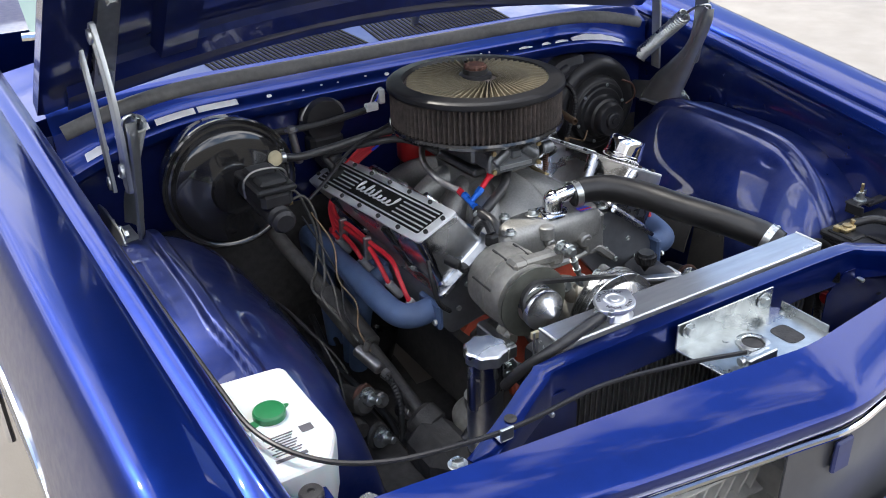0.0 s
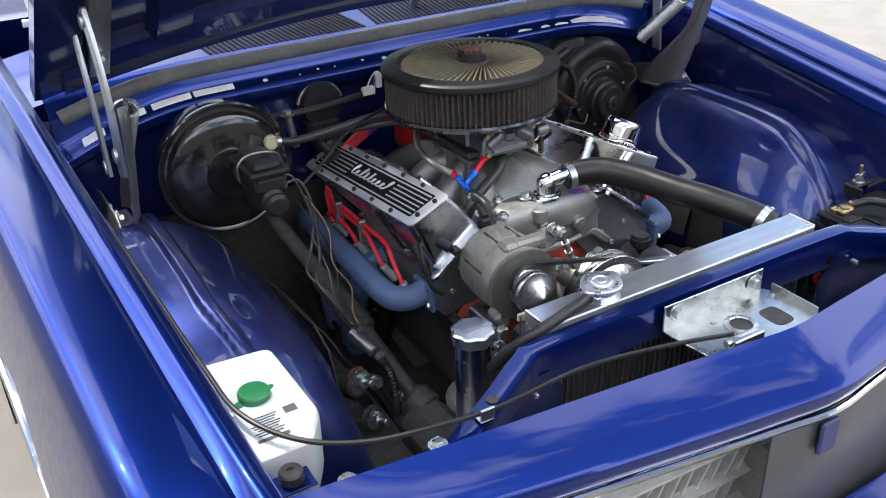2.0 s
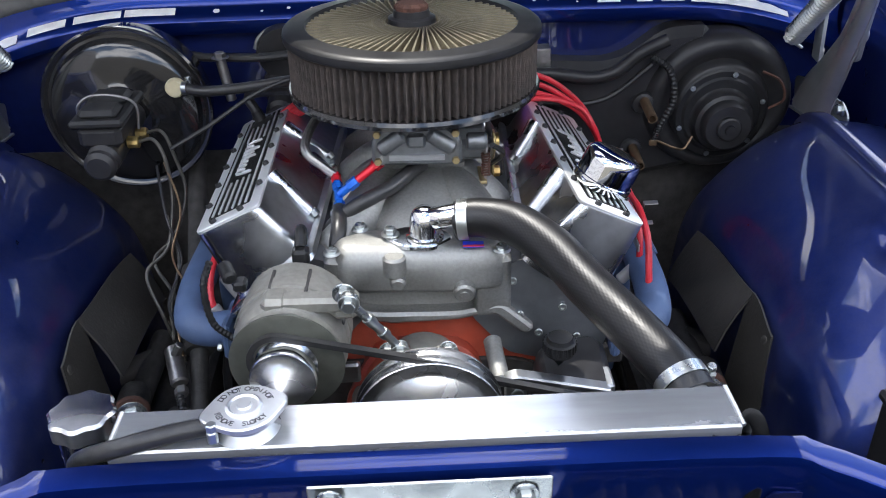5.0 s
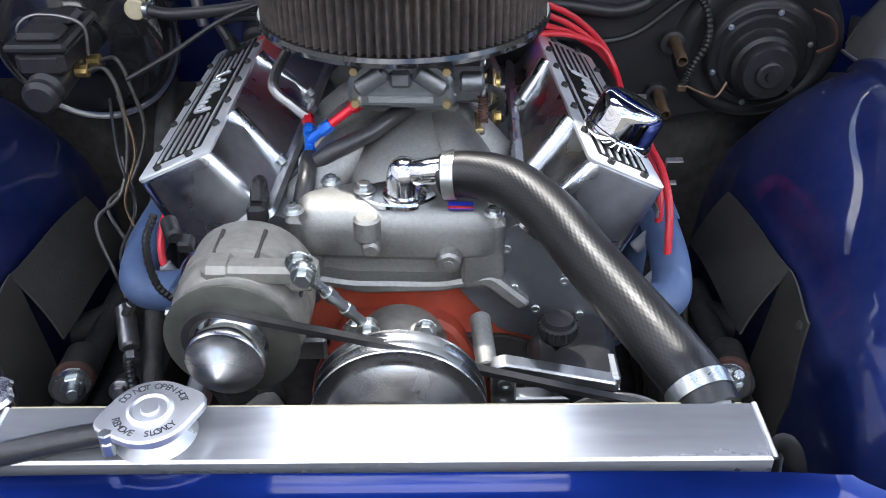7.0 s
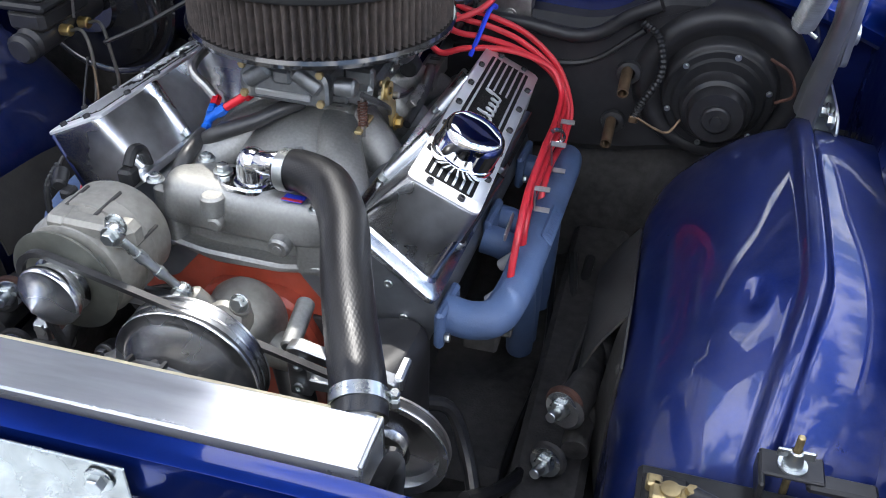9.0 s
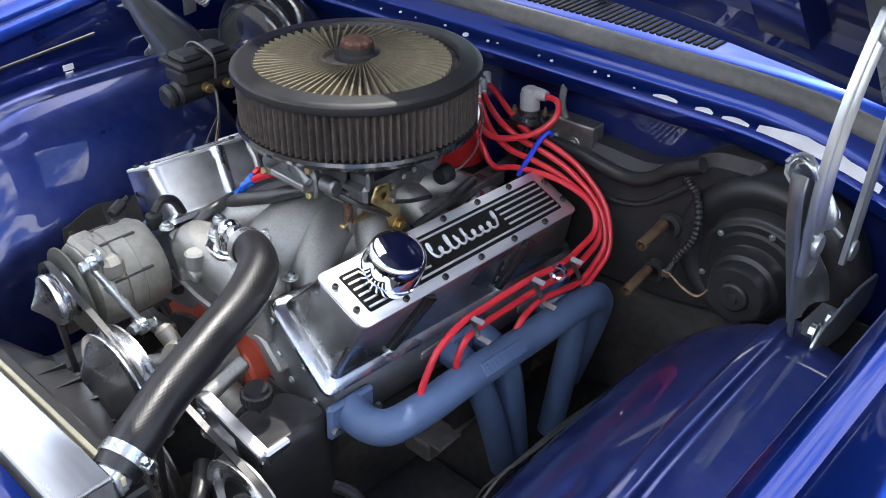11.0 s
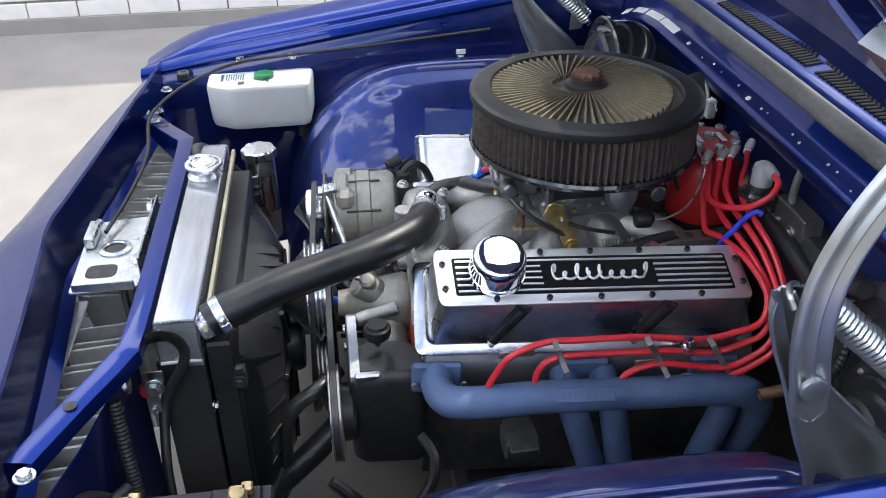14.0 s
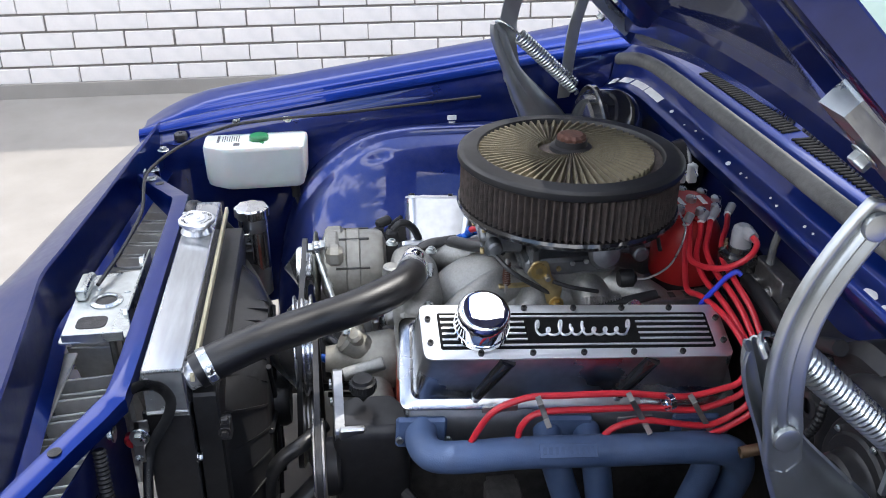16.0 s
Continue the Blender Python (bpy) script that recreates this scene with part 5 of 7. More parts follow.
for y in (-0.040, -0.018, 0.004, 0.026, 0.048):
    part("body_screw", hexbolt((0.080, y, 0.806 + 0.006 * math.sin(90 * y)), (1, 0, 0), 0.0045, 0.004, False), GOLD if y < 0 else ZINC, carb)
YZM = Matrix(((0, 0, 1, 0), (1, 0, 0, 0), (0, 1, 0, 0), (0, 0, 0, 1)))
part("throttle_lever", prism(rounded([(-0.072, 0.800), (-0.060, 0.822), (-0.038, 0.820), (-0.030, 0.790), (-0.012, 0.772), (-0.018, 0.742), (-0.036, 0.742), (-0.044, 0.775)], 0.006), 0.003, T(0.092, 0, 0) @ YZM), GOLD, carb, "yellow zinc throttle lever")
part("lever_ring", lathe([(0.006, 0), (0.013, 0), (0.013, 0.005), (0.006, 0.005)], 20, T(0.095, -0.053, 0.806) @ pose(0, 0, 0, 0, 90)), BRASS, carb, "round brass eye")
part("lever_nut", hexbolt((0.096, -0.022, 0.745), (1, 0, 0), 0.008, 0.008), BRASS, carb)
part("shaft", rod((0.02, -0.040, 0.795), (0.108, -0.040, 0.795), 0.0045, 10), STEEL, carb)
part("pump_spring", tube([(0.078 + 0.006 * math.cos(1.3 * i), -0.100 + 0.006 * math.sin(1.3 * i), 0.776 + 0.0008 * i) for i in range(46)], 0.0013, 5, 1), RUST, carb, "rusty pump spring")
part("pump_rod", rod((0.078, -0.100, 0.760), (0.078, -0.100, 0.822), 0.003, 8), STEEL, carb)
part("pump_arm", box(0.074, -0.086, 0.770, 0.010, 0.050, 0.005, 0.001), GOLD, carb)
part("link_rod", tube([(0.098, -0.030, 0.786), (0.102, 0.0, 0.776), (0.100, 0.044, 0.764)], 0.0035, 8), BLACK_SATIN, carb, "black link rod")
part("secondary_pod", lathe([(0, 0), (0.025, 0), (0.027, 0.006), (0.022, 0.016), (0.008, 0.020), (0, 0.020)], 24, T(0.078, 0.055, 0.822) @ pose(0, 0, 0, 0, 75)), CARB, carb, "round vacuum pod")
part("return_spring", tube([(0.104 + 0.0065 * math.cos(1.5 * i), 0.022 + 0.00105 * i, 0.750 + 0.0065 * math.sin(1.5 * i)) for i in range(60)], 0.0013, 5, 1), STEEL, carb, "coiled return spring")
part("cable_boot", tube([(0.106, -0.002, 0.732), (0.108, 0.05, 0.740), (0.106, 0.10, 0.748), (0.100, 0.14, 0.752)], [0.006, 0.007, 0.009, 0.008], 12), RUBBER, carb, "black cable boot")
part("dashpot", lathe([(0, 0), (0.013, 0), (0.015, 0.004), (0.015, 0.022), (0.009, 0.028), (0, 0.03)], 20, T(0.082, 0.082, 0.775) @ pose(0, 0, 0, -90)), PLASTIC, carb)
part("choke_cable", tube([(0.082, 0.112, 0.772), (0.085, 0.135, 0.776), (0.088, 0.165, 0.800), (0.080, 0.185, 0.850), (0.06, 0.18, 0.875)], 0.0018, 6), ZINC, carb, "thin bright cable")
brk = part("throttle_bracket", joined(box(0.092, 0.170, 0.742, 0.030, 0.085, 0.004, 0.001), box(0.106, 0.170, 0.732, 0.003, 0.085, 0.022, 0.001)), STEEL, carb, "pressed steel cable bracket")
for y in (0.145, 0.170, 0.195):
    part("bracket_slot", box(0.092, y, 0.7446, 0.016, 0.010, 0.0008, 0.0002), GRIME_SHADE, brk)
part("cable_end", rod((0.100, 0.205, 0.748), (0.100, 0.245, 0.752), 0.009, 14, 0.002), RUBBER, carb)
part("vacuum_tube", tube([(0.085, -0.12, 0.830), (0.10, -0.10, 0.812), (0.102, -0.07, 0.79), (0.09, -0.03, 0.76)], 0.004, 8), RUBBER, carb)
part("choke_horn", lathe([(0.060, 0.862), (0.066, 0.862), (0.066, 0.874), (0.060, 0.874)], 40, EM), CARB, carb)
for y, z, r in ((-0.118, 0.836, 0.012), (0.118, 0.812, 0.013)):
    part("bowl_vent", rod((0.050, y, z), (0.078, y, z), r, 16, 0.003), CARB, carb)

# ---- front drive: pump, pulleys, alternator, steering pump ----
pump = thing("water_pump", E(0.0, -0.33, 0.62), "dull cast water pump", "pump")
part("body", EG(lathe([(0, 0), (0.050, 0), (0.053, 0.01), (0.046, 0.05), (0.030, 0.075), (0.022, 0.12), (0, 0.12)], 28, T(0.004, -0.262, 0.572) @ pose(0, 0, 0, 90))), CAST_DULL, pump)
for a, b, r in (((0.004, -0.32, 0.59), (-0.034, -0.335, 0.640), 0.013), ((0.004, -0.32, 0.59), (0.034, -0.335, 0.640), 0.013), ((0.012, -0.29, 0.58), (0.014, -0.352, 0.622), 0.024), ((0.004, -0.30, 0.56), (0.09, -0.285, 0.530), 0.024), ((0.004, -0.30, 0.56), (-0.085, -0.285, 0.525), 0.024)):
    part("arm", EG(rod(a, b, r, 16, 0.006)), CAST_DULL, pump)
for p in ((-0.036, -0.343, 0.646), (0.036, -0.343, 0.646)):
    part("bolt", EG(hexbolt(p, (0, -1, 0.3), 0.008, 0.008)), ZINC, pump)
part("stud", EG(rod((0.092, -0.285, 0.622), (0.100, -0.352, 0.604), 0.0115, 16, 0.002)), CAST, pump, "round bracket spacer")


def pulley(name, at, r, depth, mat, label, cone=0.0, grooves=1):
    m = T(*at) @ pose(0, 0, 0, 90)
    prof = [(0, cone if cone else 0.0)]
    if cone:
        prof += [(r * 0.26, cone), (r * 0.31, cone - 0.002), (r * 0.82, 0.003), (r * 0.88, 0.0)]
    else:
        prof += [(r * 0.3, 0.0), (r * 0.32, -0.012), (r * 0.8, -0.014), (r * 0.86, -0.002)]
    prof += [(r * 0.99, 0.0), (r, -0.001)]
    z = -0.003
    for g in range(grooves):
        prof += [(r, z), (r * 0.90, z - 0.004), (r * 0.90, z - 0.007), (r, z - 0.011), (r, z - 0.014)]
        z -= 0.014
    prof += [(r * 0.9, z - 0.001), (0, z - 0.001)]
    k = len(prof) - 5 * grooves - 3
    return thing(name, at, label, "pulley"), lathe(prof[:k + 1], 56, m), lathe(prof[k:], 56, m)


for nm, at, r, lab, cone, gr in (("water_pump_pulley", E(0.014, -0.432, 0.605), 0.086, "polished cone-shaped water pump pulley", 0.046, 2),
                                 ("crank_pulley", E(0.0, -0.425, 0.44), 0.085, "steel crankshaft pulley low on the engine", 0.0, 2),
                                 ("steering_pump_pulley", (0.205, -0.415, 0.547), 0.074, "deep steel steering pump pulley with bright rims", 0.0, 1)):
    th, g, g2 = pulley(nm, at, r, 0, None, lab, cone, gr)
    part("hub", g, SPUN, th)
    part("grooved_rim", g2, POLISHED if cone else STEEL, th)

belt = thing("fan_belt", E(0, -0.42, 0.5), "narrow black V belt", "belt")


def belt_loop(circles, y, w=0.009, h=0.007):
    """A belt round circles (x, z, r), given in order round the outside."""
    pts = []
    n = len(circles)
    for i in range(n):
        x0, z0, r0 = circles[i - 1]
        x1, z1, r1 = circles[i]
        x2, z2, r2 = circles[(i + 1) % n]

        def touch(ax, az, ar, bx, bz, br):
            d = math.hypot(bx - ax, bz - az)
            base = math.atan2(bz - az, bx - ax)
            return base - math.acos(max(-1, min(1, (ar - br) / d)))
        a_in, a_out = touch(x0, z0, r0, x1, z1, r1), touch(x1, z1, r1, x2, z2, r2)
        while a_out < a_in:
            a_out += 2 * math.pi
        for k in range(10):
            a = a_in + (a_out - a_in) * k / 9
            pts.append((x1 + r1 * math.cos(a), z1 + r1 * math.sin(a)))
    rings = []
    m = len(pts)
    for i in range(m + 1):
        x, z = pts[i % m]
        xa, za = pts[(i - 1) % m]
        xb, zb = pts[(i + 1) % m]
        tx, tz = xb - xa, zb - za
        n_ = math.hypot(tx, tz) or 1
        ox, oz = tz / n_, -tx / n_
        rings.append([(x + ox * a, y + b, z + oz * a) for a, b in ((0, -w / 2), (0, w / 2), (-h, w / 2.8), (-h, -w / 2.8))])
    return loft(rings, cap=False)


part("belt", EG(belt_loop([(0.0, 0.44, 0.086), (0.014, 0.605, 0.081), (-0.153, 0.690, 0.034)], -0.4225)), RUBBER, belt)
belt2 = thing("steering_belt", (0.1, -0.42, 0.5), "second black V belt low down", "belt")
part("belt", belt_loop([(-0.012, 0.46, 0.086), (0.205, 0.547, 0.073), (0.0, 0.62, 0.06)], -0.4065), RUBBER, belt2)

ALT = Vector((-0.169, -0.28, 0.695))
AMX = T(*ALT) @ pose(0, 0, 0, 90, 0, -2)
alt = thing("alternator", tuple(ALT), "dull grey cast alternator with a polished nose", "alternator")
part("rear_case", lathe([(0, -0.006), (0.045, -0.006), (0.060, 0.0), (0.066, 0.010), (0.0665, 0.040), (0.0655, 0.0415)], 48, AMX), CAST_DULL, alt, "cast rear case")
part("stator", lathe([(0.064, 0.040), (0.0685, 0.0425), (0.0685, 0.064), (0.064, 0.066)], 48, AMX), CAST_DULL, alt, "laminated stator ring")
part("front_case", lathe([(0.0655, 0.065), (0.067, 0.067), (0.067, 0.092), (0.062, 0.104), (0.045, 0.112), (0.02, 0.114), (0, 0.114)], 48, AMX), CAST_DULL, alt, "cast front case")
for a in (0.4, 1.25, 1.9, 2.8, 3.9, 5.2):
    part("case_slot", box(0.0672 * math.cos(a), 0.0672 * math.sin(a), 0.054, 0.004, 0.004, 0.060, 0.001, AMX), GRIME_SHADE, alt, "dark cooling slot")
part("fan", lathe([(0, 0.117), (0.058, 0.117), (0.064, 0.118), (0.066, 0.120), (0.066, 0.1225), (0.060, 0.124), (0.035, 0.122), (0, 0.122)], 56, AMX), FAN_GREEN, alt, "thin steel fan disc")
part("pulley", lathe([(0, 0.124), (0.034, 0.124), (0.036, 0.127), (0.031, 0.131), (0.031, 0.136), (0.036, 0.140), (0.036, 0.143), (0, 0.143)], 48, AMX), POLISHED, alt, "polished grooved pulley")
part("nose", lathe([(0.036, 0.143), (0.0378, 0.145), (0.0380, 0.152), (0.0365, 0.1555), (0.033, 0.1565), (0.0235, 0.1625), (0.0125, 0.1705), (0.0045, 0.1775), (0.002, 0.1795), (0, 0.180)], 48, AMX), SPUN, alt, "polished pointed nose")
part("arm", joined(box(0.034, 0.061, 0.090, 0.078, 0.020, 0.024, 0.005, AMX), box(-0.012, 0.062, 0.086, 0.030, 0.018, 0.034, 0.006, AMX)), CAST_DULL, alt, "cast mounting arm")
part("arm_screw", capscrew((-0.182, -0.376, 0.757), (0, -1, 0.1), 0.0045, 0.003), GRIME_SHADE, alt)
part("lug", box(0.066, 0.056, 0.085, 0.034, 0.034, 0.030, 0.008, AMX), CAST_DULL, alt)
part("lug", box(-0.030, -0.075, 0.085, 0.030, 0.035, 0.04, 0.008, AMX), CAST_DULL, alt)
part("lug_bolt", hexbolt((-0.104, -0.382, 0.773), (0, -1, 0), 0.009, 0.009), ZINC, alt)
part("lug_bolt", hexbolt((-0.222, -0.40, 0.617), (0, -1, 0), 0.009, 0.010), ZINC, alt)
part("connector", joined(box(-0.165, -0.262, 0.752, 0.020, 0.022, 0.026, 0.004), tube([(-0.165, -0.26, 0.765), (-0.165, -0.245, 0.778), (-0.166, -0.225, 0.768), (-0.17, -0.21, 0.735)], 0.007, 10)), PLASTIC, alt, "black plug and lead")
part("lower_bracket", joined(box(-0.222, -0.36, 0.612, 0.022, 0.10, 0.026, 0.003), box(-0.16, -0.30, 0.600, 0.12, 0.012, 0.03, 0.003)), MILLED, alt)
link = thing("adjuster_link", (-0.07, -0.38, 0.73), "zinc turnbuckle between alternator and pump", "turnbuckle")
m, n = along((-0.094, -0.398, 0.768), (-0.047, -0.372, 0.690))
part("rod", lathe([(0, 0), (0.005, 0), (0.005, n * 0.3), (0.007, n * 0.3), (0.007, n * 0.42), (0.0055, n * 0.42), (0.0055, n * 0.62), (0.007, n * 0.62), (0.007, n * 0.72), (0.005, n * 0.72), (0.005, n), (0, n)], 12, m), ZINC, link)
for p in ((-0.098, -0.396, 0.772), (-0.045, -0.372, 0.685)):
    part("rod_end", joined(lathe([(0.006, -0.005), (0.011, -0.005), (0.012, 0), (0.011, 0.005), (0.006, 0.005)], 20, T(*p) @ pose(0, 0, 0, 90)), hexbolt((p[0], p[1] - 0.006, p[2]), (0, -1, 0), 0.008, 0.008)), ZINC, link)

ps = thing("steering_pump", (0.18, -0.34, 0.52), "black power steering pump with a reservoir cap", "pump")
part("reservoir", joined(loft([[(x, y, z) for x, y in rounded([(0.162 - e, -0.385 + f), (0.215 - f, -0.385 + f), (0.222 - f, -0.27), (0.162 - e, -0.265 - f), (0.122 + f, -0.29), (0.122 + f, -0.36)], 0.022, 4)] for e, f, z in ((0.0, 0.008, 0.44), (0.0, 0.0, 0.455), (0.0, 0.0, 0.600), (0.0, 0.004, 0.613), (0.0, 0.012, 0.620))]), rod((0.190, -0.405, 0.535), (0.190, -0.375, 0.535), 0.045, 28, 0.006)), BLACK_SATIN, ps, smooth=40)
part("cap", lathe([(0, 0.645), (0.015, 0.645), (0.017, 0.640), (0.020, 0.638), (0.0205, 0.628), (0.019, 0.622), (0.014, 0.62), (0, 0.60)], 24, T(0.150, -0.335, 0.022)), PLASTIC, ps, "ribbed black cap")
part("cap_rib", joined(*[box(0.150 + 0.0205 * math.cos(a), -0.335 + 0.0205 * math.sin(a), 0.655, 0.002, 0.002, 0.012, 0.0005) for a in np.linspace(0, 6.28, 25)[:-1]]), PLASTIC, ps)

br = part("bracket", joined(prism(rounded([(0.078, 0.640), (0.092, 0.645), (0.208, 0.618), (0.212, 0.604), (0.098, 0.628), (0.082, 0.628)], 0.004), 0.016, T(0, -0.366, 0) @ pose(0, 0, 0, 90), 0.002),
                            prism(rounded([(0.078, 0.636), (0.104, 0.632), (0.106, 0.570), (0.080, 0.570)], 0.004), 0.016, T(0, -0.3665, 0) @ pose(0, 0, 0, 90), 0.002),
                            prism(rounded([(0.098, 0.598), (0.206, 0.598), (0.212, 0.612), (0.206, 0.585), (0.098, 0.580)], 0.003), 0.016, T(0, -0.3655, 0) @ pose(0, 0, 0, 90), 0.002),
                            box(0.208, -0.355, 0.575, 0.012, 0.04, 0.09, 0.003)), MILLED, ps, "milled triangular bracket")
part("bracket_bolt", capscrew((0.093, -0.384, 0.621), (0, -1, 0), 0.008, 0.004), ZINC, br)
part("bracket_bolt", capscrew((0.092, -0.384, 0.585), (0, -1, 0), 0.007, 0.004), ZINC, br)
part("hose", tube([(0.20, -0.29, 0.50), (0.24, -0.26, 0.47), (0.27, -0.28, 0.42), (0.30, -0.34, 0.38)], 0.010, 10), RUBBER, ps)

# thin wiring on the booster side
wr = thing("sensor_wire", (-0.36, -0.1, 0.6), "thin dark and tan wires hanging past the header", "wiring")
part("wire", tube([(-0.395, 0.02, 0.76), (-0.372, -0.02, 0.70), (-0.385, -0.06, 0.645), (-0.365, -0.09, 0.60), (-0.378, -0.12, 0.56), (-0.37, -0.15, 0.525)], 0.0018, 6), OLD_BRASS, wr, "tan wire")
part("wire", tube([(-0.410, 0.03, 0.75), (-0.392, -0.03, 0.69), (-0.376, -0.05, 0.63), (-0.392, -0.10, 0.585), (-0.372, -0.13, 0.545)], 0.0022, 6), BLACK_SATIN, wr)
part("wire", tube([(-0.285, -0.235, 0.735), (-0.292, -0.258, 0.71), (-0.285, -0.27, 0.665), (-0.262, -0.272, 0.64)], 0.0045, 8, 12, rings=0.0005), PLASTIC, wr, "ribbed sleeve")
part("plug", joined(rod((-0.262, -0.258, 0.742), (-0.250, -0.285, 0.737), 0.0095, 12, 0.003), box(-0.240, -0.282, 0.728, 0.016, 0.02, 0.014, 0.003)), PLASTIC, wr, "black alternator plug")
for k, (x, y, z) in enumerate(((-0.345, -0.245, 0.43), (-0.36, -0.30, 0.40), (-0.30, -0.23, 0.40), (-0.385, -0.215, 0.455))):
    nb = thing("chassis_nut", (x, y, z), "dull steel nut low on the chassis", "nut", "chassis nuts")
    part("head", hexbolt((x, y, z), (0.1, -1, 0.4), 0.010, 0.011), STEEL, nb)
    part("boss", rod((x, y, z), (x, y + 0.03, z - 0.012), 0.016, 14, 0.004), GRIME_SHADE, nb)

# ---- breather, on the front of one cover ----
br_at = Vector(cover_pt(1, -0.001, -0.166, 0.0))
BM = EM @ T(*br_at) @ Vector((NP.x, 0, NP.y)).to_track_quat("Z", "Y").to_matrix().to_4x4()
bre = thing("oil_breather", tuple(BM.translation), "round chrome push-in oil breather", "breather")
part("cap", lathe([(0.022, 0.003), (0.039, 0.006), (0.0405, 0.009), (0.040, 0.017), (0.0385, 0.018), (0.0380, 0.038), (0.0376, 0.044), (0.0358, 0.0490), (0.0325, 0.0520), (0.0285, 0.0531), (0.014, 0.05365), (0, 0.0538)], 48, BM), CHROME, bre)
part("grommet", lathe([(0.016, -0.004), (0.022, 0.0), (0.022, 0.004), (0.0, 0.004)], 28, BM), RUBBER, bre)
for i in range(16):
    a = 2 * math.pi * i / 16
    part("louvre", box(0.0396, 0, 0.0115, 0.0012, 0.0045, 0.005, 0.0004, BM @ pose(0, 0, 0, 0, 0, math.degrees(a))), GRIME_SHADE, bre)
g_at = Vector(cover_pt(-1, 0.0, 0.175, 0.0))
GM_ = EM @ T(*g_at) @ Vector((-NP.x, 0, NP.y)).to_track_quat("Z", "Y").to_matrix().to_4x4()
pcv = thing("pcv_valve", tuple(GM_.translation), "black breather valve in the rear of a cover", "valve")
part("valve", lathe([(0, -0.003), (0.020, -0.003), (0.021, 0.002), (0.016, 0.004), (0.010, 0.006), (0.009, 0.022), (0.006, 0.024), (0, 0.03)], 24, GM_), PLASTIC, pcv)
part("hose", tube([tuple(GM_ @ Vector((0, 0, 0.022))), tuple(GM_ @ Vector((0, 0.01, 0.05))), E(-0.15, 0.12, 0.83), E(-0.10, 0.09, 0.82), E(-0.07, 0.06, 0.80)], 0.008, 10), RUBBER, pcv)

# ---- fuel line ----
fuel = thing("fuel_line", (-0.12, -0.12, 0.75), "fuel feed with red and blue anodised fittings", "fuel line")
part("tee", joined(rod((-0.1235, -0.142, 0.762), (-0.1270, -0.110, 0.775), 0.0058, 12), rod((-0.1240, -0.131, 0.770), (-0.106, -0.130, 0.784), 0.0058, 12)), BLUE_ANOD, fuel, "blue anodised tee piece")
part("blue_nut", hexbolt((-0.1112, -0.1305, 0.780), (0.80, 0.12, 0.58), 0.0078, 0.015, False), BLUE_ANOD, fuel)
part("blue_nut", hexbolt((-0.1235, -0.138, 0.764), (0.05, -0.92, -0.40), 0.0076, 0.016, False), BLUE_ANOD, fuel)
part("blue_nut", hexbolt((-0.1250, -0.122, 0.7715), (-0.15, 0.9, 0.32), 0.0074, 0.014, False), BLUE_ANOD, fuel)
part("red_tube", joined(rod((-0.102, -0.129, 0.787), (-0.066, -0.116, 0.810), 0.0056, 14), hexbolt((-0.076, -0.1195, 0.8035), (0.80, 0.28, 0.52), 0.0080, 0.012, False)), RED_ANOD, fuel, "red anodised tube end")
part("red_nut", hexbolt((-0.1275, -0.107, 0.776), (-0.15, 0.9, 0.32), 0.0070, 0.016, False), RED_ANOD, fuel)
part("inlet", rod((-0.069, -0.117, 0.808), E(-0.038, -0.115, 0.832), 0.010, 14, 0.003), CAST, fuel)
part("braided_line", tube([(-0.130, -0.093, 0.781), (-0.148, -0.084, 0.792), (-0.170, -0.075, 0.812), (-0.165, -0.02, 0.825), (-0.135, 0.03, 0.845), (-0.10, 0.06, 0.85)], 0.0065, 10), STEEL, fuel, "bright bent fuel tube")
part("rubber_hose", tube([(-0.1230, -0.150, 0.758), (-0.1225, -0.172, 0.756), (-0.1225, -0.205, 0.750), (-0.130, -0.240, 0.715), (-0.142, -0.252, 0.670), (-0.150, -0.256, 0.63)], 0.0105, 12), RUBBER, fuel)
part("clamp", clamp((-0.1228, -0.158, 0.754), (0, -0.8, -0.5), 0.011, 0.008), ZINC, fuel)
heat = thing("bypass_hose", (-0.06, -0.17, 0.74), "short ribbed black hose beside the manifold", "hose")
part("hose", tube([(-0.010, -0.088, 0.792), (-0.034, -0.118, 0.788), (-0.052, -0.134, 0.781), (-0.077, -0.148, 0.774), (-0.104, -0.160, 0.764), (-0.136, -0.163, 0.735), (-0.150, -0.17, 0.70)], 0.0105, 14), RUBBER, heat)

# ---- distributor and leads ----
D0 = Vector((-0.023, 0.233, 0.0))
dist = thing("distributor", (D0.x, D0.y, 0.70), "red distributor with a clamp-on lead cap", "distributor")
part("base", lathe([(0, 0.66), (0.05, 0.66), (0.052, 0.67), (0.052, 0.72), (0.048, 0.73), (0, 0.73)], 36, T(D0.x, D0.y, 0)), BLACK_SATIN, dist)
part("cap", lathe([(0.056, 0.722), (0.058, 0.726), (0.0575, 0.790), (0.054, 0.812), (0.045, 0.828), (0.038, 0.836), (0, 0.836)], 48, T(D0.x, D0.y, 0)), RED_CAP, dist, "red moulded cap")
lob = []
for i in range(96):
    a = 2 * math.pi * i / 96
    r = 0.042 + 0.010 * max(0.0, math.cos(8 * a)) ** 0.6
    lob.append((r * math.cos(a), r * math.sin(a)))
ret = part("retainer", prism(lob, 0.010, T(D0.x, D0.y, 0.846) @ pose(0, 0, 0, -2, 6), 0.003), RED_CAP, dist, "red scalloped lead retainer")
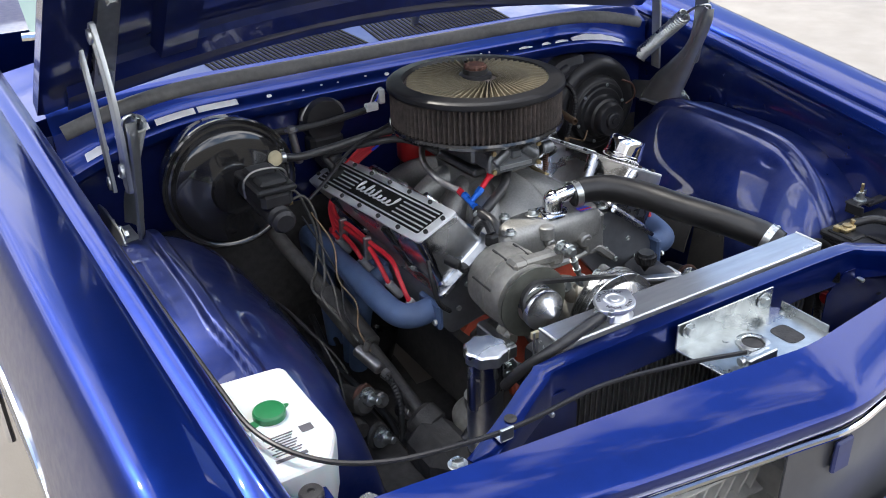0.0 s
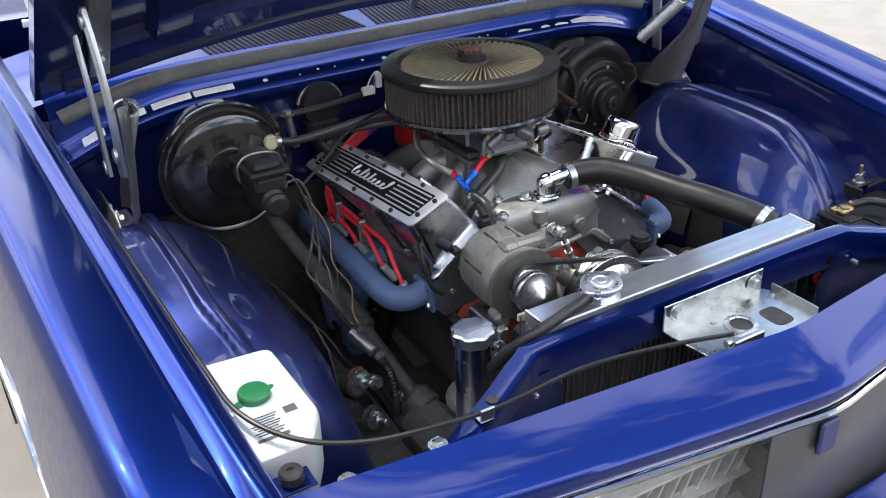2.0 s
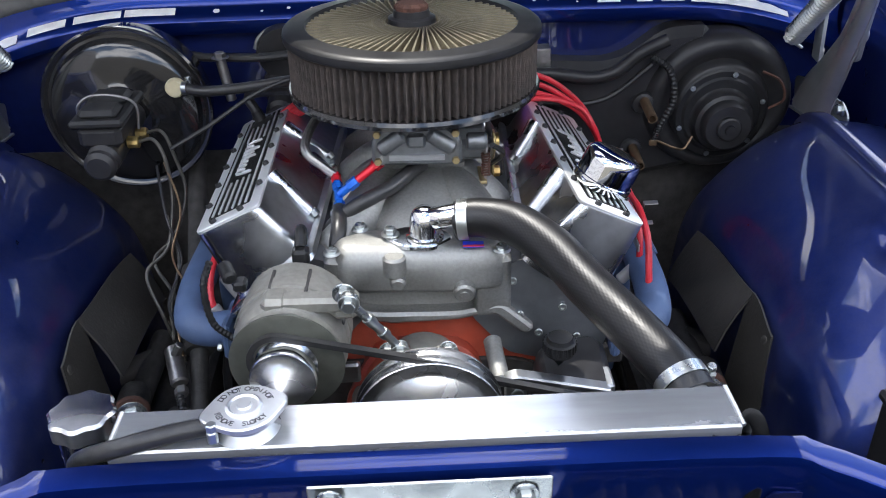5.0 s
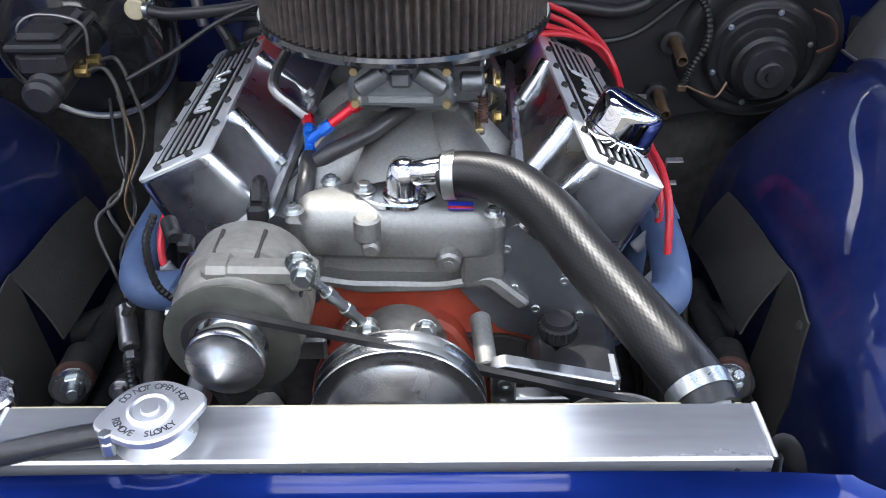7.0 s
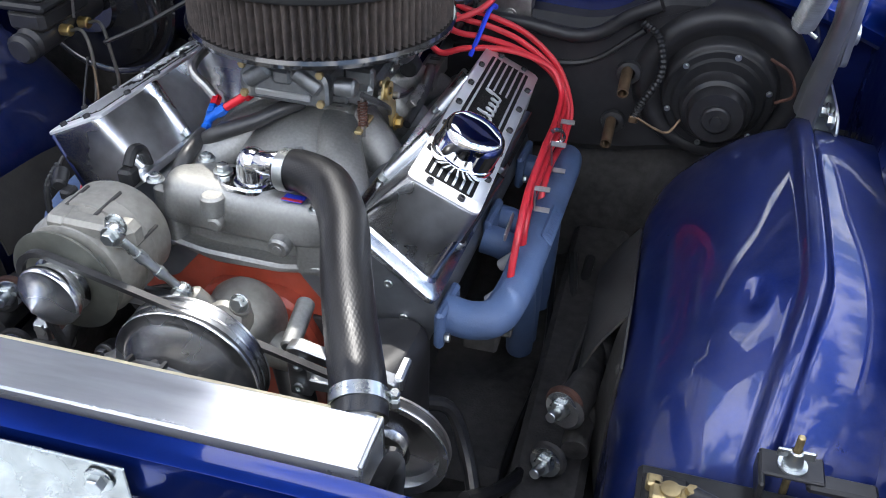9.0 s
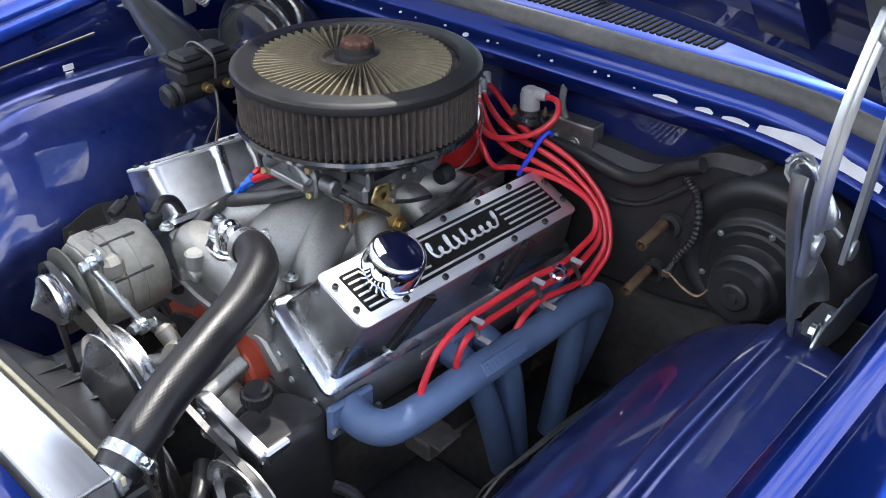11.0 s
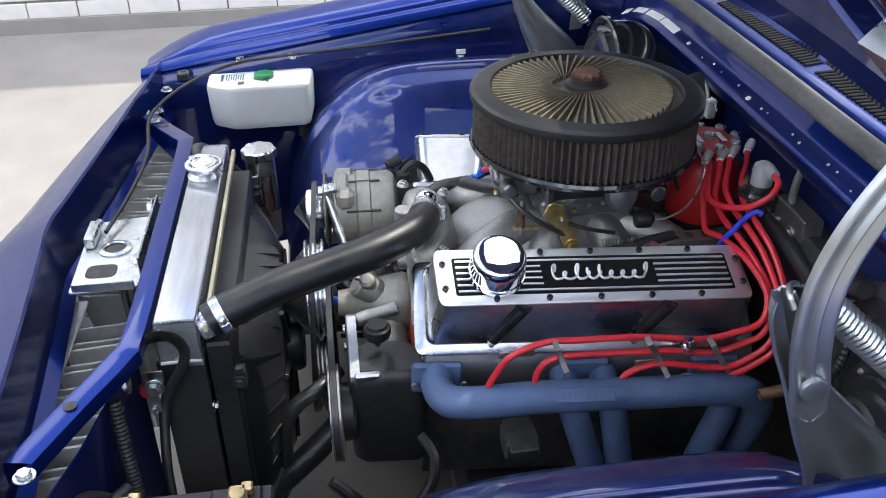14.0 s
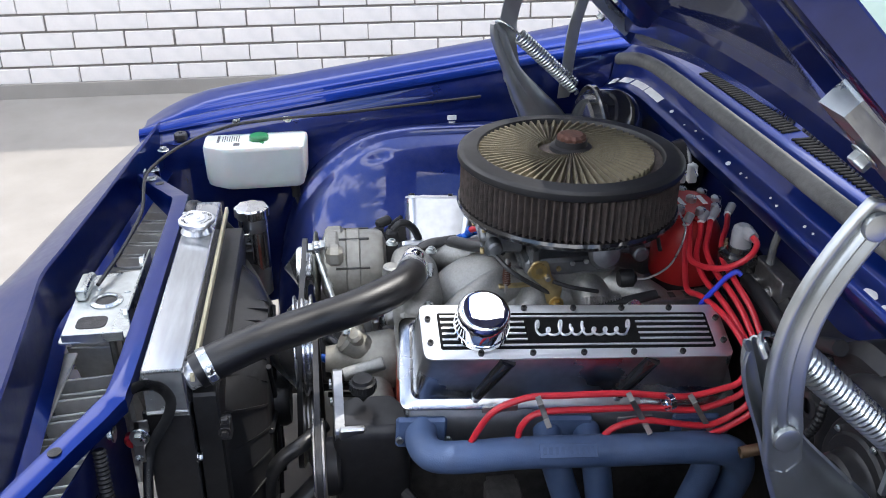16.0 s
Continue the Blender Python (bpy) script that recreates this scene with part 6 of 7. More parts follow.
for i in range(8):
    a = 2 * math.pi * i / 8
    part("terminal", lathe([(0, 0.850), (0.0085, 0.850), (0.0085, 0.861), (0.007, 0.863), (0, 0.863)], 16, T(D0.x + 0.044 * math.cos(a), D0.y + 0.044 * math.sin(a), 0.0)), ZINC, ret)
part("centre_terminal", lathe([(0, 0.852), (0.009, 0.852), (0.009, 0.864), (0.007, 0.866), (0, 0.866)], 16, T(D0.x, D0.y, 0)), ZINC, ret)
for sgn in (-1, 1):
    part("bar", box(D0.x, D0.y + sgn * 0.019, 0.8575, 0.034, 0.009, 0.0012, 0.0004), WHITE_LABEL, ret, "white plain bar")

leads = thing("ignition_leads", (0.2, 0.1, 0.70), "bundle of red ignition leads with clips", "ignition leads")
R_RUN = [
    [(0.034, 0.204, 0.846), (0.040, 0.205, 0.822), (0.070, 0.196, 0.785), (0.100, 0.192, 0.757), (0.135, 0.198, 0.765), (0.180, 0.206, 0.768), (0.225, 0.214, 0.762), (0.270, 0.219, 0.742), (0.291, 0.205, 0.712), (0.294, 0.165, 0.700), (0.294, 0.119, 0.694), (0.295, 0.042, 0.707), (0.296, -0.010, 0.712), (0.296, -0.060, 0.714), (0.297, -0.109, 0.716), (0.298, -0.156, 0.699), (0.297, -0.180, 0.665), (0.294, -0.195, 0.630), (0.272, -0.203, 0.610)],
    [(0.028, 0.232, 0.846), (0.046, 0.226, 0.826), (0.082, 0.208, 0.806), (0.120, 0.208, 0.787), (0.165, 0.214, 0.780), (0.215, 0.222, 0.765), (0.265, 0.228, 0.735), (0.295, 0.212, 0.700), (0.298, 0.180, 0.682), (0.298, 0.133, 0.672), (0.298, 0.071, 0.682), (0.298, -0.008, 0.687), (0.299, -0.089, 0.690), (0.299, -0.117, 0.670), (0.296, -0.123, 0.635), (0.272, -0.125, 0.610)],
    [(0.022, 0.252, 0.846), (0.050, 0.238, 0.832), (0.092, 0.218, 0.822), (0.130, 0.220, 0.804), (0.170, 0.226, 0.794), (0.220, 0.234, 0.772), (0.272, 0.238, 0.730), (0.301, 0.220, 0.685), (0.303, 0.190, 0.658), (0.303, 0.155, 0.646), (0.303, 0.105, 0.655), (0.302, 0.057, 0.664), (0.301, 0.015, 0.652), (0.297, -0.006, 0.620), (0.272, -0.008, 0.605)],
    [(-0.002, 0.291, 0.842), (0.040, 0.272, 0.836), (0.085, 0.246, 0.830), (0.125, 0.234, 0.816), (0.172, 0.235, 0.806), (0.228, 0.243, 0.780), (0.280, 0.245, 0.730), (0.306, 0.226, 0.675), (0.306, 0.192, 0.644), (0.304, 0.160, 0.630), (0.294, 0.125, 0.620), (0.272, 0.110, 0.605)],
]
for k, run in enumerate(R_RUN):
    part("lead", tube(run, 0.0048, 10), RED_LEAD, leads)
    a, b = Vector(run[0]), Vector(run[1])
    part("boot", rod(tuple(a + Vector((-0.006, 0.010, 0.012))), tuple(a + (b - a) * 0.10), 0.0072, 12, 0.002), GREY_BOOT, leads, "grey lead boot")
    part("marker", rod(tuple(a + (b - a) * 0.10), tuple(a + (b - a) * 0.26), 0.0058, 12), WHITE_TIE, leads, "white lead marker")
    e, f = Vector(run[-2]), Vector(run[-1])
    part("plug_boot", rod(tuple(e), tuple(f), 0.0085, 12, 0.002), GREY_BOOT, leads)
part("coil_lead", tube([(0.010, 0.215, 0.848), (0.032, 0.212, 0.838), (0.055, 0.205, 0.815), (0.090, 0.196, 0.805), (0.130, 0.204, 0.812), (0.163, 0.222, 0.828), (0.178, 0.244, 0.850), (0.165, 0.262, 0.864), (0.137, 0.268, 0.864)], 0.0048, 10), RED_LEAD, leads)
for k in range(4):
    o = 0.007 * k
    y_end = (-0.185, -0.105, 0.01, 0.12)[k]
    run = [(-0.06, 0.215 + 0.012 * k, 0.834 - 0.002 * k), (-0.115, 0.212, 0.822 - o), (-0.170, 0.200, 0.800 - o), (-0.235, 0.190, 0.765 - o), (-0.285 - 0.002 * k, 0.165, 0.715 - o), (-0.298 - 0.003 * k, 0.12, 0.682 - o)]
    yy = 0.06
    while yy > y_end + 0.05:
        run.append((-0.300 - 0.002 * k, yy, 0.690 - 1.6 * o))
        yy -= 0.09
    run += [(-0.306, y_end + 0.02, 0.668 - o), (-0.303, y_end - 0.004, 0.638), (-0.285, y_end - 0.008, 0.608)]
    part("lead", tube(run, 0.0048, 10), RED_LEAD, leads)
    part("plug_boot", rod((-0.303, y_end - 0.004, 0.636), (-0.280, y_end - 0.010, 0.600), 0.0085, 12, 0.002), GREY_BOOT, leads)
for ya, za, yb, zb in ((-0.098, 0.722, -0.084, 0.682), (0.032, 0.716, 0.064, 0.656), (0.124, 0.704, 0.167, 0.630)):
    way = Vector((0, yb - ya, zb - za))
    m = along((0.3045, ya, za), (0.3045, yb, zb))[0]
    part("loom_clip", joined(box(0, 0, way.length / 2, 0.0015, 0.0080, way.length, 0.0005, m), box(-0.010, 0, way.length, 0.020, 0.0080, 0.002, 0.0005, m), box(-0.010, 0, 0.0, 0.020, 0.0080, 0.002, 0.0005, m)), STEEL, leads, "dark metal loom clip")
for y in (-0.03, 0.08):
    part("loom_clip", box(-0.304, y, 0.676 - 0.05 * max(0, y), 0.016, 0.010, 0.050, 0.002), STEEL, leads, "dark metal loom clip")
for y, z in ((-0.146, 0.690), (0.055, 0.652), (0.155, 0.628)):
    part("clip_rail", box(0.283, y, z, 0.003, 0.052, 0.011, 0.001), STEEL, leads, "bent steel loom bracket")
part("cable_tie", tube([(0.175, 0.240, 0.820), (0.171, 0.233, 0.824), (0.165, 0.222, 0.812), (0.158, 0.209, 0.788), (0.150, 0.198, 0.764), (0.147, 0.196, 0.756)], 0.0042, 6), BLUE_TIE, leads, "blue cable tie")
part("cable_tie", tube([(-0.160, 0.185, 0.808), (-0.172, 0.198, 0.815), (-0.178, 0.206, 0.800), (-0.170, 0.198, 0.780), (-0.158, 0.186, 0.792)], 0.003, 6), BLUE_TIE, leads, "blue cable tie")
part("ring_clip", lathe([(0.0105, -0.0045), (0.0125, -0.0045), (0.0125, 0.0045), (0.0105, 0.0045)], 24, T(0.304, 0.094, 0.694) @ pose(0, 0, 0, 90, 0, 20)), CHROME, leads, "small chrome ring")

coil = thing("ignition_coil", (0.115, 0.285, 0.79), "black ignition coil with a grey boot", "coil")
part("body", lathe([(0, 0.770), (0.030, 0.770), (0.031, 0.815), (0.034, 0.818), (0.034, 0.826), (0.030, 0.830), (0.022, 0.831), (0.020, 0.838), (0, 0.838)], 32, T(0.112, 0.265, 0)), BLACK_GLOSS, coil, "black coil can")
part("boot", joined(lathe([(0, 0.834), (0.0165, 0.834), (0.0160, 0.850), (0.0165, 0.860), (0.0145, 0.869), (0.009, 0.873), (0, 0.8735)], 24, T(0.112, 0.264, 0)), tube([(0.112, 0.264, 0.862), (0.126, 0.267, 0.864), (0.141, 0.268, 0.864)], [0.0115, 0.0105, 0.0080], 16)), GREY_BOOT, coil, "grey rubber boot with a side outlet")
for a in (0.4, 2.2, 3.8):
    part("terminal", joined(rod((0.112 + 0.025 * math.cos(a), 0.265 + 0.025 * math.sin(a), 0.828), (0.112 + 0.025 * math.cos(a), 0.265 + 0.025 * math.sin(a), 0.842), 0.0025, 8), hexbolt((0.112 + 0.025 * math.cos(a), 0.265 + 0.025 * math.sin(a), 0.830), (0, 0, 1), 0.0045, 0.005)), OLD_BRASS, coil)
part("bracket", joined(box(0.178, 0.282, 0.803, 0.090, 0.003, 0.050, 0.001), box(0.178, 0.296, 0.828, 0.090, 0.030, 0.003, 0.001), box(0.222, 0.296, 0.803, 0.003, 0.030, 0.050, 0.001), box(0.150, 0.276, 0.790, 0.020, 0.012, 0.026, 0.003), hexbolt((0.19, 0.2805, 0.795), (0, -1, 0), 0.007, 0.005)), STEEL, coil, "folded steel coil bracket")


# ---- brake booster and master cylinder ----
BC = (-0.490, 0.0, 0.778)
boost = thing("brake_booster", (BC[0], 0.2, BC[2]), "gloss black brake booster and master cylinder", "brake booster")
BMX = T(BC[0], 0.292, BC[2]) @ pose(0, 0, 0, 90)
part("shell", lathe([(0.05, 0.0), (0.115, 0.012), (0.130, 0.040), (0.131, 0.085), (0.139, 0.090), (0.139, 0.098), (0.136, 0.101), (0.132, 0.100), (0.127, 0.097), (0.1225, 0.098), (0.120, 0.103), (0.117, 0.112), (0.111, 0.116), (0.085, 0.121), (0.060, 0.125), (0.052, 0.128), (0.048, 0.136), (0, 0.137)], 64, BMX), BLACK_GLOSS, boost, "gloss black drum with a rolled rim")
part("check_valve", lathe([(0, 0), (0.015, 0), (0.0155, 0.003), (0.0155, 0.015), (0.013, 0.018), (0, 0.018)], 28, T(-0.400, 0.182, 0.822) @ pose(0, 0, 0, 90)), YELLOWISH, boost, "cream coloured check valve cap")
mc = part("master_cylinder", joined(rod((-0.470, 0.150, 0.790), (-0.470, -0.020, 0.782), 0.024, 20, 0.006), rod((-0.470, -0.020, 0.782), (-0.470, -0.040, 0.780), 0.023, 18, 0.006), box(-0.470, 0.045, 0.815, 0.062, 0.120, 0.034, 0.008)), BLACK_SATIN, boost, "black cast master cylinder")
part("lid", joined(box(-0.470, 0.045, 0.837, 0.078, 0.128, 0.012, 0.004), box(-0.470, 0.072, 0.846, 0.056, 0.046, 0.014, 0.006), box(-0.470, 0.016, 0.846, 0.056, 0.046, 0.014, 0.006)), PLASTIC, mc)
part("bail", tube([(-0.512, 0.045, 0.81), (-0.512, 0.043, 0.842), (-0.490, 0.046, 0.858), (-0.450, 0.042, 0.858), (-0.428, 0.046, 0.842), (-0.430, 0.045, 0.805)], 0.0022, 8), STEEL, mc, "wire bail")
for k, (z, y) in enumerate(((0.790, 0.030), (0.785, 0.075))):
    part("port", rod((-0.445, y, z), (-0.428, y, z), 0.009, 10), BRASS, mc)
    part("brake_pipe", tube([(-0.432, y, z), (-0.405, y - 0.005, z + 0.004), (-0.390, y - 0.015, z - 0.03), (-0.388 + 0.01 * k, y - 0.03, z - 0.09), (-0.400, y - 0.06, z - 0.15), (-0.425, y - 0.10, z - 0.17), (-0.400 + 0.01 * k, y - 0.14, z - 0.22), (-0.375, -0.13, 0.50)], 0.0028, 8), PIPE, mc, "bent steel brake pipe")
part("vacuum_hose", tube([(-0.385, 0.168, 0.822), (-0.35, 0.160, 0.818), (-0.28, 0.150, 0.826), (-0.20, 0.130, 0.842), (-0.12, 0.11, 0.848), (-0.08, 0.09, 0.84)], 0.0085, 12), RUBBER, boost)
part("hose_clip", clamp((-0.383, 0.167, 0.822), (1, -0.2, 0), 0.009, 0.008), ZINC, boost)
kick = thing("throttle_cable", (-0.3, 0.2, 0.8), "thin black cable across the engine", "cable")
part("cable", tube([(-0.39, 0.05, 0.768), (-0.33, 0.075, 0.795), (-0.26, 0.105, 0.832), (-0.19, 0.12, 0.852), (-0.10, 0.14, 0.86), (0.0, 0.16, 0.835), (0.06, 0.155, 0.81)], 0.0035, 8), BLACK_SATIN, kick)

# wiper motor and harness on the firewall
wm = thing("wiper_motor", (-0.22, 0.3, 0.80), "black wiper motor under a wire bail", "motor")
part("body", joined(lathe([(0, 0), (0.045, 0), (0.05, 0.008), (0.05, 0.03), (0.045, 0.045), (0, 0.048)], 32, T(-0.235, 0.325, 0.835) @ pose(0, 0, 0, 90)), box(-0.235, 0.30, 0.775, 0.08, 0.05, 0.06, 0.01), rod((-0.245, 0.29, 0.76), (-0.245, 0.22, 0.75), 0.025, 18, 0.006)), BLACK_SATIN, wm)
part("gasket", tube([(-0.235 + 0.052 * math.cos(a), 0.297, 0.835 + 0.045 * math.sin(a)) for a in np.linspace(0.15, math.pi - 0.15, 9)], 0.004, 8), CAST, wm, "pale edge strip")
har = thing("wiring_harness", (-0.2, 0.28, 0.83), "taped black wiring loom along the firewall", "wiring")
part("loom", tube([(-0.52, 0.315, 0.70), (-0.43, 0.285, 0.830), (-0.36, 0.270, 0.838), (-0.28, 0.262, 0.838), (-0.19, 0.258, 0.845), (-0.14, 0.258, 0.850)], 0.0075, 10), RUBBER, har)
part("connector", joined(box(-0.135, 0.255, 0.855, 0.030, 0.014, 0.018, 0.002), box(-0.105, 0.265, 0.872, 0.014, 0.016, 0.034, 0.002)), WHITE_TIE, har, "cream plug")
for k in range(3):
    part("wire", tube([(-0.14, 0.258, 0.852), (-0.12, 0.262 + 0.004 * k, 0.864 + 0.006 * k), (-0.105, 0.265, 0.885 + 0.003 * k), (-0.09, 0.27, 0.872)], 0.0016, 6), (BLUE_TIE, BLACK_SATIN, WHITE_TIE)[k], har)
part("fitting", joined(rod((-0.335, 0.235, 0.845), (-0.325, 0.232, 0.775), 0.0085, 12), hexbolt((-0.335, 0.235, 0.848), (0, 0, 1), 0.010, 0.008)), STEEL, har)
part("drain_tube", tube([(0.150, 0.305, 0.885), (0.150, 0.298, 0.85), (0.165, 0.290, 0.825), (0.195, 0.290, 0.815), (0.215, 0.30, 0.815)], 0.006, 10), SEAL, har, "old pale rubber tube")

# ---- heater box and blower ----
hb = thing("heater_box", (0.45, 0.29, 0.70), "dusty black heater box with a blower motor", "heater")
BX, BZ = 0.524, 0.716
rows = []
for r, y in ((0.135, 0.322), (0.138, 0.292), (0.134, 0.274), (0.126, 0.262), (0.115, 0.257), (0.104, 0.260), (0.096, 0.267), (0.090, 0.269), (0.087, 0.262), (0.084, 0.253), (0.080, 0.250), (0.05, 0.250), (0.0, 0.250)):
    ring = []
    for k in range(64):
        a = 2 * math.pi * k / 64
        rr = r * (1 - 0.14 * max(0.0, -math.sin(a)) * (r / 0.138))
        ring.append((BX + rr * math.cos(a), y, BZ + rr * math.sin(a)))
    rows.append(ring)
part("scroll", loft(rows, cap=False), BLACK_SATIN, hb, "round blower scroll", smooth=60)
prof = [(0.06, 0.770), (0.10, 0.800), (0.20, 0.806), (0.32, 0.800), (0.36, 0.812), (0.42, 0.856), (0.50, 0.862), (0.50, 0.60), (0.40, 0.58), (0.20, 0.56), (0.06, 0.58)]
part("case", prism(rounded(prof, 0.02), 0.060, T(0, 0.335, 0) @ pose(0, 0, 0, 90), 0.016), BLACK_SATIN, hb, "moulded black case")
part("moulding", tube([(0.05, 0.272, 0.785), (0.14, 0.268, 0.792), (0.22, 0.266, 0.790), (0.29, 0.266, 0.780), (0.335, 0.264, 0.790), (0.375, 0.262, 0.822), (0.42, 0.258, 0.846)], 0.011, 12), BLACK_SATIN, hb)
part("motor", lathe([(0.066, -0.006), (0.064, 0.004), (0.056, 0.010), (0.053, 0.016), (0.051, 0.030), (0.045, 0.034), (0.043, 0.048), (0.039, 0.053), (0.022, 0.054), (0.021, 0.060), (0.018, 0.062), (0.009, 0.062), (0.008, 0.066), (0, 0.066)], 40, T(BX, 0.252, 0.704) @ pose(0, 0, 0, 90)), BLACK_SATIN, hb, "black blower motor")
part("case_rib", tube([(0.06, 0.276, 0.735), (0.16, 0.272, 0.742), (0.26, 0.272, 0.730), (0.33, 0.272, 0.742), (0.40, 0.268, 0.80)], 0.005, 8), BLACK_SATIN, hb, "moulded rib")
part("motor_plate", lathe([(0, 0), (0.080, 0), (0.082, 0.002), (0.079, 0.004), (0.070, 0.004), (0.066, 0.008), (0, 0.008)], 40, T(BX, 0.251, 0.710) @ pose(0, 0, 0, 90)), PLASTIC, hb)
for a in range(6):
    part("screw", hexbolt((BX + 0.075 * math.cos(a * 1.047 + 0.3), 0.246, 0.710 + 0.075 * math.sin(a * 1.047 + 0.3)), (0, -1, 0), 0.0032, 0.003), ZINC, hb)
for z, x in ((0.745, 0.390), (0.658, 0.376)):
    part("heater_pipe", lathe([(0.0065, 0), (0.0085, 0), (0.0085, 0.062), (0.0065, 0.062), (0.0065, 0)], 20, T(x - 0.006, 0.240, z - 0.002) @ pose(0, 0, 0, 98)), OLD_BRASS, hb, "open brass heater pipe")
    part("grommet", lathe([(0.0105, 0), (0.02, 0), (0.018, 0.008), (0.0105, 0.01)], 20, T(x - 0.004, 0.262, z - 0.012) @ pose(0, 0, 0, 90)), RUBBER, hb)
part("conduit", tube([(0.395, 0.262, 0.815), (0.425, 0.250, 0.795), (0.435, 0.240, 0.745), (0.415, 0.236, 0.700), (0.405, 0.235, 0.672)], 0.006, 10, 14, rings=0.0007), PLASTIC, hb, "ribbed conduit")
part("terminal", joined(box(0.404, 0.232, 0.668, 0.014, 0.008, 0.012, 0.002), tube([(0.41, 0.23, 0.672), (0.44, 0.225, 0.66), (0.46, 0.23, 0.655), (0.475, 0.238, 0.675)], 0.0022, 6)), OLD_BRASS, hb)
part("earth_wire", tube([(0.585, 0.240, 0.790), (0.615, 0.232, 0.775), (0.628, 0.235, 0.740), (0.605, 0.240, 0.722)], 0.0025, 6), RUST, hb)

# ---- bonnet hinges ----
def hinge(s):
    sh = -0.020 if s < 0 else 0.0
    h = None

    def G(geo):
        if s < 0:
            return [(2 * XC - v[0] + sh, v[1], v[2]) for v in geo[0]], geo[1]
        return geo
    YZ = Matrix(((0, 0, 1, 0), (1, 0, 0, 0), (0, 1, 0, 0), (0, 0, 0, 1)))     # outline given as (y, z), raised along x
    base = [(0.285, 0.720), (0.295, 0.762), (0.22, 0.778), (0.10, 0.780), (0.075, 0.762), (0.12, 0.735), (0.20, 0.715)]
    h = part("bonnet_hinge", G(prism(rounded(base, 0.012), 0.004, T(0.668, 0, 0) @ YZ)), HINGE, car, "zinc plated bonnet hinge with a coil spring")
    left = spline([(0.010, 1.006, 0), (0.008, 0.985, 0), (0.018, 0.950, 0), (0.036, 0.905, 0), (0.060, 0.835, 0), (0.080, 0.785, 0), (0.086, 0.752, 0)], 4)
    right = spline([(0.026, 1.014, 0), (0.046, 0.985, 0), (0.060, 0.950, 0), (0.082, 0.905, 0), (0.135, 0.850, 0), (0.185, 0.800, 0), (0.220, 0.745, 0)], 4)
    prof = ((0.0, 0.014), (0.02, 0.0175), (0.06, 0.0185), (0.10, 0.015), (0.17, 0.006), (0.28, 0.002), (0.42, 0.003), (0.5, 0.006), (0.58, 0.003), (0.72, 0.002), (0.84, 0.006), (0.91, 0.013), (0.95, 0.0165), (0.985, 0.0155), (1.0, 0.012))
    rows = [[(0.624 + d, p.x + (q.x - p.x) * k, p.y + (q.y - p.y) * k) for k, d in prof] for p, q in zip(left, right)]
    br_ = part("bracket", G(sheet(rows, 0.003)), HINGE, h, "pressed bracket with rolled edges", smooth=60)
    part("foot", G(loft([[(x, y, z + dz) for x, dz in ((0.632, -0.004), (0.672, -0.004), (0.672, 0.0), (0.632, 0.0))] for y, z in ((0.085, 0.752), (0.150, 0.742), (0.220, 0.735))])), BRACKET, br_)
    arm = []
    line = spline([(0.066, 0.866, 0), (0.063, 0.884, 0), (0.060, 0.908, 0), (0.053, 0.945, 0), (0.050, 0.985, 0), (0.053, 1.025, 0), (0.062, 1.060, 0), (0.077, 1.095, 0), (0.096, 1.128, 0), (0.106, 1.142, 0), (0.113, 1.151, 0)], 4)
    for i, p in enumerate(line):
        d = (line[min(i + 1, len(line) - 1)] - line[max(i - 1, 0)]).normalized()
        k = Vector((d.y, -d.x))
        t_ = i / (len(line) - 1)
        w = 0.0198 * min(1.0, math.sqrt(max(0.02, 1 - (1 - min(t_, 1 - t_) / 0.075) ** 2)) if min(t_, 1 - t_) < 0.075 else 1.0)
        flat = min(1.0, max(0.0, min((t_ - 0.18) / 0.08, (0.90 - t_) / 0.08)))
        prof = ((-1.0, 0.0), (-0.98, 0.005), (-0.90, 0.0078), (-0.78, 0.0085), (-0.62, 0.0078), (-0.46, 0.0075 - 0.004 * flat), (-0.28, 0.0075 - 0.005 * flat), (-0.14, 0.0075 + 0.001 * flat), (0.0, 0.0075 + 0.0028 * flat), (0.14, 0.0075 + 0.001 * flat), (0.28, 0.0075 - 0.005 * flat), (0.46, 0.0075 - 0.004 * flat), (0.62, 0.0078), (0.78, 0.0085), (0.90, 0.0078), (0.98, 0.005), (1.0, 0.0))
        arm.append([(0.643 + x, p.x + k.x * w * q, p.y + k.y * w * q) for q, x in prof])
    part("arm", G(loft(arm)), HINGE, h, "curved ribbed arm", smooth=60)
    arm2 = []
    for p in spline([(0.190, 0.826, 0), (0.192, 0.85, 0), (0.196, 0.90, 0), (0.201, 0.95, 0), (0.208, 1.00, 0), (0.226, 1.06, 0), (0.245, 1.10, 0)], 3):
        arm2.append([(0.648 + x, p.x + q, p.y + 0.12 * q) for q, x in ((-0.014, 0.0), (-0.0135, 0.006), (-0.010, 0.0075), (-0.005, 0.004), (0.0, 0.0075), (0.005, 0.004), (0.010, 0.0075), (0.0135, 0.006), (0.014, 0.0), (0.010, -0.001), (-0.010, -0.001))])
    part("rear_arm", G(loft(arm2)), HINGE, h, "second arm", smooth=60)
    for y, z, x in ((0.060, 0.908, 0.650), (0.195, 0.838, 0.652), (0.102, 1.133, 0.650)):
        part("rivet", G(lathe([(0, 0), (0.0135, 0), (0.014, 0.002), (0.013, 0.006), (0.010, 0.007), (0, 0.007)], 24, T(x, y, z) @ pose(0, 0, 0, 0, 90))), HINGE, h, "round pivot rivet")
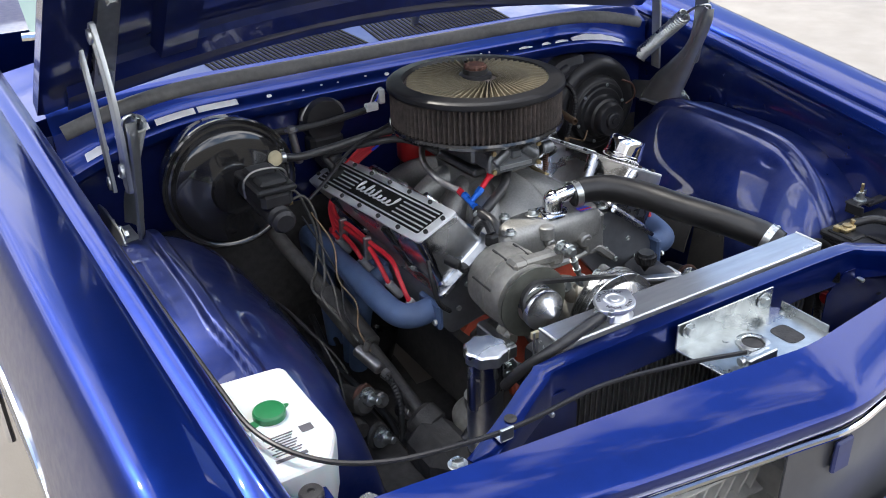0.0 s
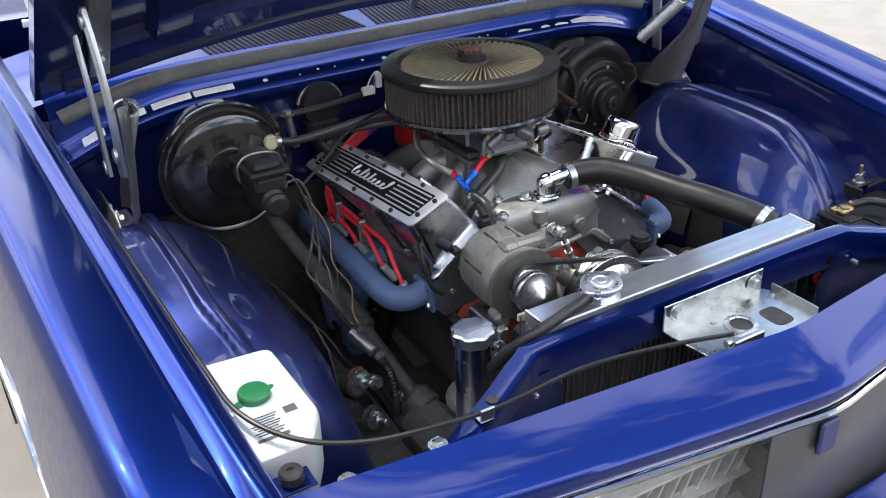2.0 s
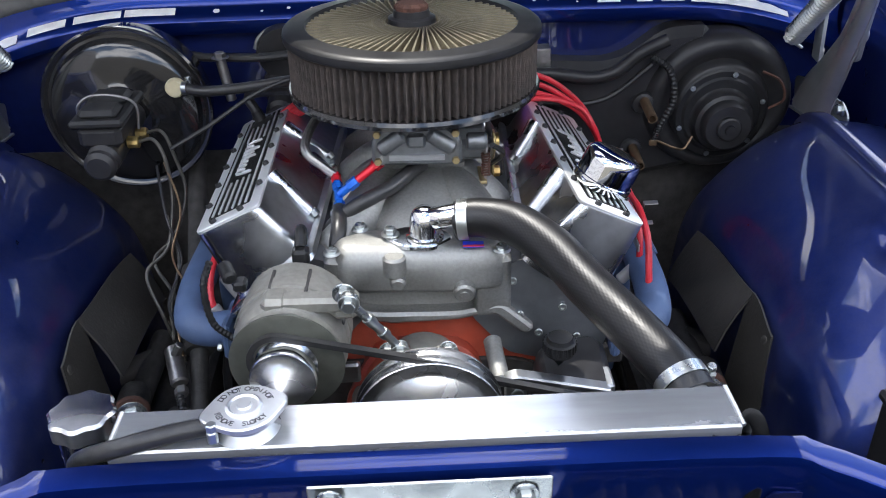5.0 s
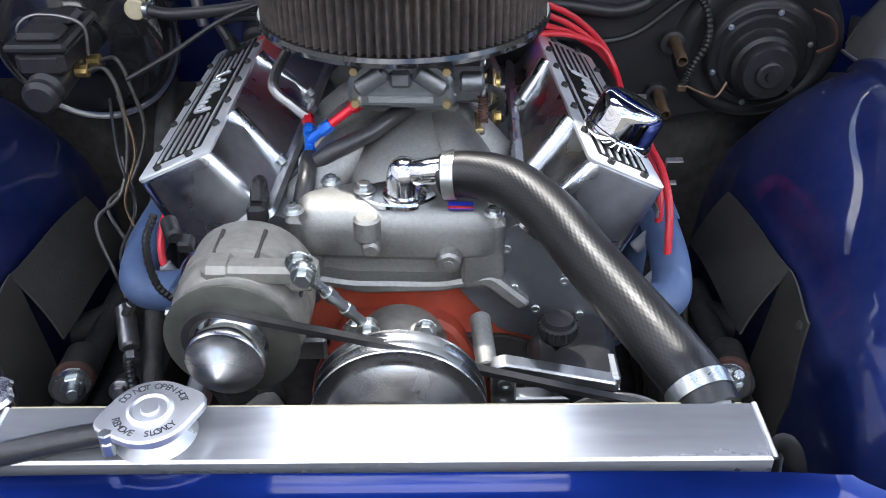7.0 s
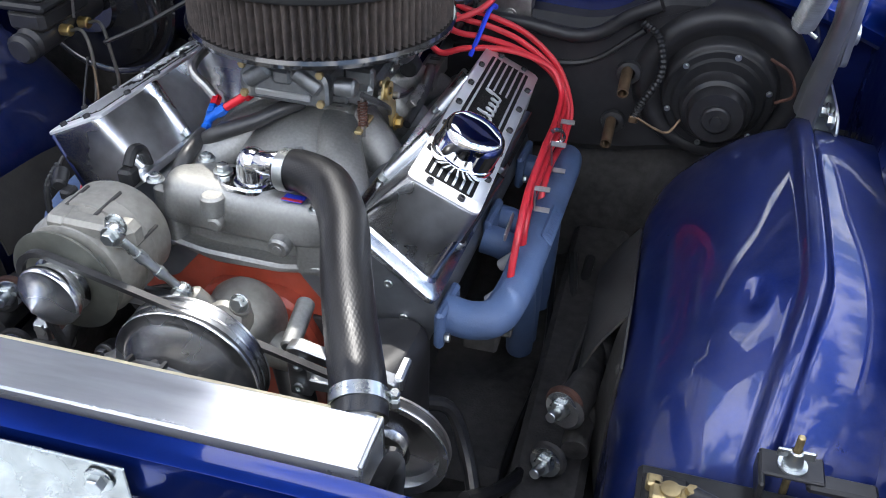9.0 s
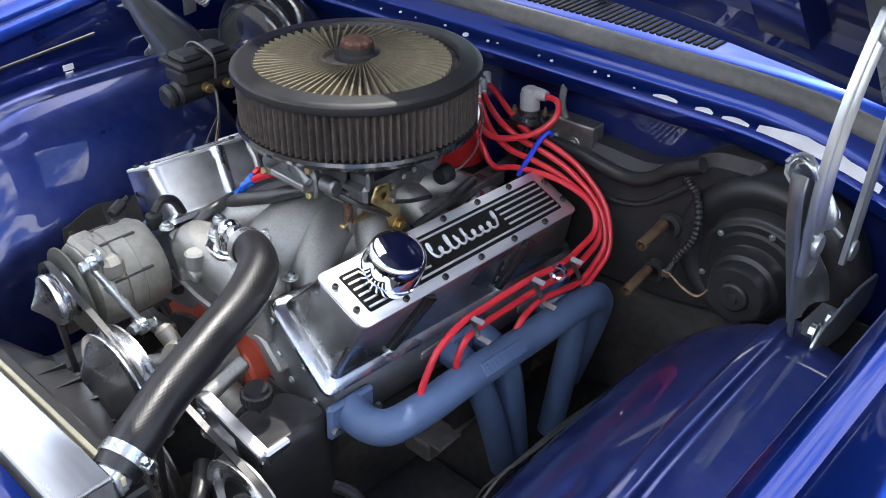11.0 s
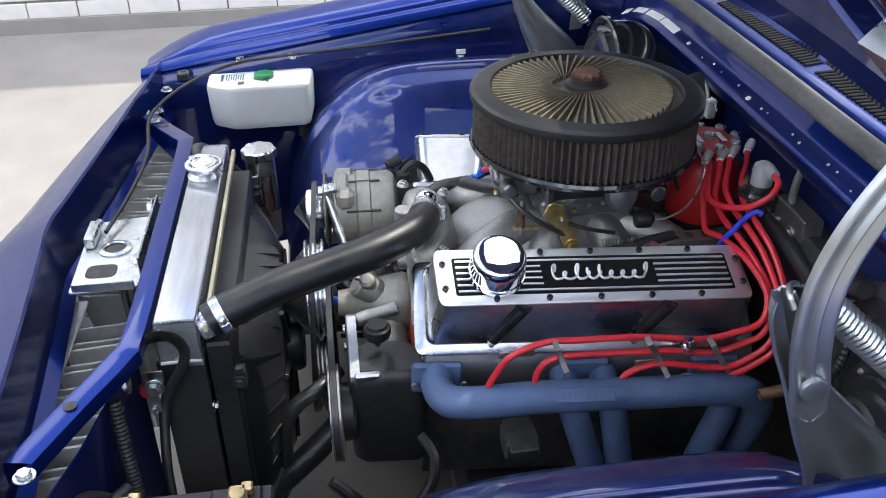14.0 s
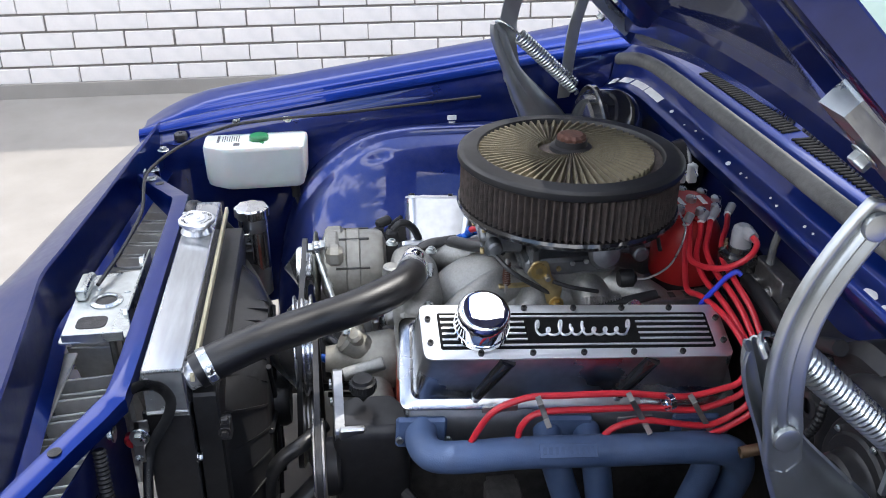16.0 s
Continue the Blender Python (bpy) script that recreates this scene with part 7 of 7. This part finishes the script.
    a, b = Vector((0.612, 0.070, 0.985)), Vector((0.612, 0.205, 0.862))
    coilpts = []
    turns = 24
    m, n = along(a, b)
    for i in range(turns * 10 + 1):
        q = i / (turns * 10)
        coilpts.append(tuple(m @ Vector((0.0150 * math.cos(2 * math.pi * turns * q), 0.0150 * math.sin(2 * math.pi * turns * q), n * q))))
    part("spring", G(tube(coilpts, 0.0032, 6, 1)), ZINC, h, "heavy coil spring")
    part("spring_hook", G(tube([(0.612, 0.078, 0.98), (0.618, 0.050, 1.004), (0.626, 0.030, 1.014), (0.640, 0.022, 1.012), (0.645, 0.026, 1.000)], 0.003, 8)), ZINC, h, "hooked spring end")
    part("spring_hook", G(tube([(0.612, 0.202, 0.865), (0.620, 0.215, 0.848), (0.634, 0.215, 0.838)], 0.003, 8)), ZINC, h, "hooked spring end")
    for y, z in ((0.225, 0.744), (0.162, 0.756), (0.102, 0.772)):
        part("bolt", G(hexbolt((0.666, y, z), (-1, 0, 0), 0.0085, 0.008)), ZINC, h)
    return h


hinge(1)
hinge(-1)

# ---- washer bottle ----
wb = thing("washer_bottle", (-0.69, -0.53, 0.665), "white translucent washer bottle with a green cap", "washer bottle")
top = [(-0.748, -0.415), (-0.640, -0.425), (-0.636, -0.60), (-0.668, -0.652), (-0.748, -0.652)]
rings = []
for z, k in ((0.662, 0.90), (0.666, 0.95), (0.68, 0.98), (0.750, 1.0), (0.757, 0.985), (0.760, 0.95)):
    cx, cy = -0.693, -0.533
    rings.append([(cx + (x - cx) * k, cy + (y - cy) * k, z) for x, y in rounded(top, 0.014, 4)])
part("body", loft(rings), WHITE_PL, wb)
cp = part("cap", lathe([(0, 0.758), (0.021, 0.758), (0.022, 0.760), (0.022, 0.768), (0.020, 0.7705), (0.017, 0.771), (0, 0.7705)], 36, T(-0.699, -0.526, 0)), GREEN_PL, wb, "green snap cap")
part("cap_tab", joined(prism(rounded([(-0.03, -0.006), (0.028, -0.004), (0.034, 0.0), (0.028, 0.005), (-0.03, 0.007), (-0.036, 0.0)], 0.004), 0.003, T(-0.699, -0.526, 0.7585) @ pose(0, 0, 0, 0, 0, 18), 0.0008)), GREEN_PL, cp)
part("print_block", joined(*[box(-0.706 + 0.0, -0.572 - 0.0052 * i, 0.7607, 0.040 - 0.006 * (i % 3), 0.0022, 0.0006, 0.0002) for i in range(8)]), PRINT, wb, "lines of illegible small print")
part("logo_bar", box(-0.668, -0.575, 0.7607, 0.017, 0.014, 0.0007, 0.0002), PRINT, wb, "plain dark logo bar")
part("name_bar", box(-0.706, -0.618, 0.7606, 0.042, 0.006, 0.0006, 0.0002), PRINT, wb, "plain dark bar")
for y in (-0.46, -0.58):
    part("strap", joined(box(-0.750, y, 0.775, 0.003, 0.022, 0.040, 0.001), hexbolt((-0.748, y, 0.787), (1, 0, 0), 0.005, 0.004)), ZINC, wb, "metal hanger tab")
part("pump", joined(rod((-0.66, -0.45, 0.662), (-0.66, -0.45, 0.63), 0.010, 12), tube([(-0.66, -0.45, 0.632), (-0.655, -0.44, 0.60), (-0.66, -0.42, 0.57)], 0.005, 8)), PLASTIC, wb)
sticker = solid("panel_clip", joined(box(XC - 0.737, -0.070, 0.772, 0.002, 0.022, 0.012, 0.0005), box(XC - 0.737, -0.070, 0.757, 0.002, 0.016, 0.012, 0.0005)), WHITE_LABEL, "small white clip on the inner wing panel", "clip")

# bump stops, bolts on the nose
for s, x in ((-1, -0.717), (1, 0.672)):
    bs = thing("bump_stop", (x, -0.703, 0.75), "black rubber bonnet stop on a bracket", "rubber stop", "bonnet stops")
    part("rubber", lathe([(0, 0), (0.013, 0), (0.015, 0.003), (0.015, 0.014), (0.013, 0.017), (0.005, 0.017), (0.004, 0.014), (0, 0.014)], 24, T(x, -0.703, 0.760)), RUBBER, bs)
    part("bracket", box(x, -0.703, 0.757, 0.05, 0.035, 0.004, 0.001), PAINT_BAY, bs)
for x, y in ((-0.540, -0.738), (0.500, -0.738), (-0.66, -0.735), (0.62, -0.735)):
    solid("panel_bolt", hexbolt((x, y, 0.757), (0, 0, 1), 0.0085, 0.006), ZINC, "zinc bolt holding the nose panel", "bolt", group="nose bolts")

# ---- latch ----
lt = thing("bonnet_latch", (-0.02, -0.73, 0.70), "zinc plated bonnet latch plate", "latch")
pl = [(-0.122, -0.680), (0.088, -0.672), (0.100, -0.690), (0.104, -0.783), (-0.108, -0.790), (-0.118, -0.72)]
outer = rounded(pl, 0.006, 3)
part("plate", joined(prism(outer, 0.003, T(0, 0, 0.734), 0.0008), box(-0.017, -0.679, 0.755, 0.205, 0.003, 0.044, 0.001), box(0.101, -0.732, 0.742, 0.003, 0.09, 0.016, 0.001)), ZINC, lt)
part("ring", lathe([(0.017, 0), (0.026, 0.0), (0.0255, 0.003), (0.0185, 0.005), (0.0165, 0.003)], 36, T(-0.016, -0.735, 0.737)), ZINC, lt, "raised striker ring")
part("hole", lathe([(0, 0), (0.0165, 0), (0.0165, 0.0009), (0, 0.0009)], 32, T(-0.016, -0.735, 0.7372)), GRIME_SHADE, lt, "dark striker hole")
part("slot", prism(rounded([(0.030, -0.768), (0.066, -0.768), (0.066, -0.722), (0.030, -0.722)], 0.012, 4), 0.0008, T(0, 0, 0.7372), 0.0002), GRIME_SHADE, lt, "dark oblong hole")
for x, y, z in ((0.062, -0.682, 0.760), (-0.101, -0.684, 0.764)):
    part("bolt", hexbolt((x, y, z), (0, -1, 0), 0.0085, 0.008), ZINC, lt)
for x, y in ((-0.045, -0.708), (0.012, -0.705), (-0.06, -0.755), (0.09, -0.70)):
    part("rivet", lathe([(0, 0), (0.005, 0), (0.004, 0.002), (0, 0.0025)], 14, T(x, y, 0.737)), ZINC, lt)
part("lever", joined(box(-0.05, -0.775, 0.748, 0.06, 0.016, 0.020, 0.002), tube([(-0.085, -0.77, 0.75), (-0.065, -0.772, 0.752), (-0.03, -0.772, 0.752)], 0.007, 10)), ZINC, lt, "latch lever and spring")
part("stay", box(-0.02, -0.735, 0.55, 0.035, 0.012, 0.36, 0.003), ZINC, lt, "upright latch support")
cab = thing("latch_cable", (-0.4, -0.73, 0.77), "thin black bonnet release cable", "cable")
part("cable", tube([(-0.055, -0.755, 0.748), (-0.16, -0.735, 0.757), (-0.30, -0.722, 0.768), (-0.442, -0.738, 0.777), (-0.53, -0.728, 0.776), (-0.62, -0.702, 0.773), (-0.69, -0.655, 0.776), (-0.735, -0.58, 0.785), (-0.745, -0.47, 0.792), (-0.752, -0.30, 0.80), (-0.765, 0.0, 0.82)], 0.0035, 8), BLACK_SATIN, cab)
part("clip", joined(box(-0.470, -0.732, 0.766, 0.020, 0.022, 0.003, 0.001), box(-0.470, -0.742, 0.776, 0.020, 0.004, 0.018, 0.001)), ZINC, cab, "folded metal clip")

# ---- battery ----
bt = thing("battery", (0.56, -0.56, 0.54), "black battery with a yellow label", "battery")
part("case", box(0.568, -0.588, 0.600, 0.180, 0.215, 0.150, 0.006), PLASTIC, bt)
part("lid", joined(box(0.568, -0.588, 0.678, 0.186, 0.222, 0.014, 0.004), box(0.580, -0.610, 0.687, 0.12, 0.12, 0.006, 0.002), box(0.500, -0.520, 0.686, 0.04, 0.06, 0.008, 0.003)), PLASTIC, bt)
part("label", box(0.595, -0.630, 0.6905, 0.09, 0.06, 0.001, 0.0003), YELLOW_LABEL, bt, "yellow label")
for x, y in ((0.503, -0.517), (0.503, -0.645)):
    part("terminal", joined(lathe([(0, 0.686), (0.010, 0.686), (0.0088, 0.703), (0, 0.704)], 20, T(x, y, 0)), box(x, y, 0.695, 0.034, 0.022, 0.010, 0.003), box(x - 0.014, y + 0.010, 0.694, 0.014, 0.014, 0.012, 0.002), hexbolt((x + 0.018, y, 0.699), (0, 0, 1), 0.006, 0.008)), GOLD, bt, "brass battery clamp")
part("lead", tube([(0.523, -0.517, 0.700), (0.551, -0.545, 0.712), (0.568, -0.600, 0.708), (0.551, -0.655, 0.695), (0.503, -0.685, 0.672), (0.43, -0.66, 0.655)], 0.0085, 12), RUBBER, bt, "thick black lead")
part("lead", tube([(0.518, -0.640, 0.700), (0.533, -0.665, 0.706), (0.493, -0.70, 0.695), (0.45, -0.69, 0.665), (0.43, -0.64, 0.61)], 0.0085, 12), RUBBER, bt, "thick black lead")
hd = part("hold_down", joined(box(0.604, -0.469, 0.709, 0.055, 0.030, 0.005, 0.0015), box(0.578, -0.478, 0.700, 0.006, 0.040, 0.022, 0.002), box(0.648, -0.474, 0.700, 0.060, 0.020, 0.010, 0.003)), BLACK_SATIN, bt, "black hold-down bar")
part("rod", rod((0.604, -0.469, 0.55), (0.604, -0.469, 0.748), 0.0035, 10), GOLD, hd)
part("wing_nut", joined(lathe([(0.013, 0.7115), (0.013, 0.7135), (0.009, 0.7135), (0.009, 0.716), (0.006, 0.729), (0.004, 0.730)], 16, T(0.604, -0.469, 0)), box(0.594, -0.469, 0.726, 0.012, 0.003, 0.010, 0.001), box(0.614, -0.469, 0.726, 0.012, 0.003, 0.010, 0.001)), ZINC, hd)
part("tray", box(0.568, -0.588, 0.520, 0.20, 0.235, 0.012, 0.003), GRIME_SHADE, bt)

# looms and conduit by the radiator
cd = thing("conduit", (0.3, -0.63, 0.74), "ribbed black conduit looped over the radiator end", "conduit")
part("conduit", tube([(0.258, -0.672, 0.725), (0.270, -0.660, 0.745), (0.276, -0.641, 0.765), (0.279, -0.619, 0.771), (0.279, -0.602, 0.763), (0.279, -0.594, 0.742), (0.279, -0.602, 0.716), (0.279, -0.620, 0.687), (0.278, -0.634, 0.658), (0.276, -0.644, 0.60), (0.274, -0.652, 0.53), (0.272, -0.655, 0.46)], 0.0065, 12, 40, rings=0.0008), PLASTIC, cd)
cd2 = thing("conduit", (0.38, -0.69, 0.6), "ribbed black conduit ending in a white plug", "conduit")
part("conduit", tube([(0.36, -0.672, 0.735), (0.375, -0.668, 0.68), (0.385, -0.664, 0.62), (0.400, -0.660, 0.57)], 0.008, 12, 20, rings=0.001), PLASTIC, cd2)
part("plug", box(0.408, -0.657, 0.545, 0.020, 0.016, 0.055, 0.003), WHITE_TIE, cd2, "white plug")
relay = thing("fan_switch", (0.285, -0.635, 0.66), "red cap and bolt on the radiator end", "switch")
part("cap", rod((0.266, -0.652, 0.680), (0.281, -0.652, 0.680), 0.0125, 28, 0.004), RED_CAP, relay, "red moulded cap")
part("tab", joined(box(0.283, -0.645, 0.683, 0.003, 0.014, 0.070, 0.001), box(0.283, -0.637, 0.708, 0.003, 0.020, 0.020, 0.001)), STEEL, relay, "bent steel tab")
part("bolt", hexbolt((0.2845, -0.641, 0.692), (1, 0, 0), 0.009, 0.009), ZINC, relay)
part("stud", hexbolt((0.2845, -0.647, 0.655), (1, 0, 0), 0.004, 0.006), ZINC, relay)

# ---- steering and lower clutter ----
sc = thing("steering_column", (-0.37, 0.0, 0.5), "grimy steering shaft and coupling", "steering shaft")
part("shaft", joined(rod((-0.415, 0.30, 0.66), (-0.375, 0.02, 0.565), 0.016, 14), rod((-0.377, 0.03, 0.568), (-0.355, -0.12, 0.51), 0.026, 16, 0.006), rod((-0.355, -0.12, 0.51), (-0.33, -0.30, 0.43), 0.014, 14)), GRIME_SHADE, sc)
part("box", joined(box(-0.34, -0.36, 0.40, 0.10, 0.14, 0.12, 0.03), rod((-0.345, -0.28, 0.45), (-0.33, -0.32, 0.43), 0.035, 18, 0.008)), GRIME_SHADE, sc, "steering box")
pv = thing("brake_valve", (-0.375, -0.16, 0.52), "small steel brake valve with pipes", "valve")
part("body", joined(rod((-0.390, -0.13, 0.525), (-0.370, -0.19, 0.505), 0.013, 12, 0.003), hexbolt((-0.368, -0.195, 0.503), (0.3, -1, -0.3), 0.010, 0.012, False), rod((-0.386, -0.15, 0.52), (-0.372, -0.148, 0.545), 0.007, 8)), STEEL, pv)
part("hose", tube([(-0.372, -0.198, 0.50), (-0.362, -0.225, 0.485), (-0.360, -0.245, 0.44), (-0.37, -0.26, 0.38), (-0.385, -0.255, 0.35)], 0.006, 10, 14, rings=0.0007), RUBBER, pv)
part("pipe", tube([(-0.385, -0.13, 0.54), (-0.395, -0.08, 0.57), (-0.385, -0.03, 0.62), (-0.40, 0.0, 0.68)], 0.0028, 8), PIPE, pv)
for s in (-1, 1):
    pw = thing("plug_wire", (0.4 * s, 0, 0.4), "thin dark wiring hanging low in the bay", "wiring")
    part("wire", tube([(s * 0.34, 0.22, 0.40), (s * 0.36, 0.05, 0.37), (s * 0.33, -0.12, 0.33), (s * 0.35, -0.28, 0.30), (s * 0.33, -0.45, 0.32)], 0.008, 8), RUBBER, pw)
    part("wire", tube([(s * 0.31, 0.20, 0.38), (s * 0.33, 0.0, 0.34), (s * 0.31, -0.20, 0.30), (s * 0.34, -0.40, 0.29)], 0.006, 8), PLASTIC, pw)
fp = thing("fuel_pump", (-0.20, -0.30, 0.42), "dull cast fuel pump with hoses", "fuel pump")
part("body", joined(lathe([(0, 0.0), (0.040, 0.0), (0.046, 0.008), (0.046, 0.014), (0.036, 0.03), (0.020, 0.045), (0.018, 0.07), (0, 0.072)], 28, T(-0.245, -0.33, 0.43) @ pose(0, 0, 0, 10, -12)), rod((-0.245, -0.33, 0.46), (-0.18, -0.25, 0.47), 0.02)), CAST_DULL, fp)
part("hose", tube([(-0.262, -0.355, 0.44), (-0.295, -0.385, 0.455), (-0.325, -0.395, 0.435), (-0.335, -0.39, 0.40)], 0.011, 12), RUBBER, fp)
part("elbow", tube([(-0.262, -0.375, 0.42), (-0.282, -0.405, 0.425), (-0.30, -0.42, 0.405)], 0.009, 12), BLUE_ANOD, fp, "blue anodised elbow")
part("clamp", clamp((-0.330, -0.394, 0.418), (-0.1, 0.1, -1), 0.0115, 0.009), ZINC, fp)
lh = thing("lower_radiator_hose", (0.1, -0.45, 0.4), "black lower radiator hose", "hose")
part("hose", tube([(0.18, -0.57, 0.33), (0.16, -0.50, 0.38), (0.12, -0.42, 0.43), (0.07, -0.34, 0.50), (0.03, -0.29, 0.55)], 0.022, 16), RUBBER, lh)
om = thing("oil_filter", (-0.22, -0.1, 0.4), "oil filter canister low on the block", "oil filter")
part("can", rod((-0.21, 0.12, 0.40), (-0.24, 0.12, 0.30), 0.045, 24, 0.006), BLACK_GLOSS, om)
mt = thing("engine_mount", (0.24, -0.03, 0.45), "engine mount with a pale bracket", "engine mount")
part("bracket", joined(box(0.255, -0.13, 0.500, 0.05, 0.055, 0.035, 0.004), box(0.26, -0.13, 0.515, 0.075, 0.045, 0.006, 0.002)), GRIME_SHADE, mt)

lm = thing("wiring_loom", (0.34, -0.20, 0.35), "taped black looms running low beside the engine", "wiring")
for k, pts in enumerate((((0.30, -0.42, 0.50), (0.325, -0.34, 0.43), (0.345, -0.24, 0.37), (0.35, -0.10, 0.34), (0.36, 0.06, 0.35), (0.37, 0.22, 0.40)),
                         ((0.33, -0.46, 0.46), (0.35, -0.38, 0.40), (0.365, -0.27, 0.345), (0.375, -0.12, 0.325), (0.38, 0.05, 0.33)),
                         ((0.42, 0.24, 0.44), (0.40, 0.12, 0.42), (0.395, 0.02, 0.435), (0.38, -0.06, 0.42), (0.37, -0.14, 0.38)))):
    part("loom", tube(pts, (0.009, 0.007, 0.004)[k], 10, 12, rings=(0.0005, 0.0004, 0.0)[k]), (PLASTIC, RUBBER, GRIME_SHADE)[k], lm)
part("tape_band", joined(*[lathe([(0.0098, -0.006), (0.0104, -0.005), (0.0104, 0.005), (0.0098, 0.006)], 16, along(a, b)[0]) for a, b in (((0.345, -0.24, 0.37), (0.347, -0.20, 0.36)), ((0.35, -0.10, 0.34), (0.353, -0.05, 0.342)))]), SEAL, lm, "pale wraps of tape")

# ---- beyond the car ----
far = thing("trolley_wheel", (3.75, 3.45, 0.0), "small black tyred wheel on the driveway", "wheel")
FW = T(3.75, 3.50, 0.11) @ pose(0, 0, 0, 0, 90, 35)
part("tyre", lathe([(0.06, -0.035), (0.10, -0.04), (0.11, -0.02), (0.11, 0.02), (0.10, 0.04), (0.06, 0.035)], 32, FW), TYRE, far)
part("rim", lathe([(0, -0.01), (0.055, -0.03), (0.06, -0.03), (0.06, 0.03), (0.055, 0.03), (0, 0.01)], 24, FW), GRILLE, far)

# ---- bricks of the house wall ----
rng = random.Random(7)
brick_meshes = [mesh_of("brick", box(0, 0, 0, 0.03, 0.226 + 0.003 * k, 0.072 + 0.001 * (k % 2), 0.003), BRICK) for k in range(4)]
wide = []
count = 0
for row in range(34):
    z = 0.200 + 0.036 + 0.0845 * row
    off = 0.118 * (row % 2)
    y = W_Y0 + 0.12 + off
    while y < W_Y1 - 0.1:
        dx = 0.001 * rng.uniform(-1, 1)
        if row < 14 and -2.6 < y < 2.4 and count < 300:
            b = part("brick", None, None, house, data=rng.choice(brick_meshes), at=(WALL_X - 0.008 + dx, y, z))
            b.rotation_euler = (rng.uniform(-0.006, 0.006), 0, rng.uniform(-0.006, 0.006))
            count += 1
        else:
            wide.append(box(WALL_X - 0.008 + dx, y, z, 0.03, 0.227, 0.0725, 0.003))
        y += 0.2375
w_ = part("brick_rest", joined(*wide), BRICK, house, smooth=0)
tagged(w_, kind="stuff")
